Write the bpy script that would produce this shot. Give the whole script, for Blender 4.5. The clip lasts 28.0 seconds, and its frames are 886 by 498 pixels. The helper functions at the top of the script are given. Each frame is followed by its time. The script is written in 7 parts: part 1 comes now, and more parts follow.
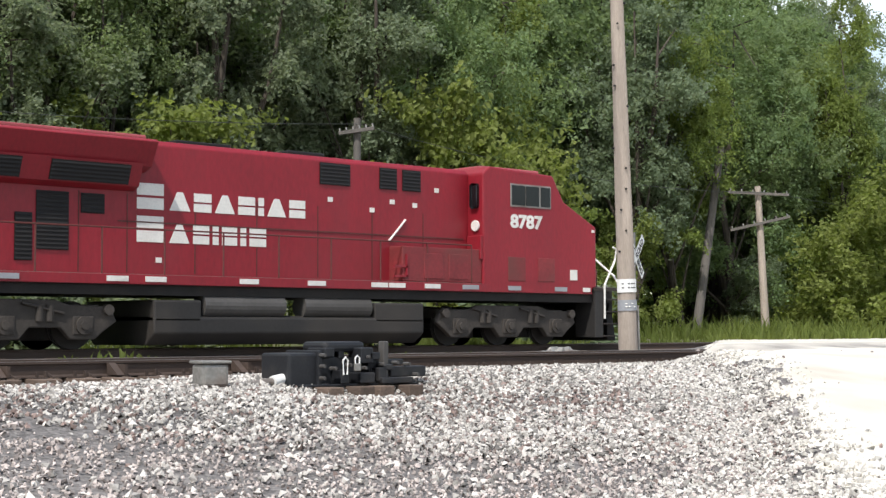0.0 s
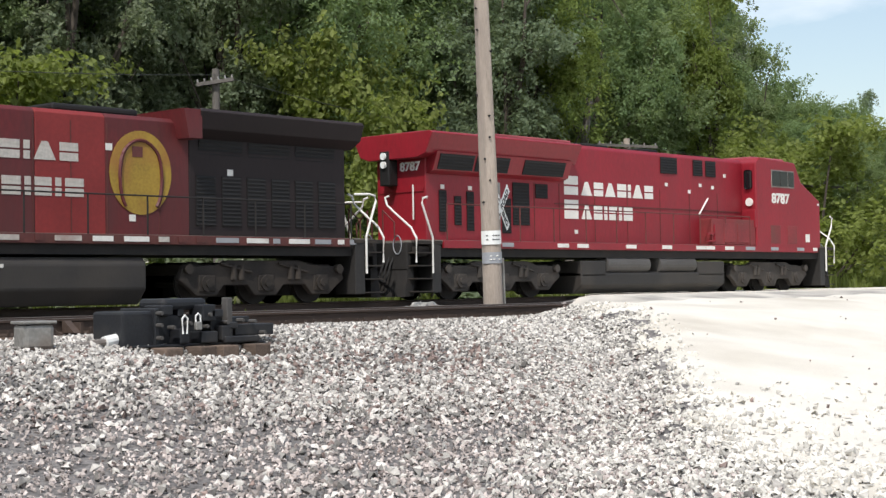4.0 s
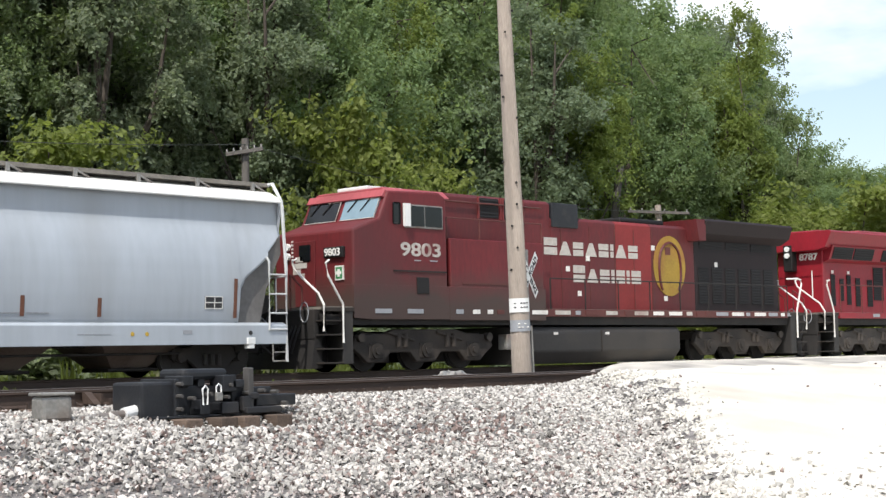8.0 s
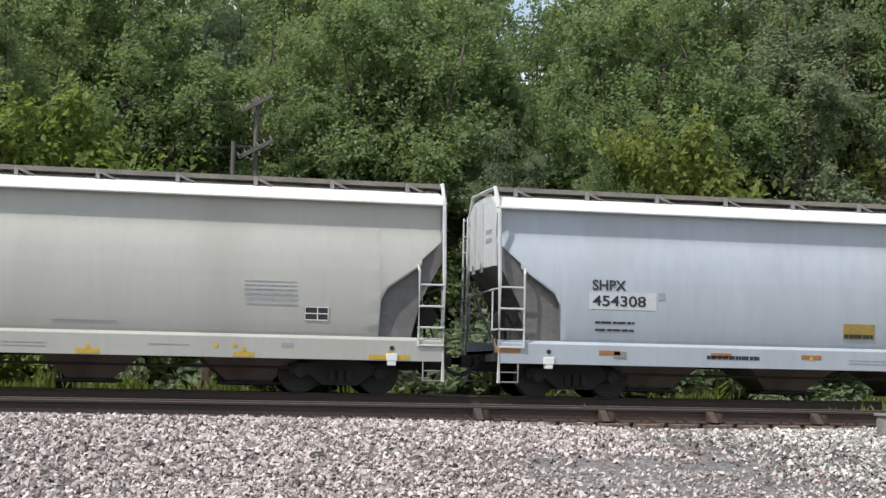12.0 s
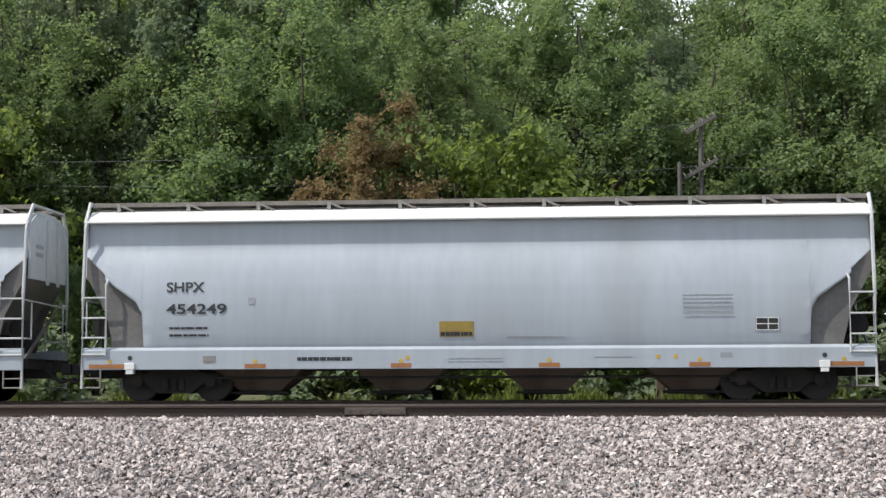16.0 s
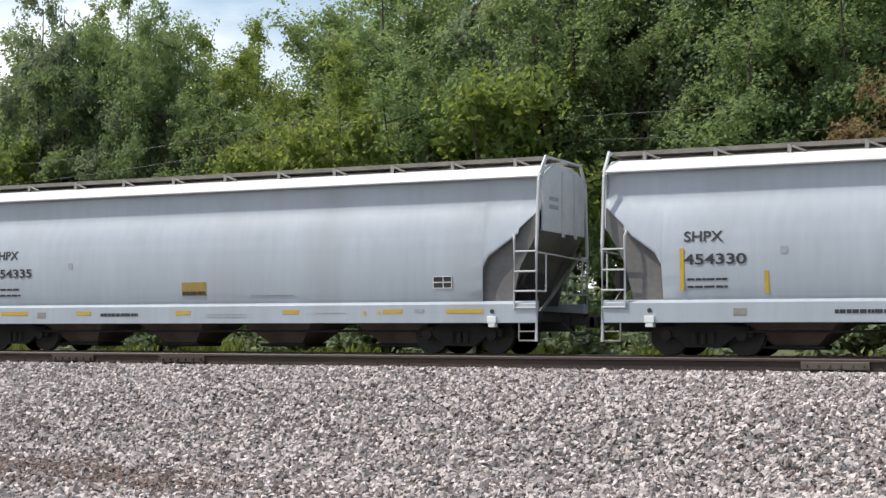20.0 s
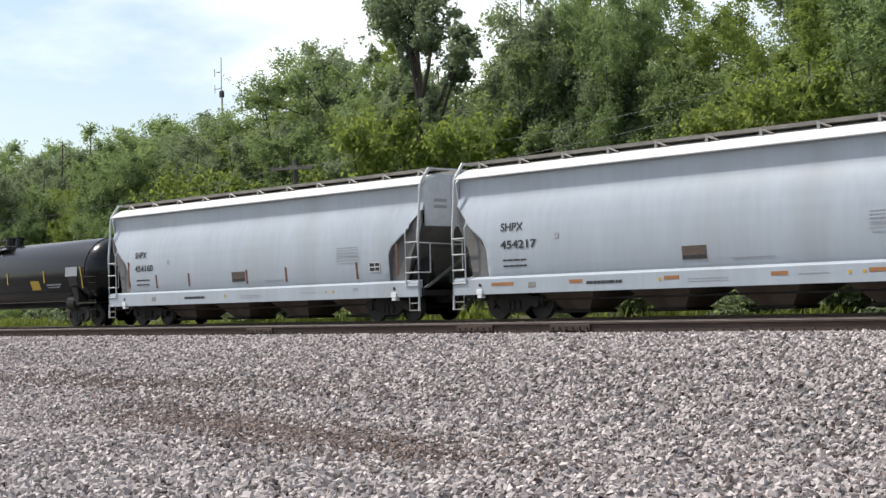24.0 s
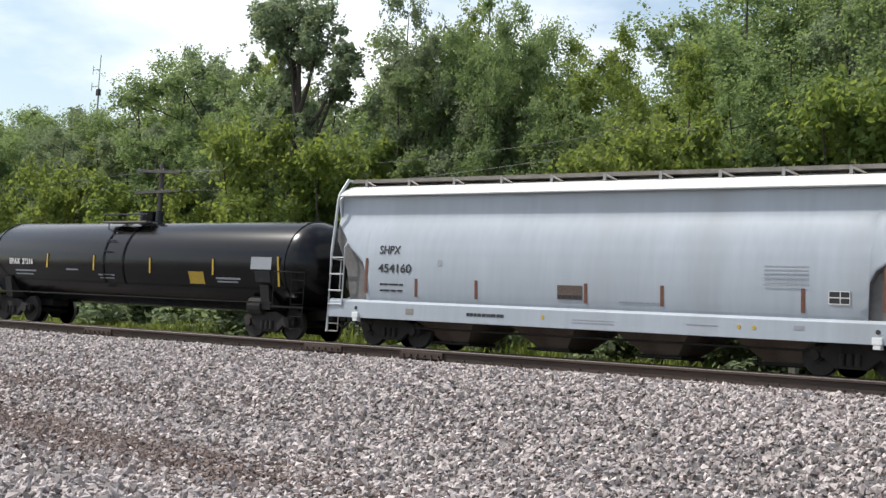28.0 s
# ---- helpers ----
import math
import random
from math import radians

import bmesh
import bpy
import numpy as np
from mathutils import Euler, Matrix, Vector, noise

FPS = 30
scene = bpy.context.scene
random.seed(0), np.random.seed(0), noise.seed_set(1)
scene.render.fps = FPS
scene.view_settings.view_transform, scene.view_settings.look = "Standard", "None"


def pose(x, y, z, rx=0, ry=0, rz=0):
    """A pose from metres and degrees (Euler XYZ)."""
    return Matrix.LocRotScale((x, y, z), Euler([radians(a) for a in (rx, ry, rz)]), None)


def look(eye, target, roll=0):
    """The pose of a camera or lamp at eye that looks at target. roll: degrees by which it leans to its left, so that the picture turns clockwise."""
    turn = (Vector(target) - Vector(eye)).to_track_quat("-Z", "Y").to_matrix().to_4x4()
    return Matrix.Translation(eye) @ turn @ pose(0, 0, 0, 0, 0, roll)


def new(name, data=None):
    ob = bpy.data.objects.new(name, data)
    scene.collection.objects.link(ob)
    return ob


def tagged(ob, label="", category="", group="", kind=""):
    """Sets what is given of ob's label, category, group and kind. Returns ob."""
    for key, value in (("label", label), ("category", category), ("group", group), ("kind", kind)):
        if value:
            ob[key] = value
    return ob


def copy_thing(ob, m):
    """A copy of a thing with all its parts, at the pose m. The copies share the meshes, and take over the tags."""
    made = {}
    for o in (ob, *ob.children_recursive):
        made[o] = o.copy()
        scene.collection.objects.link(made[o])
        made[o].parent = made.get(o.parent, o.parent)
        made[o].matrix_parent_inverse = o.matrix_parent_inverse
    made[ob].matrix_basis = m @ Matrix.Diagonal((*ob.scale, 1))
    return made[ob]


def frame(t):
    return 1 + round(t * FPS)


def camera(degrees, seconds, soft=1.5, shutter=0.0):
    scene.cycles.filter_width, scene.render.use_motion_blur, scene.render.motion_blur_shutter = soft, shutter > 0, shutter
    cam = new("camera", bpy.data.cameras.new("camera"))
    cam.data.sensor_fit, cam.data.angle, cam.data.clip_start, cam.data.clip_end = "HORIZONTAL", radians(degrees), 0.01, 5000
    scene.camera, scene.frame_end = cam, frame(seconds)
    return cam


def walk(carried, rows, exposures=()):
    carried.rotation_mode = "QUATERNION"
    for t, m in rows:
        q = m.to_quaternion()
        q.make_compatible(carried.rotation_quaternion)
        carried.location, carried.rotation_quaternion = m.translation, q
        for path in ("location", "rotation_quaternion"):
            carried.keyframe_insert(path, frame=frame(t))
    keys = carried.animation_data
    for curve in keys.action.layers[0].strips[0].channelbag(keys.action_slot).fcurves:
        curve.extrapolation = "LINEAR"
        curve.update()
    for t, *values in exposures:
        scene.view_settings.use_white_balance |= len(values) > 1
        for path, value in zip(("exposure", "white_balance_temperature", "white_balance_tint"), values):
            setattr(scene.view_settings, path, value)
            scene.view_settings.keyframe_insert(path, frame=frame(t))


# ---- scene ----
# the camera's way: seconds, place, heading to the right, tilt, lean
PATH = [
    (0, 1.89, 0.757, 0.187, 43.128, 3.022, 0.12),
    (0.5, 2.13, 0.878, 0.164, 44.693, 2.93, 0.001),
    (1, 2.33, 1.02, 0.17, 44.179, 2.706, -0.049),
    (1.5, 2.576, 1.116, 0.181, 45.649, 2.698, 0.242),
    (2, 2.791, 1.261, 0.18, 46.636, 2.908, 0.302),
    (2.5, 3.024, 1.465, 0.162, 48.835, 3.108, 0.418),
    (4.5, 2.991, 1.461, 0.134, 47.005, 0.853, 1.353),
    (5, 3.038, 1.499, 0.135, 46.072, 0.748, 1.569),
    (5.5, 3.089, 1.53, 0.135, 45.624, 0.843, 1.367),
    (6, 3.136, 1.515, 0.145, 45.526, 1.888, 1.212),
    (6.5, 3.21, 1.538, 0.148, 45.609, 2.854, 1.171),
    (7, 3.232, 1.518, 0.134, 46.153, 3.457, 1.301),
    (7.5, 3.271, 1.545, 0.132, 46.796, 3.788, 1.255),
    (8, 3.264, 1.536, 0.138, 46.54, 3.954, 1.225),
    (8.5, 3.285, 1.576, 0.138, 42.779, 4.048, 1.18),
    (9, 3.266, 1.56, 0.139, 39.078, 4.107, 0.907),
    (9.5, 3.253, 1.574, 0.157, 34.746, 4.04, 1.177),
    (10, 3.414, 1.829, 0.144, 27.928, 5.125, 1.145),
    (10.5, 3.606, 1.767, 0.119, 20.369, 6.337, 0.076),
    (11, 3.788, 1.638, 0.096, 15.711, 6.947, -0.773),
    (11.5, 3.953, 1.603, 0.097, 13.507, 6.123, -1.343),
    (12, 2.27, -2.994, 0.235, 12.124, 4.649, -1.129),
    (12.5, 0.15, -9.219, 0.381, 11.255, 4.192, -0.236),
    (13, 0.537, -8.976, 0.365, 8.927, 4.4, -0.254),
    (13.5, 0.984, -8.918, 0.34, 5.737, 4.243, -0.406),
    (15.5, 2.227, -5.19, 0.071, -1.731, 4.91, 0.349),
    (16, 2.557, -5.259, 0.068, -4.912, 5.131, 0.165),
    (16.5, 2.778, -5.015, 0.059, -8.824, 5.167, 0.759),
    (17, 3.285, -4.786, 0.024, -16.574, 5.441, 0.977),
    (17.5, 3.569, -4.434, 0.017, -20.019, 4.559, 1.217),
    (18, 3.727, -4.061, 0.017, -23.615, 3.935, 1.442),
    (18.5, 3.753, -3.652, 0.001, -25.508, 3.659, 1.092),
    (19, 4.055, -3.483, -0.03, -24.751, 3.313, 1.249),
    (19.5, 4.273, -3.043, -0.043, -25.863, 3.477, 0.441),
    (20, 4.405, -2.965, -0.026, -27.179, 3.571, -0.327),
    (20.5, 4.746, -2.813, 0.043, -30.842, 3.661, -0.305),
    (21, 4.766, -2.605, 0.048, -35.553, 4.235, -0.237),
    (21.5, 4.882, -2.355, 0.022, -41.034, 5.376, 0.141),
    (22, 4.936, -2.193, 0.003, -43.516, 4.393, -0.305),
    (22.5, 4.778, -1.977, -0.008, -45.267, 3.171, 0.03),
    (24.5, 6.939, -1.225, 0.056, -47.184, 2.254, 1.323),
    (25, 6.767, -1.106, 0.034, -45.996, 2.301, 0.81),
    (25.5, 6.58, -0.927, 0.011, -45.58, 2.316, 0.466),
    (26, 6.411, -0.81, 0.005, -45.09, 2.325, -0.074),
    (26.5, 6.231, -0.627, -0.017, -44.936, 2.952, -0.399),
    (27, 6.143, -0.573, -0.037, -44.198, 3.485, -1.885),
    (27.5, 6.016, -0.475, -0.052, -43.512, 3.574, -2.922),
    (28, 5.856, -0.303, -0.071, -42.427, 3.511, -3.805),
]
cam = camera(31.72, 28.0, soft=1.4, shutter=0.0)
walk(cam, [(t, pose(x, y, z, 90 + tilt, 0, -head) @ pose(0, 0, 0, 0, 0, -lean)) for t, x, y, z, head, tilt, lean in PATH],
     exposures=[(0, 0.06), (1.0, 0.2), (2.0, 0.2), (2.5, 0.16), (4.5, -0.18), (5.0, -0.2), (5.9, -0.28), (7.0, -0.02), (8.0, 0.08), (9.0, 0.12), (10.0, 0.0), (28, 0.0)])

# how far the train has rolled along the track, second by second
ROLLED = [(0, -56.33), (1, -51.22), (2, -46.10), (3, -40.88), (4, -35.60), (5, -30.43), (6, -25.37), (7, -20.30), (8, -15.24), (9, -10.17), (10, -5.18), (11, -0.46), (12, 4.50), (13, 9.41), (14, 14.37), (15, 19.29), (16, 24.30), (17, 29.43), (18, 34.58), (19, 39.75), (20, 44.92), (21, 50.16), (22, 55.39), (23, 60.86), (24, 66.50), (25, 71.95), (26, 77.10), (27, 82.18), (28, 87.21)]

# ---- light ----
SUN_EL, SUN_AZ = 54.0, 207.0        # height, and compass side as an angle from +x towards +y
sun_from = Vector((math.cos(radians(SUN_EL)) * math.cos(radians(SUN_AZ)), math.cos(radians(SUN_EL)) * math.sin(radians(SUN_AZ)), math.sin(radians(SUN_EL))))
world = bpy.data.worlds.new("sky")
scene.world = world
world.use_nodes = True
wn, wl = world.node_tree.nodes, world.node_tree.links
wn.clear()
w_out, w_bg = wn.new("ShaderNodeOutputWorld"), wn.new("ShaderNodeBackground")
w_sky = wn.new("ShaderNodeTexSky")
w_sky.sky_type, w_sky.sun_disc = "NISHITA", False
w_sky.sun_elevation, w_sky.sun_rotation = radians(SUN_EL), radians(90 - SUN_AZ)
w_sky.dust_density, w_sky.ozone_density, w_sky.air_density = 1.0, 1.2, 1.2
w_co, w_map, w_noise, w_ramp, w_mix = (wn.new("ShaderNode" + k) for k in ("TexCoord", "Mapping", "TexNoise", "ValToRGB", "MixRGB"))
w_map.inputs["Scale"].default_value = (1.6, 1.6, 4.5)
w_map.inputs["Location"].default_value = (2.3, 0.7, 0.4)
w_noise.inputs["Scale"].default_value, w_noise.inputs["Detail"].default_value, w_noise.inputs["Roughness"].default_value = 1.5, 7.0, 0.55
w_ramp.color_ramp.elements[0].position, w_ramp.color_ramp.elements[1].position = 0.46, 0.62
w_ramp.color_ramp.elements[0].color = (0.14, 0.14, 0.14, 1)    # thin haze between the clouds
# cloudier towards the far left of the line
w_sep, w_bias, w_sum = wn.new("ShaderNodeSeparateXYZ"), wn.new("ShaderNodeMath"), wn.new("ShaderNodeMath")
w_bias.operation, w_bias.inputs[1].default_value = "MULTIPLY", -0.075
w_sum.operation = "ADD"
wl.new(w_co.outputs["Generated"], w_sep.inputs[0])
wl.new(w_sep.outputs[0], w_bias.inputs[0])
wl.new(w_bias.outputs[0], w_sum.inputs[0])
w_mix.inputs[2].default_value = (8.3, 8.6, 9.0, 1)
wl.new(w_co.outputs["Generated"], w_map.inputs["Vector"])
wl.new(w_map.outputs[0], w_noise.inputs["Vector"])
wl.new(w_noise.outputs["Fac"], w_sum.inputs[1])
wl.new(w_sum.outputs[0], w_ramp.inputs[0])
wl.new(w_ramp.outputs[0], w_mix.inputs[0])
wl.new(w_sky.outputs[0], w_mix.inputs[1])
wl.new(w_mix.outputs[0], w_bg.inputs["Color"])
wl.new(w_bg.outputs[0], w_out.inputs["Surface"])
w_bg.inputs["Strength"].default_value = 0.15
sun = new("sun", bpy.data.lights.new("sun", "SUN"))
sun.data.energy, sun.data.angle, sun.data.color = 4.2, radians(0.6), (1.0, 0.96, 0.9)
sun.matrix_basis = look(sun_from * 50, (0, 0, 0))

# ---- materials ----
def material(name, colour, rough=0.6, metal=0.0, vary=0.25, scale=3.0, grain=40.0, bump=0.15, dirt=None, dirt_at=0.62, stretch=(1, 1, 1), spread=0.0, island=False, space="Object", spec=0.5):
    """A surface with large stains, fine grain and relief; dirt: a second colour in patches; spread: brightness from piece to piece."""
    m = bpy.data.materials.new(name)
    m.use_nodes = True
    n, l = m.node_tree.nodes, m.node_tree.links
    b = n["Principled BSDF"]
    b.inputs["Roughness"].default_value, b.inputs["Metallic"].default_value, b.inputs["Specular IOR Level"].default_value = rough, metal, spec
    co, mp = n.new("ShaderNodeTexCoord"), n.new("ShaderNodeMapping")
    mp.inputs["Scale"].default_value = stretch
    l.new(co.outputs[space], mp.inputs["Vector"])
    big, fine = n.new("ShaderNodeTexNoise"), n.new("ShaderNodeTexNoise")
    big.inputs["Scale"].default_value, big.inputs["Detail"].default_value = scale, 5.0
    fine.inputs["Scale"].default_value, fine.inputs["Detail"].default_value = grain, 4.0
    l.new(mp.outputs[0], big.inputs["Vector"])
    l.new(mp.outputs[0], fine.inputs["Vector"])
    add = n.new("ShaderNodeMath")
    add.operation = "ADD"
    l.new(big.outputs["Fac"], add.inputs[0])
    l.new(fine.outputs["Fac"], add.inputs[1])
    mr = n.new("ShaderNodeMapRange")
    mr.inputs["From Min"].default_value, mr.inputs["From Max"].default_value = 0.65, 1.35
    mr.inputs["To Min"].default_value, mr.inputs["To Max"].default_value = 1 - vary, 1 + vary
    l.new(add.outputs[0], mr.inputs["Value"])
    value = mr.outputs[0]
    if spread:
        source = n.new("ShaderNodeNewGeometry").outputs["Random Per Island"] if island else n.new("ShaderNodeObjectInfo").outputs["Random"]
        mr2, mul = n.new("ShaderNodeMapRange"), n.new("ShaderNodeMath")
        mr2.inputs["To Min"].default_value, mr2.inputs["To Max"].default_value = 1 - spread, 1 + spread
        mul.operation = "MULTIPLY"
        l.new(source, mr2.inputs["Value"])
        l.new(mr2.outputs[0], mul.inputs[0])
        l.new(value, mul.inputs[1])
        value = mul.outputs[0]
    tint = n.new("ShaderNodeVectorMath")
    tint.operation = "SCALE"
    tint.inputs[0].default_value = colour
    l.new(value, tint.inputs["Scale"])
    colour_out = tint.outputs[0]
    if dirt:
        dn, dr, dm = n.new("ShaderNodeTexNoise"), n.new("ShaderNodeValToRGB"), n.new("ShaderNodeMixRGB")
        dn.inputs["Scale"].default_value, dn.inputs["Detail"].default_value = scale * 0.6, 8.0
        dr.color_ramp.elements[0].position, dr.color_ramp.elements[1].position = dirt_at - 0.12, dirt_at + 0.12
        l.new(mp.outputs[0], dn.inputs["Vector"])
        l.new(dn.outputs["Fac"], dr.inputs[0])
        l.new(dr.outputs[0], dm.inputs[0])
        l.new(colour_out, dm.inputs[1])
        dm.inputs[2].default_value = (*dirt, 1)
        colour_out = dm.outputs[0]
    l.new(colour_out, b.inputs["Base Color"])
    if bump:
        bp = n.new("ShaderNodeBump")
        bp.inputs["Strength"].default_value, bp.inputs["Distance"].default_value = bump, 0.02
        l.new(fine.outputs["Fac"], bp.inputs["Height"])
        l.new(bp.outputs[0], b.inputs["Normal"])
    return m


def leaf_material(name, colour, lit):
    """Leaves: colour from piece to piece and tree to tree, some light through them."""
    m = material(name, colour, 0.55, vary=0.25, scale=0.5, grain=3.0, bump=0, spread=0.3, island=True, spec=0.15)
    n, l = m.node_tree.nodes, m.node_tree.links
    b, out = n["Principled BSDF"], n["Material Output"]
    tr, mix, hs, ob, mr = (n.new("ShaderNode" + k) for k in ("BsdfTranslucent", "MixShader", "HueSaturation", "ObjectInfo", "MapRange"))
    mr.inputs["To Min"].default_value, mr.inputs["To Max"].default_value = 0.475, 0.515
    source = b.inputs["Base Color"].links[0].from_socket
    l.new(ob.outputs["Random"], mr.inputs["Value"])
    l.new(mr.outputs[0], hs.inputs["Hue"])
    l.new(source, hs.inputs["Color"])
    l.new(hs.outputs[0], b.inputs["Base Color"])
    tr.inputs["Color"].default_value = (*lit, 1)
    mix.inputs[0].default_value = 0.5
    l.new(b.outputs[0], mix.inputs[1])
    l.new(tr.outputs[0], mix.inputs[2])
    l.new(mix.outputs[0], out.inputs["Surface"])
    return m


GREY_PAINT = material("grey_car_paint", (0.40, 0.435, 0.475), 0.36, vary=0.08, scale=0.6, grain=5, bump=0.03, stretch=(1, 1, 0.12), dirt=(0.33, 0.34, 0.35), dirt_at=0.7)
BEIGE_PAINT = material("beige_car_paint", (0.42, 0.415, 0.375), 0.42, vary=0.05, scale=0.5, grain=7, bump=0.03, stretch=(1, 1, 0.12), dirt=(0.34, 0.32, 0.29), dirt_at=0.72)
END_PAINT = material("pale_end_paint", (0.55, 0.57, 0.59), 0.5, vary=0.1, scale=1.2, grain=10, bump=0.04, dirt=(0.4, 0.4, 0.4), dirt_at=0.66)
# paler than the sides: the roof's sunlit look is put into the colour
ROOF_PAINT = material("sunlit_pale_roof_paint", (0.72, 0.71, 0.68), 0.5, vary=0.08, scale=0.8, grain=12, bump=0.05, dirt=(0.5, 0.48, 0.44), dirt_at=0.7)
# gussets and slope sheets: shade behind the cut-aways is put into this colour
SHADED_SHEET = material("end_sheet_paint_with_shade", (0.15, 0.142, 0.135), 0.6, vary=0.2, scale=1.2, grain=9, dirt=(0.09, 0.08, 0.073), dirt_at=0.62)
RAIL_WHITE = material("ladder_paint", (0.52, 0.525, 0.52), 0.5, vary=0.1, scale=3, grain=20, bump=0.05)
BOARD = material("weathered_running_board", (0.2, 0.18, 0.155), 0.8, vary=0.3, scale=2, grain=30)
OUTLET = material("dusty_outlet_steel", (0.115, 0.083, 0.066), 0.8, vary=0.35, scale=1.5, grain=18, dirt=(0.17, 0.14, 0.115), dirt_at=0.62)
UNDER = material("underframe_grime", (0.017, 0.015, 0.014), 0.85, vary=0.35, scale=2.5, grain=25, dirt=(0.032, 0.025, 0.021), dirt_at=0.62)
WHEEL = material("wheel_steel", (0.024, 0.021, 0.019), 0.7, 0.2, vary=0.3, scale=4, grain=30)
TREAD = material("polished_tread", (0.16, 0.15, 0.145), 0.4, 0.8, vary=0.15, scale=4, grain=30, bump=0.03)
RED = material("locomotive_red", (0.24, 0.009, 0.019), 0.45, vary=0.18, scale=0.9, grain=14, bump=0.05, stretch=(1, 1, 0.35), dirt=(0.2, 0.018, 0.025), dirt_at=0.64)
OLD_RED = material("faded_locomotive_red", (0.112, 0.0105, 0.0125), 0.6, vary=0.25, scale=0.8, grain=12, bump=0.08, stretch=(1, 1, 0.35), dirt=(0.075, 0.02, 0.02), dirt_at=0.58)
SOOT_RED = material("sooty_maroon_paint", (0.0135, 0.0065, 0.007), 0.7, vary=0.3, scale=1.0, grain=12, bump=0.08, stretch=(1, 1, 0.4))
BROWN_RED = material("grimy_red_paint", (0.1, 0.026, 0.022), 0.65, vary=0.25, scale=0.9, grain=12, dirt=(0.08, 0.03, 0.022), dirt_at=0.6)
ORANGE_RED = material("orange_primer_patch", (0.2, 0.018, 0.017), 0.6, vary=0.15, scale=1.0, grain=12)
# roof red turned pink: sunlight on the top sheets is put into the colour
PINK_RED = material("sunlit_pink_roof_red", (0.36, 0.075, 0.085), 0.55, vary=0.2, scale=1.0, grain=12, bump=0.05, dirt=(0.24, 0.05, 0.055), dirt_at=0.6)
DUST_RED = material("dusty_red_paint", (0.2, 0.022, 0.026), 0.6, vary=0.25, scale=1.1, grain=12, dirt=(0.13, 0.035, 0.03), dirt_at=0.55)


def splashed_paint():
    """Faded red with brown road dust thrown up from the track, thinning out in streaks and blots."""
    m = material("red_paint_splashed_with_road_dust", (0.125, 0.0105, 0.0135), 0.6, vary=0.22, scale=0.8, grain=12, bump=0.08, stretch=(1, 1, 0.35), dirt=(0.085, 0.018, 0.019), dirt_at=0.62)
    n, l = m.node_tree.nodes, m.node_tree.links
    b = n["Principled BSDF"]
    source = b.inputs["Base Color"].links[0].from_socket
    sep, noise, add, ramp, mix = (n.new("ShaderNode" + k) for k in ("SeparateXYZ", "TexNoise", "Math", "MapRange", "MixRGB"))
    noise.inputs["Scale"].default_value, noise.inputs["Detail"].default_value = 1.1, 7.0
    add.operation = "ADD"
    ramp.inputs["From Min"].default_value, ramp.inputs["From Max"].default_value = 3.35, 2.35
    mix.inputs[2].default_value = (0.056, 0.033, 0.027, 1)
    l.new(n["Texture Coordinate"].outputs["Object"], sep.inputs[0])
    l.new(n["Texture Coordinate"].outputs["Object"], noise.inputs["Vector"])
    l.new(sep.outputs["Z"], add.inputs[0])
    l.new(noise.outputs["Fac"], add.inputs[1])
    l.new(add.outputs[0], ramp.inputs["Value"])
    l.new(ramp.outputs[0], mix.inputs[0])
    l.new(source, mix.inputs[1])
    l.new(mix.outputs[0], b.inputs["Base Color"])
    return m


SPLASHED = splashed_paint()
EMBLEM = material("dirty_yellow_emblem", (0.32, 0.205, 0.028), 0.6, vary=0.25, scale=1.6, grain=14, bump=0.02, dirt=(0.3, 0.13, 0.03), dirt_at=0.6)
SIGN_GREEN = material("green_sign_paint", (0.05, 0.22, 0.09), 0.5, vary=0.1, scale=4, grain=20, bump=0)
MARK_WHITE = material("white_marking", (0.72, 0.70, 0.66), 0.55, vary=0.12, scale=2.5, grain=20, bump=0.02, dirt=(0.45, 0.4, 0.36), dirt_at=0.7)
MARK_AGED = material("aged_white_lettering", (0.47, 0.44, 0.4), 0.6, vary=0.25, scale=2.5, grain=14, bump=0.02, dirt=(0.3, 0.2, 0.17), dirt_at=0.62)
MARK_YELLOW = material("yellow_marking", (0.52, 0.34, 0.04), 0.55, vary=0.15, scale=2.5, grain=20, bump=0.02)
MARK_ORANGE = material("orange_reflector", (0.36, 0.15, 0.05), 0.5, vary=0.2, scale=3, grain=20, bump=0.02, dirt=(0.2, 0.1, 0.05), dirt_at=0.58)
MARK_RUST = material("dark_rusty_reflector", (0.15, 0.06, 0.035), 0.6, vary=0.3, scale=3, grain=20, bump=0.02)
SIGN_DULL = material("dull_yellow_notice", (0.36, 0.25, 0.05), 0.6, vary=0.25, scale=4, grain=20, bump=0.02, dirt=(0.2, 0.15, 0.07), dirt_at=0.55)
MARK_BLACK = material("black_marking", (0.03, 0.03, 0.032), 0.6, vary=0.2, scale=3, grain=20, bump=0.02)
MARK_DUST = material("faint_grey_stencil", (0.3, 0.31, 0.33), 0.6, vary=0.1, scale=3, grain=20, bump=0.02)
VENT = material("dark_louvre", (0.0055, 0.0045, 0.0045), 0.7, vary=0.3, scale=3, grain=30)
GLASS = material("cab_glass", (0.008, 0.009, 0.011), 0.06, vary=0.05, scale=1, grain=4, bump=0, spec=0.4)
# the blue base colour stands in for sky reflected in the pane
SKYGLASS = material("windscreen_with_painted_sky", (0.17, 0.26, 0.31), 0.08, vary=0.08, scale=1, grain=4, bump=0, spec=1.0)
TANK_BLACK = material("black_tank_paint", (0.0035, 0.0035, 0.0045), 0.22, vary=0.2, scale=0.6, grain=9, bump=0.01, spec=0.32, dirt=(0.007, 0.0065, 0.006), dirt_at=0.64)
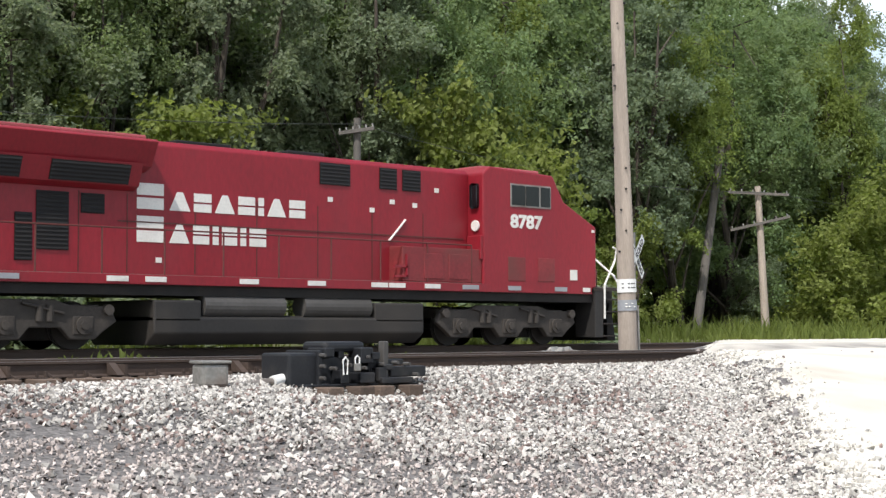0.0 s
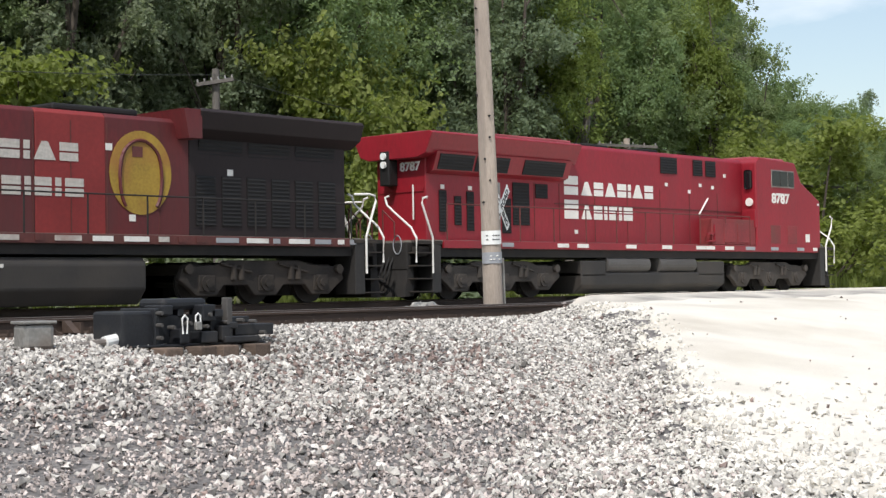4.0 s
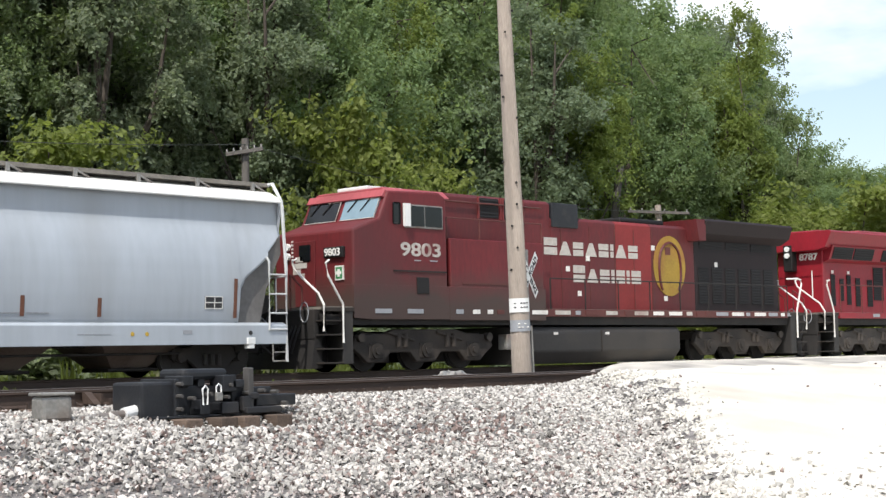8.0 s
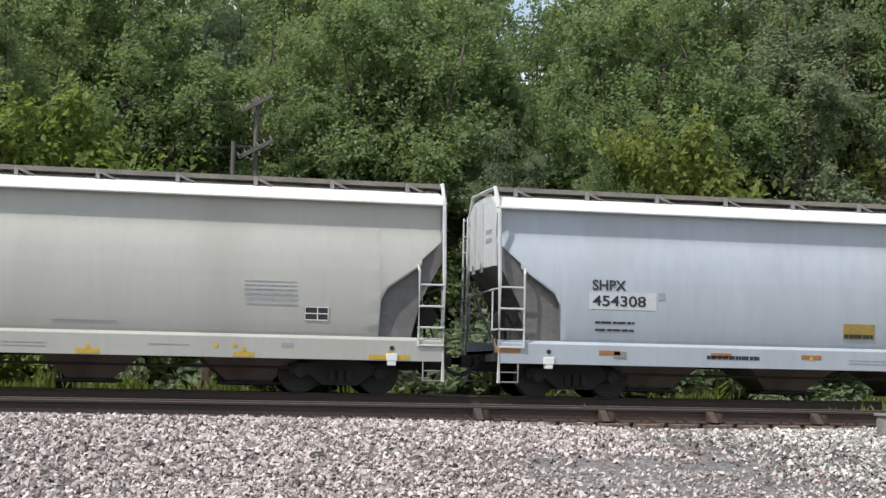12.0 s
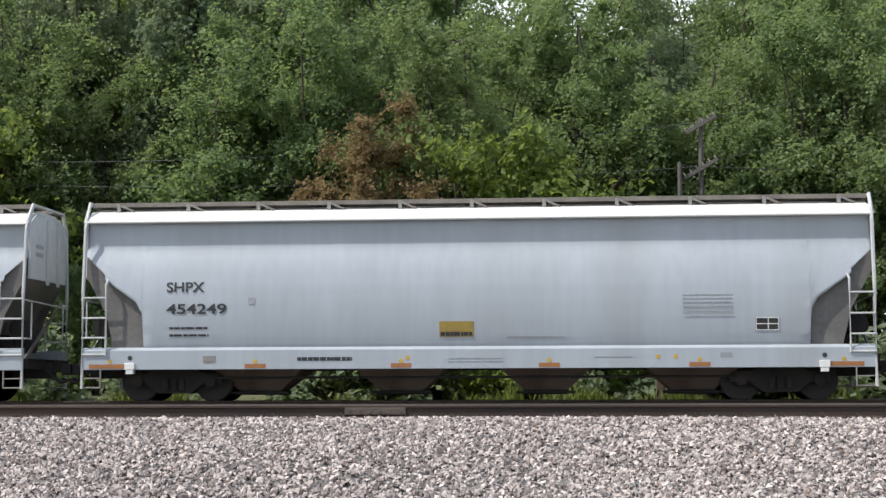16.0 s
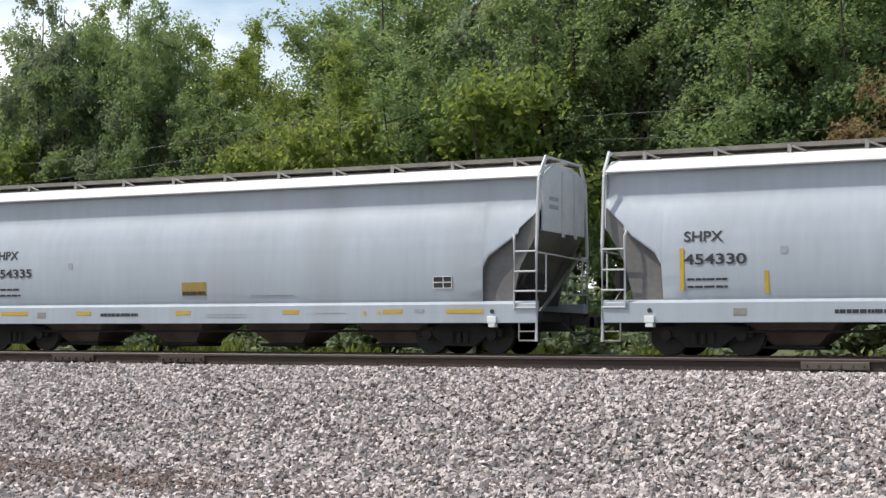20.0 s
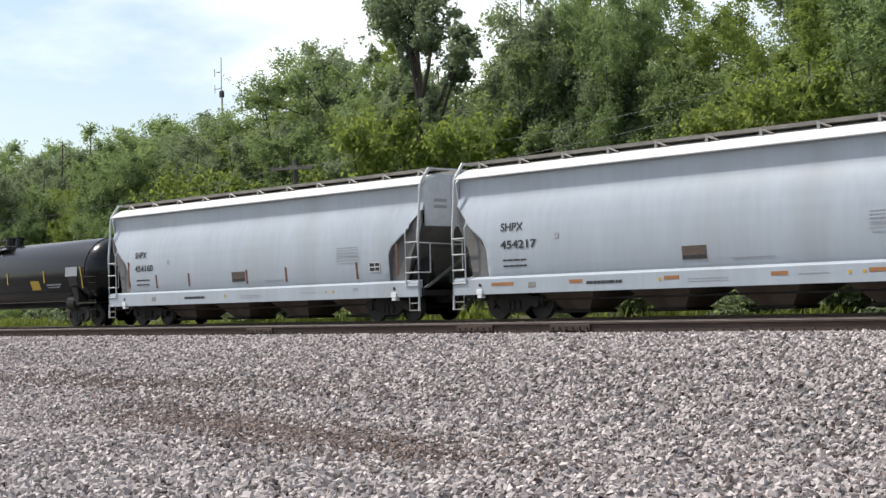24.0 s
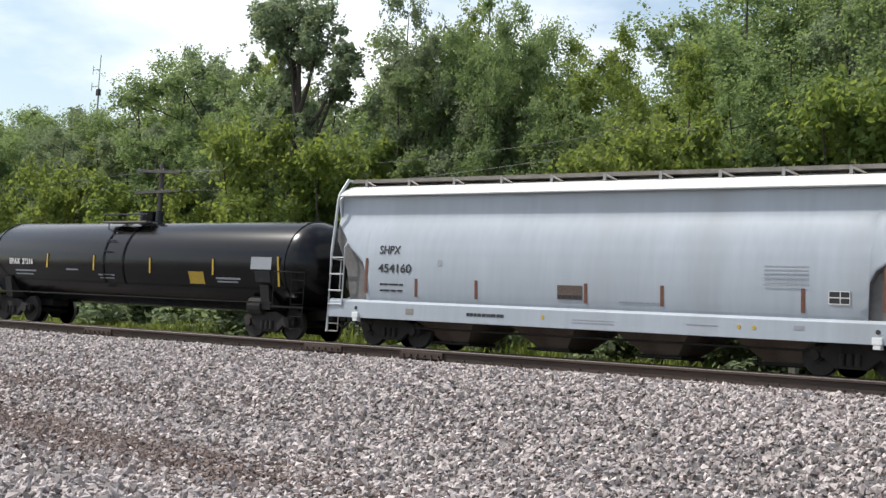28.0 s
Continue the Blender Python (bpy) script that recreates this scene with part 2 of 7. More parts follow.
RESERVOIR = material("dusty_grey_reservoir", (0.075, 0.07, 0.066), 0.6, vary=0.2, scale=0.8, grain=10, dirt=(0.05, 0.045, 0.04), dirt_at=0.6)
FUEL = material("fuel_tank_grey", (0.022, 0.02, 0.019), 0.65, vary=0.25, scale=0.8, grain=10, dirt=(0.045, 0.038, 0.032), dirt_at=0.6)
TRUCK = material("truck_frame_dust", (0.023, 0.018, 0.0145), 0.8, vary=0.35, scale=1.6, grain=16, dirt=(0.05, 0.038, 0.029), dirt_at=0.6)
TRUCK_DUST = material("pale_dusty_truck_frame", (0.055, 0.046, 0.039), 0.8, vary=0.35, scale=1.6, grain=16, dirt=(0.032, 0.027, 0.023), dirt_at=0.6)
RAIL_STEEL = material("rusty_rail", (0.075, 0.05, 0.038), 0.75, 0.2, vary=0.25, scale=2, grain=25, stretch=(0.15, 1, 1), dirt=(0.05, 0.036, 0.03), dirt_at=0.55)
RAIL_TOP = material("worn_railhead", (0.16, 0.13, 0.11), 0.4, 0.7, vary=0.2, scale=2, grain=25, stretch=(0.1, 1, 1), bump=0.03)
TIE = material("weathered_timber", (0.12, 0.085, 0.065), 0.9, vary=0.35, scale=3, grain=22, stretch=(3, 0.4, 2), bump=0.4, spread=0.25)
STONE = material("ballast_stone", (0.415, 0.36, 0.335), 0.85, vary=0.2, scale=6, grain=40, bump=0.2, spread=0.6, island=True)
STONE_RUST = material("rusty_ballast_stone", (0.215, 0.16, 0.142), 0.88, vary=0.25, scale=6, grain=40, bump=0.2, spread=0.45, island=True)
STONE_WHITE = material("pale_limestone", (0.43, 0.405, 0.375), 0.88, vary=0.25, scale=9, grain=50, bump=0.4, spread=0.65, island=True)
STONE_DIRT = material("trodden_brown_gravel", (0.2, 0.148, 0.122), 0.92, vary=0.3, scale=5, grain=40, bump=0.3, spread=0.4, island=True)
STONE_ROAD = material("white_road_stone", (0.6, 0.57, 0.52), 0.88, vary=0.2, scale=9, grain=50, bump=0.4, spread=0.4, island=True)
POLE_WOOD = material("weathered_pole", (0.37, 0.31, 0.26), 0.9, vary=0.3, scale=2, grain=25, stretch=(4, 4, 0.3), bump=0.5, dirt=(0.25, 0.21, 0.18), dirt_at=0.6)
FAR_WOOD = material("grey_line_pole_wood", (0.12, 0.108, 0.097), 0.9, vary=0.3, scale=2, grain=25, stretch=(4, 4, 0.3), bump=0.4)
BARK = material("bark", (0.075, 0.06, 0.048), 0.95, vary=0.4, scale=2, grain=12, stretch=(2, 2, 0.5), bump=0.6, dirt=(0.14, 0.12, 0.1), dirt_at=0.66)
MACHINE = material("black_machine_paint", (0.012, 0.013, 0.016), 0.55, vary=0.3, scale=3, grain=25, dirt=(0.04, 0.036, 0.033), dirt_at=0.66)
GALV = material("weathered_galvanised", (0.3, 0.29, 0.27), 0.55, 0.5, vary=0.25, scale=3, grain=25, dirt=(0.2, 0.15, 0.12), dirt_at=0.6)
WIRE = material("wire", (0.05, 0.055, 0.05), 0.6, vary=0.1, scale=2, grain=10, bump=0)
ALU = material("white_sign_sheet", (0.78, 0.78, 0.76), 0.4, vary=0.06, scale=3, grain=15, bump=0.02, dirt=(0.6, 0.58, 0.54), dirt_at=0.72)
LEAF_A = leaf_material("leaf_mid_green", (0.178, 0.238, 0.12), (0.315, 0.41, 0.14))
LEAF_B = leaf_material("leaf_grey_green", (0.185, 0.23, 0.148), (0.31, 0.375, 0.19))
LEAF_C = leaf_material("leaf_yellow_green", (0.175, 0.222, 0.07), (0.32, 0.39, 0.08))
LEAF_D = leaf_material("leaf_brown", (0.26, 0.205, 0.1), (0.33, 0.26, 0.12))
GRASS = leaf_material("grass_blade", (0.13, 0.17, 0.05), (0.25, 0.3, 0.06))

# ---- mesh helpers ----
def part(name, bm, mat, parent=None, label=""):
    """Links a bmesh as one mesh object under a thing or part."""
    me = bpy.data.meshes.new(name)
    bm.normal_update()
    bm.to_mesh(me)
    bm.free()
    for mm in (mat if isinstance(mat, (list, tuple)) else [mat]):
        me.materials.append(mm)
    ob = new(name, me)
    ob.parent = parent
    return tagged(ob, label)


def share(name, ob, m, parent, label=""):
    """Another object on the mesh of ob, at the pose m under parent."""
    other = new(name, ob.data)
    other.parent = parent
    other.matrix_basis = m
    return tagged(other, label)


def empty(name, m, label, category, group="", kind=""):
    ob = new(name)
    ob.empty_display_size = 0.2
    ob.matrix_basis = m
    return tagged(ob, label, category, group, kind)


def box(bm, x0, x1, y0, y1, z0, z1, bevel=0.0):
    g = bmesh.ops.create_cube(bm, size=1.0, matrix=Matrix.LocRotScale(((x0 + x1) / 2, (y0 + y1) / 2, (z0 + z1) / 2), None, (abs(x1 - x0), abs(y1 - y0), abs(z1 - z0))))
    if bevel:
        bmesh.ops.bevel(bm, geom=list({e for v in g["verts"] for e in v.link_edges}), offset=bevel, segments=2, affect="EDGES", profile=0.5)
    return bm


def prism(bm, outline, axis, a, b, bevel=0.0):
    """Extrudes a 2D outline along axis 'x' (outline y, z), 'y' (x, z) or 'z' (x, y) from a to b."""
    put = {"x": lambda p, q: (q, p[0], p[1]), "y": lambda p, q: (p[0], q, p[1]), "z": lambda p, q: (p[0], p[1], q)}[axis]
    lo, hi = [bm.verts.new(put(p, a)) for p in outline], [bm.verts.new(put(p, b)) for p in outline]
    n = len(outline)
    made = [bm.faces.new(lo), bm.faces.new(hi[::-1])] + [bm.faces.new((lo[i], hi[i], hi[(i + 1) % n], lo[(i + 1) % n])) for i in range(n)]
    bmesh.ops.recalc_face_normals(bm, faces=made)
    if bevel:
        bmesh.ops.bevel(bm, geom=list({e for f in made for e in f.edges}), offset=bevel, segments=2, affect="EDGES", profile=0.5)
    return bm


def rod(bm, p, q, r, seg=8, r2=None):
    p, q = Vector(p), Vector(q)
    d = q - p
    m = Matrix.Translation((p + q) / 2) @ d.to_track_quat("Z", "Y").to_matrix().to_4x4()
    bmesh.ops.create_cone(bm, cap_ends=True, segments=seg, radius1=r, radius2=r if r2 is None else r2, depth=d.length, matrix=m)
    return bm


def pipe(bm, points, r, seg=6):
    for p, q in zip(points, points[1:]):
        rod(bm, p, q, r, seg)
    for p in points[1:-1]:
        bmesh.ops.create_icosphere(bm, subdivisions=1, radius=r * 1.03, matrix=Matrix.Translation(p))
    return bm


def tube(bm, points, r, seg=5):
    """One connected tube along the points."""
    points = [Vector(p) for p in points]
    rings = []
    for i, p in enumerate(points):
        d = (points[min(i + 1, len(points) - 1)] - points[max(i - 1, 0)]).to_track_quat("Z", "Y")
        rings.append([bm.verts.new(p + d @ Vector((r * math.cos(a), r * math.sin(a), 0))) for a in np.linspace(0, 2 * math.pi, seg + 1)[:-1]])
    for q, s in zip(rings, rings[1:]):
        for i in range(seg):
            bm.faces.new((q[i], q[(i + 1) % seg], s[(i + 1) % seg], s[i]))
    bm.faces.new(rings[0][::-1])
    bm.faces.new(rings[-1])
    return bm


def disc(bm, c, r, y0, y1, seg=24):
    """A round plate across the track, between y0 and y1."""
    return rod(bm, (c[0], y0, c[1]), (c[0], y1, c[1]), r, seg)


def letters(name, text, height, mat, parent, m, width=None, bold=0.012, depth=0.004):
    """Words in the built-in font, as a thin mesh, standing in the local x-z plane at m; width: their whole length."""
    cu = bpy.data.curves.new(name, "FONT")
    cu.body, cu.size, cu.offset, cu.extrude = text, height * 1.38, bold, depth
    tmp = bpy.data.objects.new(name, cu)
    scene.collection.objects.link(tmp)
    bpy.context.view_layer.update()
    me = bpy.data.meshes.new_from_object(tmp.evaluated_get(bpy.context.evaluated_depsgraph_get()))
    bpy.data.objects.remove(tmp)
    bpy.data.curves.remove(cu)
    xs = [v.co.x for v in me.vertices]
    k = width / (max(xs) - min(xs)) if width else 1.0
    x0 = min(xs)
    for v in me.vertices:
        v.co = Vector(((v.co.x - x0) * k, -v.co.z, v.co.y))
    # one part for each character: islands that overlap along the line belong together
    bm = bmesh.new()
    bm.from_mesh(me)
    bpy.data.meshes.remove(me)
    todo, groups = set(bm.faces), []
    while todo:
        stack, found = [todo.pop()], []
        while stack:
            f = stack.pop()
            found.append(f)
            for e in f.edges:
                for g in e.link_faces:
                    if g in todo:
                        todo.discard(g)
                        stack.append(g)
        span = [v.co.x for f in found for v in f.verts]
        groups.append([min(span), max(span), found])
    groups.sort(key=lambda g: g[0])
    merged = []
    for lo, hi, found in groups:
        if merged and lo < merged[-1][1] - 0.3 * (hi - lo):
            merged[-1][1] = max(hi, merged[-1][1])
            merged[-1][2].extend(found)
        else:
            merged.append([lo, hi, found])
    ob = None
    for lo, hi, found in merged:
        one = bmesh.new()
        seen = {}
        for f in found:
            for v in f.verts:
                if v not in seen:
                    seen[v] = one.verts.new(v.co)
            one.faces.new([seen[v] for v in f.verts])
        ob = part(name, one, mat, parent)
        ob.matrix_basis = m
    bm.free()
    return ob


def cloud_mesh(name, verts, faces, mat, parent=None, flat=True):
    me = bpy.data.meshes.new(name)
    k = faces.shape[1]
    me.vertices.add(len(verts))
    me.vertices.foreach_set("co", verts.astype(np.float32).ravel())
    me.loops.add(faces.size)
    me.loops.foreach_set("vertex_index", faces.astype(np.int32).ravel())
    me.polygons.add(len(faces))
    me.polygons.foreach_set("loop_start", np.arange(0, faces.size, k, dtype=np.int32))
    me.update(calc_edges=True)
    if flat:
        me.shade_flat()
    me.materials.append(mat)
    ob = new(name, me)
    ob.parent = parent
    return ob


# ---- ground, road and tracks ----
RAIL_Z, RAIL_Y = -0.17, 18.05       # near track: railhead height, near rail
FAR_Z, FAR_Y = -0.20, 32.6          # track under the train: railhead height, centre line
ROAD_X = 23.5                       # edge of the crossing road at the near rail


def smooth(a, b, v):
    t = np.clip((v - a) / (b - a), 0, 1)
    return t * t * (3 - 2 * t)


def road_edge(x, y):
    """The ragged edge of the road."""
    return np.interp(y, (-14, 7.5, 8.8, 11.3, 13.6, 17.5, 57.5), (-9.0, 12.7, 14.1, 17.4, 20.2, ROAD_X, ROAD_X + 53.6)) + 0.16 * np.sin(y * 2.3) * np.sin(x * 1.7 + y) + 0.12 * np.sin(y * 5.1 + 1 + 2 * x)


def road_mask(x, y):
    edge = road_edge(x, y)
    return smooth(-0.9, 0.9, x - edge) * (1 - smooth(40, 44, x - edge))


def ground_z(x, y):
    """Height of the ground: the lot, the ballast shoulders and the road that climbs to the crossing."""
    z = -1.28 + 0.03 * np.sin(x * 0.7) * np.sin(y * 0.9)
    z = z + 0.74 * smooth(9.5, 16.0, y) + 0.15 * smooth(15.2, 17.2, y) * (1 - smooth(20.5, 22.0, y)) * (1 - 0.6 * np.exp(-((x - 10.5) / 3.2) ** 2))
    z = z - 0.22 * np.exp(-((x - 14.9) / 1.5) ** 2 - ((y - 15.65) / 0.55) ** 2)
    z = z + 0.05 * smooth(20.5, 22.0, y) - 0.15 * smooth(22, 25, y) * (1 - smooth(27.5, 30, y))
    z = z + 0.10 * smooth(28, 30.5, y)
    z = z + 0.35 * smooth(35.5, 46, y) + 2.5 * smooth(50, 110, y)
    road = -1.25 + 1.09 * smooth(7, 16.6, y) + 0.02 * np.sin(x * 1.1 + y)
    road = np.where(y > 16.6, -0.17, road)
    k = road_mask(x, y)
    return z * (1 - k) + road * k


def ground_material():
    m = material("gravel_ground", (0.135, 0.125, 0.12), 0.95, vary=0.3, scale=0.5, grain=30, bump=0.5, dirt=(0.095, 0.088, 0.085), dirt_at=0.58)
    n, l = m.node_tree.nodes, m.node_tree.links
    b = n["Principled BSDF"]
    source = b.inputs["Base Color"].links[0].from_socket
    vo, vr, mx = n.new("ShaderNodeTexVoronoi"), n.new("ShaderNodeMapRange"), n.new("ShaderNodeMixRGB")
    vo.inputs["Scale"].default_value = 22.0
    vr.inputs["From Max"].default_value, vr.inputs["To Min"].default_value, vr.inputs["To Max"].default_value = 1.0, 0.55, 1.9
    mx.blend_type, mx.inputs[0].default_value = "MULTIPLY", 1.0
    l.new(n["Mapping"].outputs[0], vo.inputs["Vector"])
    l.new(vo.outputs["Color"], vr.inputs["Value"])
    l.new(source, mx.inputs[1])
    l.new(vr.outputs[0], mx.inputs[2])
    l.new(mx.outputs[0], b.inputs["Base Color"])
    return m


GROUND = ground_material()
ROAD = material("pale_gravel_road", (0.66, 0.62, 0.55), 0.95, vary=0.12, scale=0.7, grain=45, bump=0.4, dirt=(0.5, 0.45, 0.38), dirt_at=0.62)
APRON = material("dusty_asphalt", (0.3, 0.28, 0.255), 0.95, vary=0.2, scale=1.5, grain=40, bump=0.4, dirt=(0.56, 0.52, 0.46), dirt_at=0.5)
TURF = material("rough_turf", (0.1, 0.11, 0.045), 0.95, vary=0.35, scale=0.8, grain=18, bump=0.5, dirt=(0.15, 0.13, 0.08), dirt_at=0.58)


def grid_sheet(name, xs, ys, mat, height, keep=None):
    X, Y = np.meshgrid(xs, ys)
    Z = height(X, Y)
    v = np.stack([X, Y, Z], -1).reshape(-1, 3)
    w, idx = len(xs), np.arange(len(xs) * len(ys)).reshape(len(ys), len(xs))
    f = np.stack([idx[:-1, :-1], idx[:-1, 1:], idx[1:, 1:], idx[1:, :-1]], -1).reshape(-1, 4)
    if keep is not None:
        c = v[f].mean(1)
        f = f[keep(c[:, 0], c[:, 1])]
    return cloud_mesh(name, v, f, mat, flat=False)


def ground():
    xs = np.concatenate([[-3000, -900, -300, -160], np.arange(-110, 6, 1.0), np.arange(6, 30, 0.25), np.arange(30, 111, 1.0), [160, 300, 900, 3000]])
    ys = np.concatenate([[-2000, -400, -100, -40, -20], np.arange(-14, 5, 0.5), np.arange(5, 18, 0.25), np.arange(18, 37, 0.5), np.arange(38, 70, 3.0), [80, 110, 200, 600, 3000]])
    g = grid_sheet("ground", xs, ys, GROUND, ground_z)
    g.data.materials.append(TURF)
    co = np.empty(len(g.data.polygons) * 3)
    g.data.polygons.foreach_get("center", co)
    co = co.reshape(-1, 3)
    g.data.polygons.foreach_set("material_index", ((co[:, 1] > 34.6) | (np.abs(co[:, 0]) > 300)).astype(np.int32))
    tagged(g, "gravel lot with ballast banks and rough turf", "ground", kind="structure")
    r = grid_sheet("road", np.concatenate([np.arange(-12, 4, 0.4), np.arange(4, 30, 0.16), np.arange(30, 80, 0.6)]), np.concatenate([np.arange(-14, 2, 0.4), np.arange(2, 17.9, 0.16), np.arange(18.25, 45, 0.5)]), ROAD, lambda x, y: ground_z(x, y) + 0.014 - 0.05 * (1 - road_mask(x, y)) + 0.012 * np.sin(x * 5.1) * np.sin(y * 4.3) + 0.022 * np.sin(x * 13.7 + y * 7.1) * np.sin(y * 17.3 - x * 3.1) * (1 - road_mask(x, y)), lambda x, y: road_mask(x, y) > 0.2)
    tagged(r, "pale crushed-stone road climbing over the rails", "road", kind="structure")
    ramp = grid_sheet("asphalt_apron", np.arange(23.9, 62, 0.3), np.arange(16.3, 18.0, 0.12), APRON, lambda x, y: ground_z(x, y) + 0.03 + 0.09 * smooth(16.4, 17.5, y) * smooth(23.9, 25.0, x) - 0.12 * (1 - smooth(23.9, 24.7, x)) - 0.05 * (1 - smooth(16.3, 16.7, y)))
    tagged(ramp, "worn grey asphalt apron against the rail", "road", kind="structure")


ground()


def rail_section(w=0.078, h=0.20):
    return [(-0.07, -h), (0.07, -h), (0.07, -h + 0.012), (0.012, -h + 0.035), (0.01, -0.045), (w / 2, -0.035), (w / 2, -0.006), (w / 2 - 0.01, 0), (-w / 2 + 0.01, 0), (-w / 2, -0.006), (-w / 2, -0.035), (-0.01, -0.045), (-0.012, -h + 0.035), (-0.07, -h + 0.012)]


def track(name, y_near, z, x0, x1, label, detail):
    t = empty(name, pose(0, 0, z), label, "railway track", kind="structure")
    for y in (y_near, y_near + 1.51):
        bm = prism(bmesh.new(), [(y + a, b) for a, b in rail_section()], "x", x0, x1)
        ob = part("rail", bm, [RAIL_STEEL, RAIL_TOP], t)
        for p in ob.data.polygons:
            p.material_index = 1 if p.normal.z > 0.5 and p.center.z > -0.02 else 0
    if not detail:
        bm = bmesh.new()
        for k in range(int((x1 - x0) / 0.56)):
            box(bm, x0 + k * 0.56, x0 + k * 0.56 + 0.23, y_near - 0.5, y_near + 2.0, -0.36, -0.185)
        part("ties", bm, TIE, t)
        return t
    rnd = random.Random(4)
    tie = plate = spike = None
    x = -34.0
    while x < 25.5:
        m = pose(x, y_near + 0.755 + rnd.uniform(-0.05, 0.05), -0.292, 0, 0, rnd.uniform(-1.2, 1.2))
        if tie is None:
            tie = part("tie", box(bmesh.new(), -0.115, 0.115, -1.3, 1.3, -0.09, 0.085, 0.012), TIE, t)
            tie.matrix_basis = m
            plate = part("tie_plate", box(box(bmesh.new(), -0.1, 0.1, -0.19, 0.19, -0.207, -0.192), -0.016, 0.016, -0.12, -0.09, -0.195, -0.13), RAIL_STEEL, t)
            plate.matrix_basis = pose(x, y_near, 0)
            bm = box(bmesh.new(), -0.02, 0.02, -0.11, -0.065, -0.2, -0.12, 0.006)
            rod(bm, (0, -0.075, -0.13), (0.07, -0.16, -0.2), 0.012, 5)
            spike = part("rail_anchor", bm, RAIL_STEEL, t)
            spike.matrix_basis = pose(x + 0.15, y_near, 0)
        else:
            share("tie", tie, m, t)
            share("tie_plate", plate, pose(x, y_near, 0), t)
            share("rail_anchor", spike, pose(x + rnd.uniform(0.12, 0.17), y_near, 0), t)
        x += 0.535 + rnd.uniform(-0.03, 0.03)
    # bolted joints and the braced stretch by the switch
    for jx in (-0.47, -13.5, -11.2, -20.0):
        bm = box(bmesh.new(), jx - 0.46, jx + 0.46, y_near - 0.045, y_near - 0.012, -0.145, -0.035, 0.008)
        for b in range(6):
            disc(bm, (jx - 0.38 + 0.152 * b, -0.09), 0.02, y_near - 0.075, y_near - 0.04, 6)
        part("joint_bar", bm, RAIL_TOP if jx == -0.47 else RAIL_STEEL, t, "bolted joint bar")
    for bx in (7.3, 9.1, 10.7, 12.3, 14.2):
        bm = prism(bmesh.new(), [(y_near - 0.3, -0.18), (y_near - 0.05, -0.18), (y_near - 0.03, -0.03), (y_near - 0.08, -0.03)], "x", bx - 0.05, bx + 0.05)
        box(bm, bx + 0.08, bx + 0.12, y_near - 0.25, y_near - 0.03, -0.18, -0.05)
        part("rail_brace", bm, RAIL_STEEL, t, "rusty rail brace")
    return t


track("track_near", RAIL_Y, RAIL_Z, -400, 400, "empty railway track with rusty rails on timber ties", True)
track("track_far", FAR_Y - 0.755, FAR_Z, -600, 600, "railway track under the train, rusty steel rails", False)

# ---- the train ----
def wheelset(parent, x, r, z=None, wide=True):
    bm = rod(bmesh.new(), (0, -0.95, 0), (0, 0.95, 0), 0.08, 10)
    for s in (-1, 1):
        disc(bm, (0, 0), r, s * 0.70, s * 0.83, 32)
        disc(bm, (0, 0), r + 0.025, s * 0.70, s * 0.73, 32)
        disc(bm, (0, 0), r * 0.80, s * 0.83, s * 0.832, 28)
        disc(bm, (0, 0), 0.13, s * 0.83, s * 0.90, 12)
        for k in range(3):
            a = k * 2.094
            rod(bm, (0.42 * r * math.cos(a), s * 0.8, 0.42 * r * math.sin(a)), (0.42 * r * math.cos(a), s * 0.845, 0.42 * r * math.sin(a)), 0.05, 8)
    ob = part("wheelset", bm, [WHEEL, TREAD], parent)
    for p in ob.data.polygons:
        p.material_index = 1 if abs(p.normal.y) < 0.3 and Vector((p.center.x, p.center.z)).length > r * 0.95 else 0
    ob.matrix_basis = pose(x, 0, r if z is None else z)
    return ob


def freight_truck(car, x):
    """A two-axle truck: side frames with spring nests, bolster; its wheelsets turn."""
    bm = bmesh.new()
    for s in (-1, 1):
        y0, y1 = s * 0.93, s * 1.07
        top = [(-1.15, 0.40), (-1.15, 0.62), (-0.75, 0.66), (-0.35, 0.80), (0.35, 0.80), (0.75, 0.66), (1.15, 0.62), (1.15, 0.40), (0.72, 0.42), (0.40, 0.18), (-0.40, 0.18), (-0.72, 0.42)]
        prism(bm, top, "y", y0, y1, 0.02)
        for k in (-0.2, 0.0, 0.2):
            rod(bm, (k, s * 1.10, 0.26), (k, s * 1.10, 0.52), 0.075, 8)
        for k in (-0.89, 0.89):
            disc(bm, (k, 0.46), 0.13, s * 1.04, s * 1.14, 12)
            box(bm, k - 0.17, k + 0.17, s * 0.95, s * 1.1, 0.56, 0.66)
    box(bm, -0.2, 0.2, -1.05, 1.05, 0.5, 0.72)
    t = part("truck", bm, UNDER, car)
    t.matrix_basis = pose(x, 0, 0)
    return t, [wheelset(t, k, 0.457, 0.457) for k in (-0.89, 0.89)]


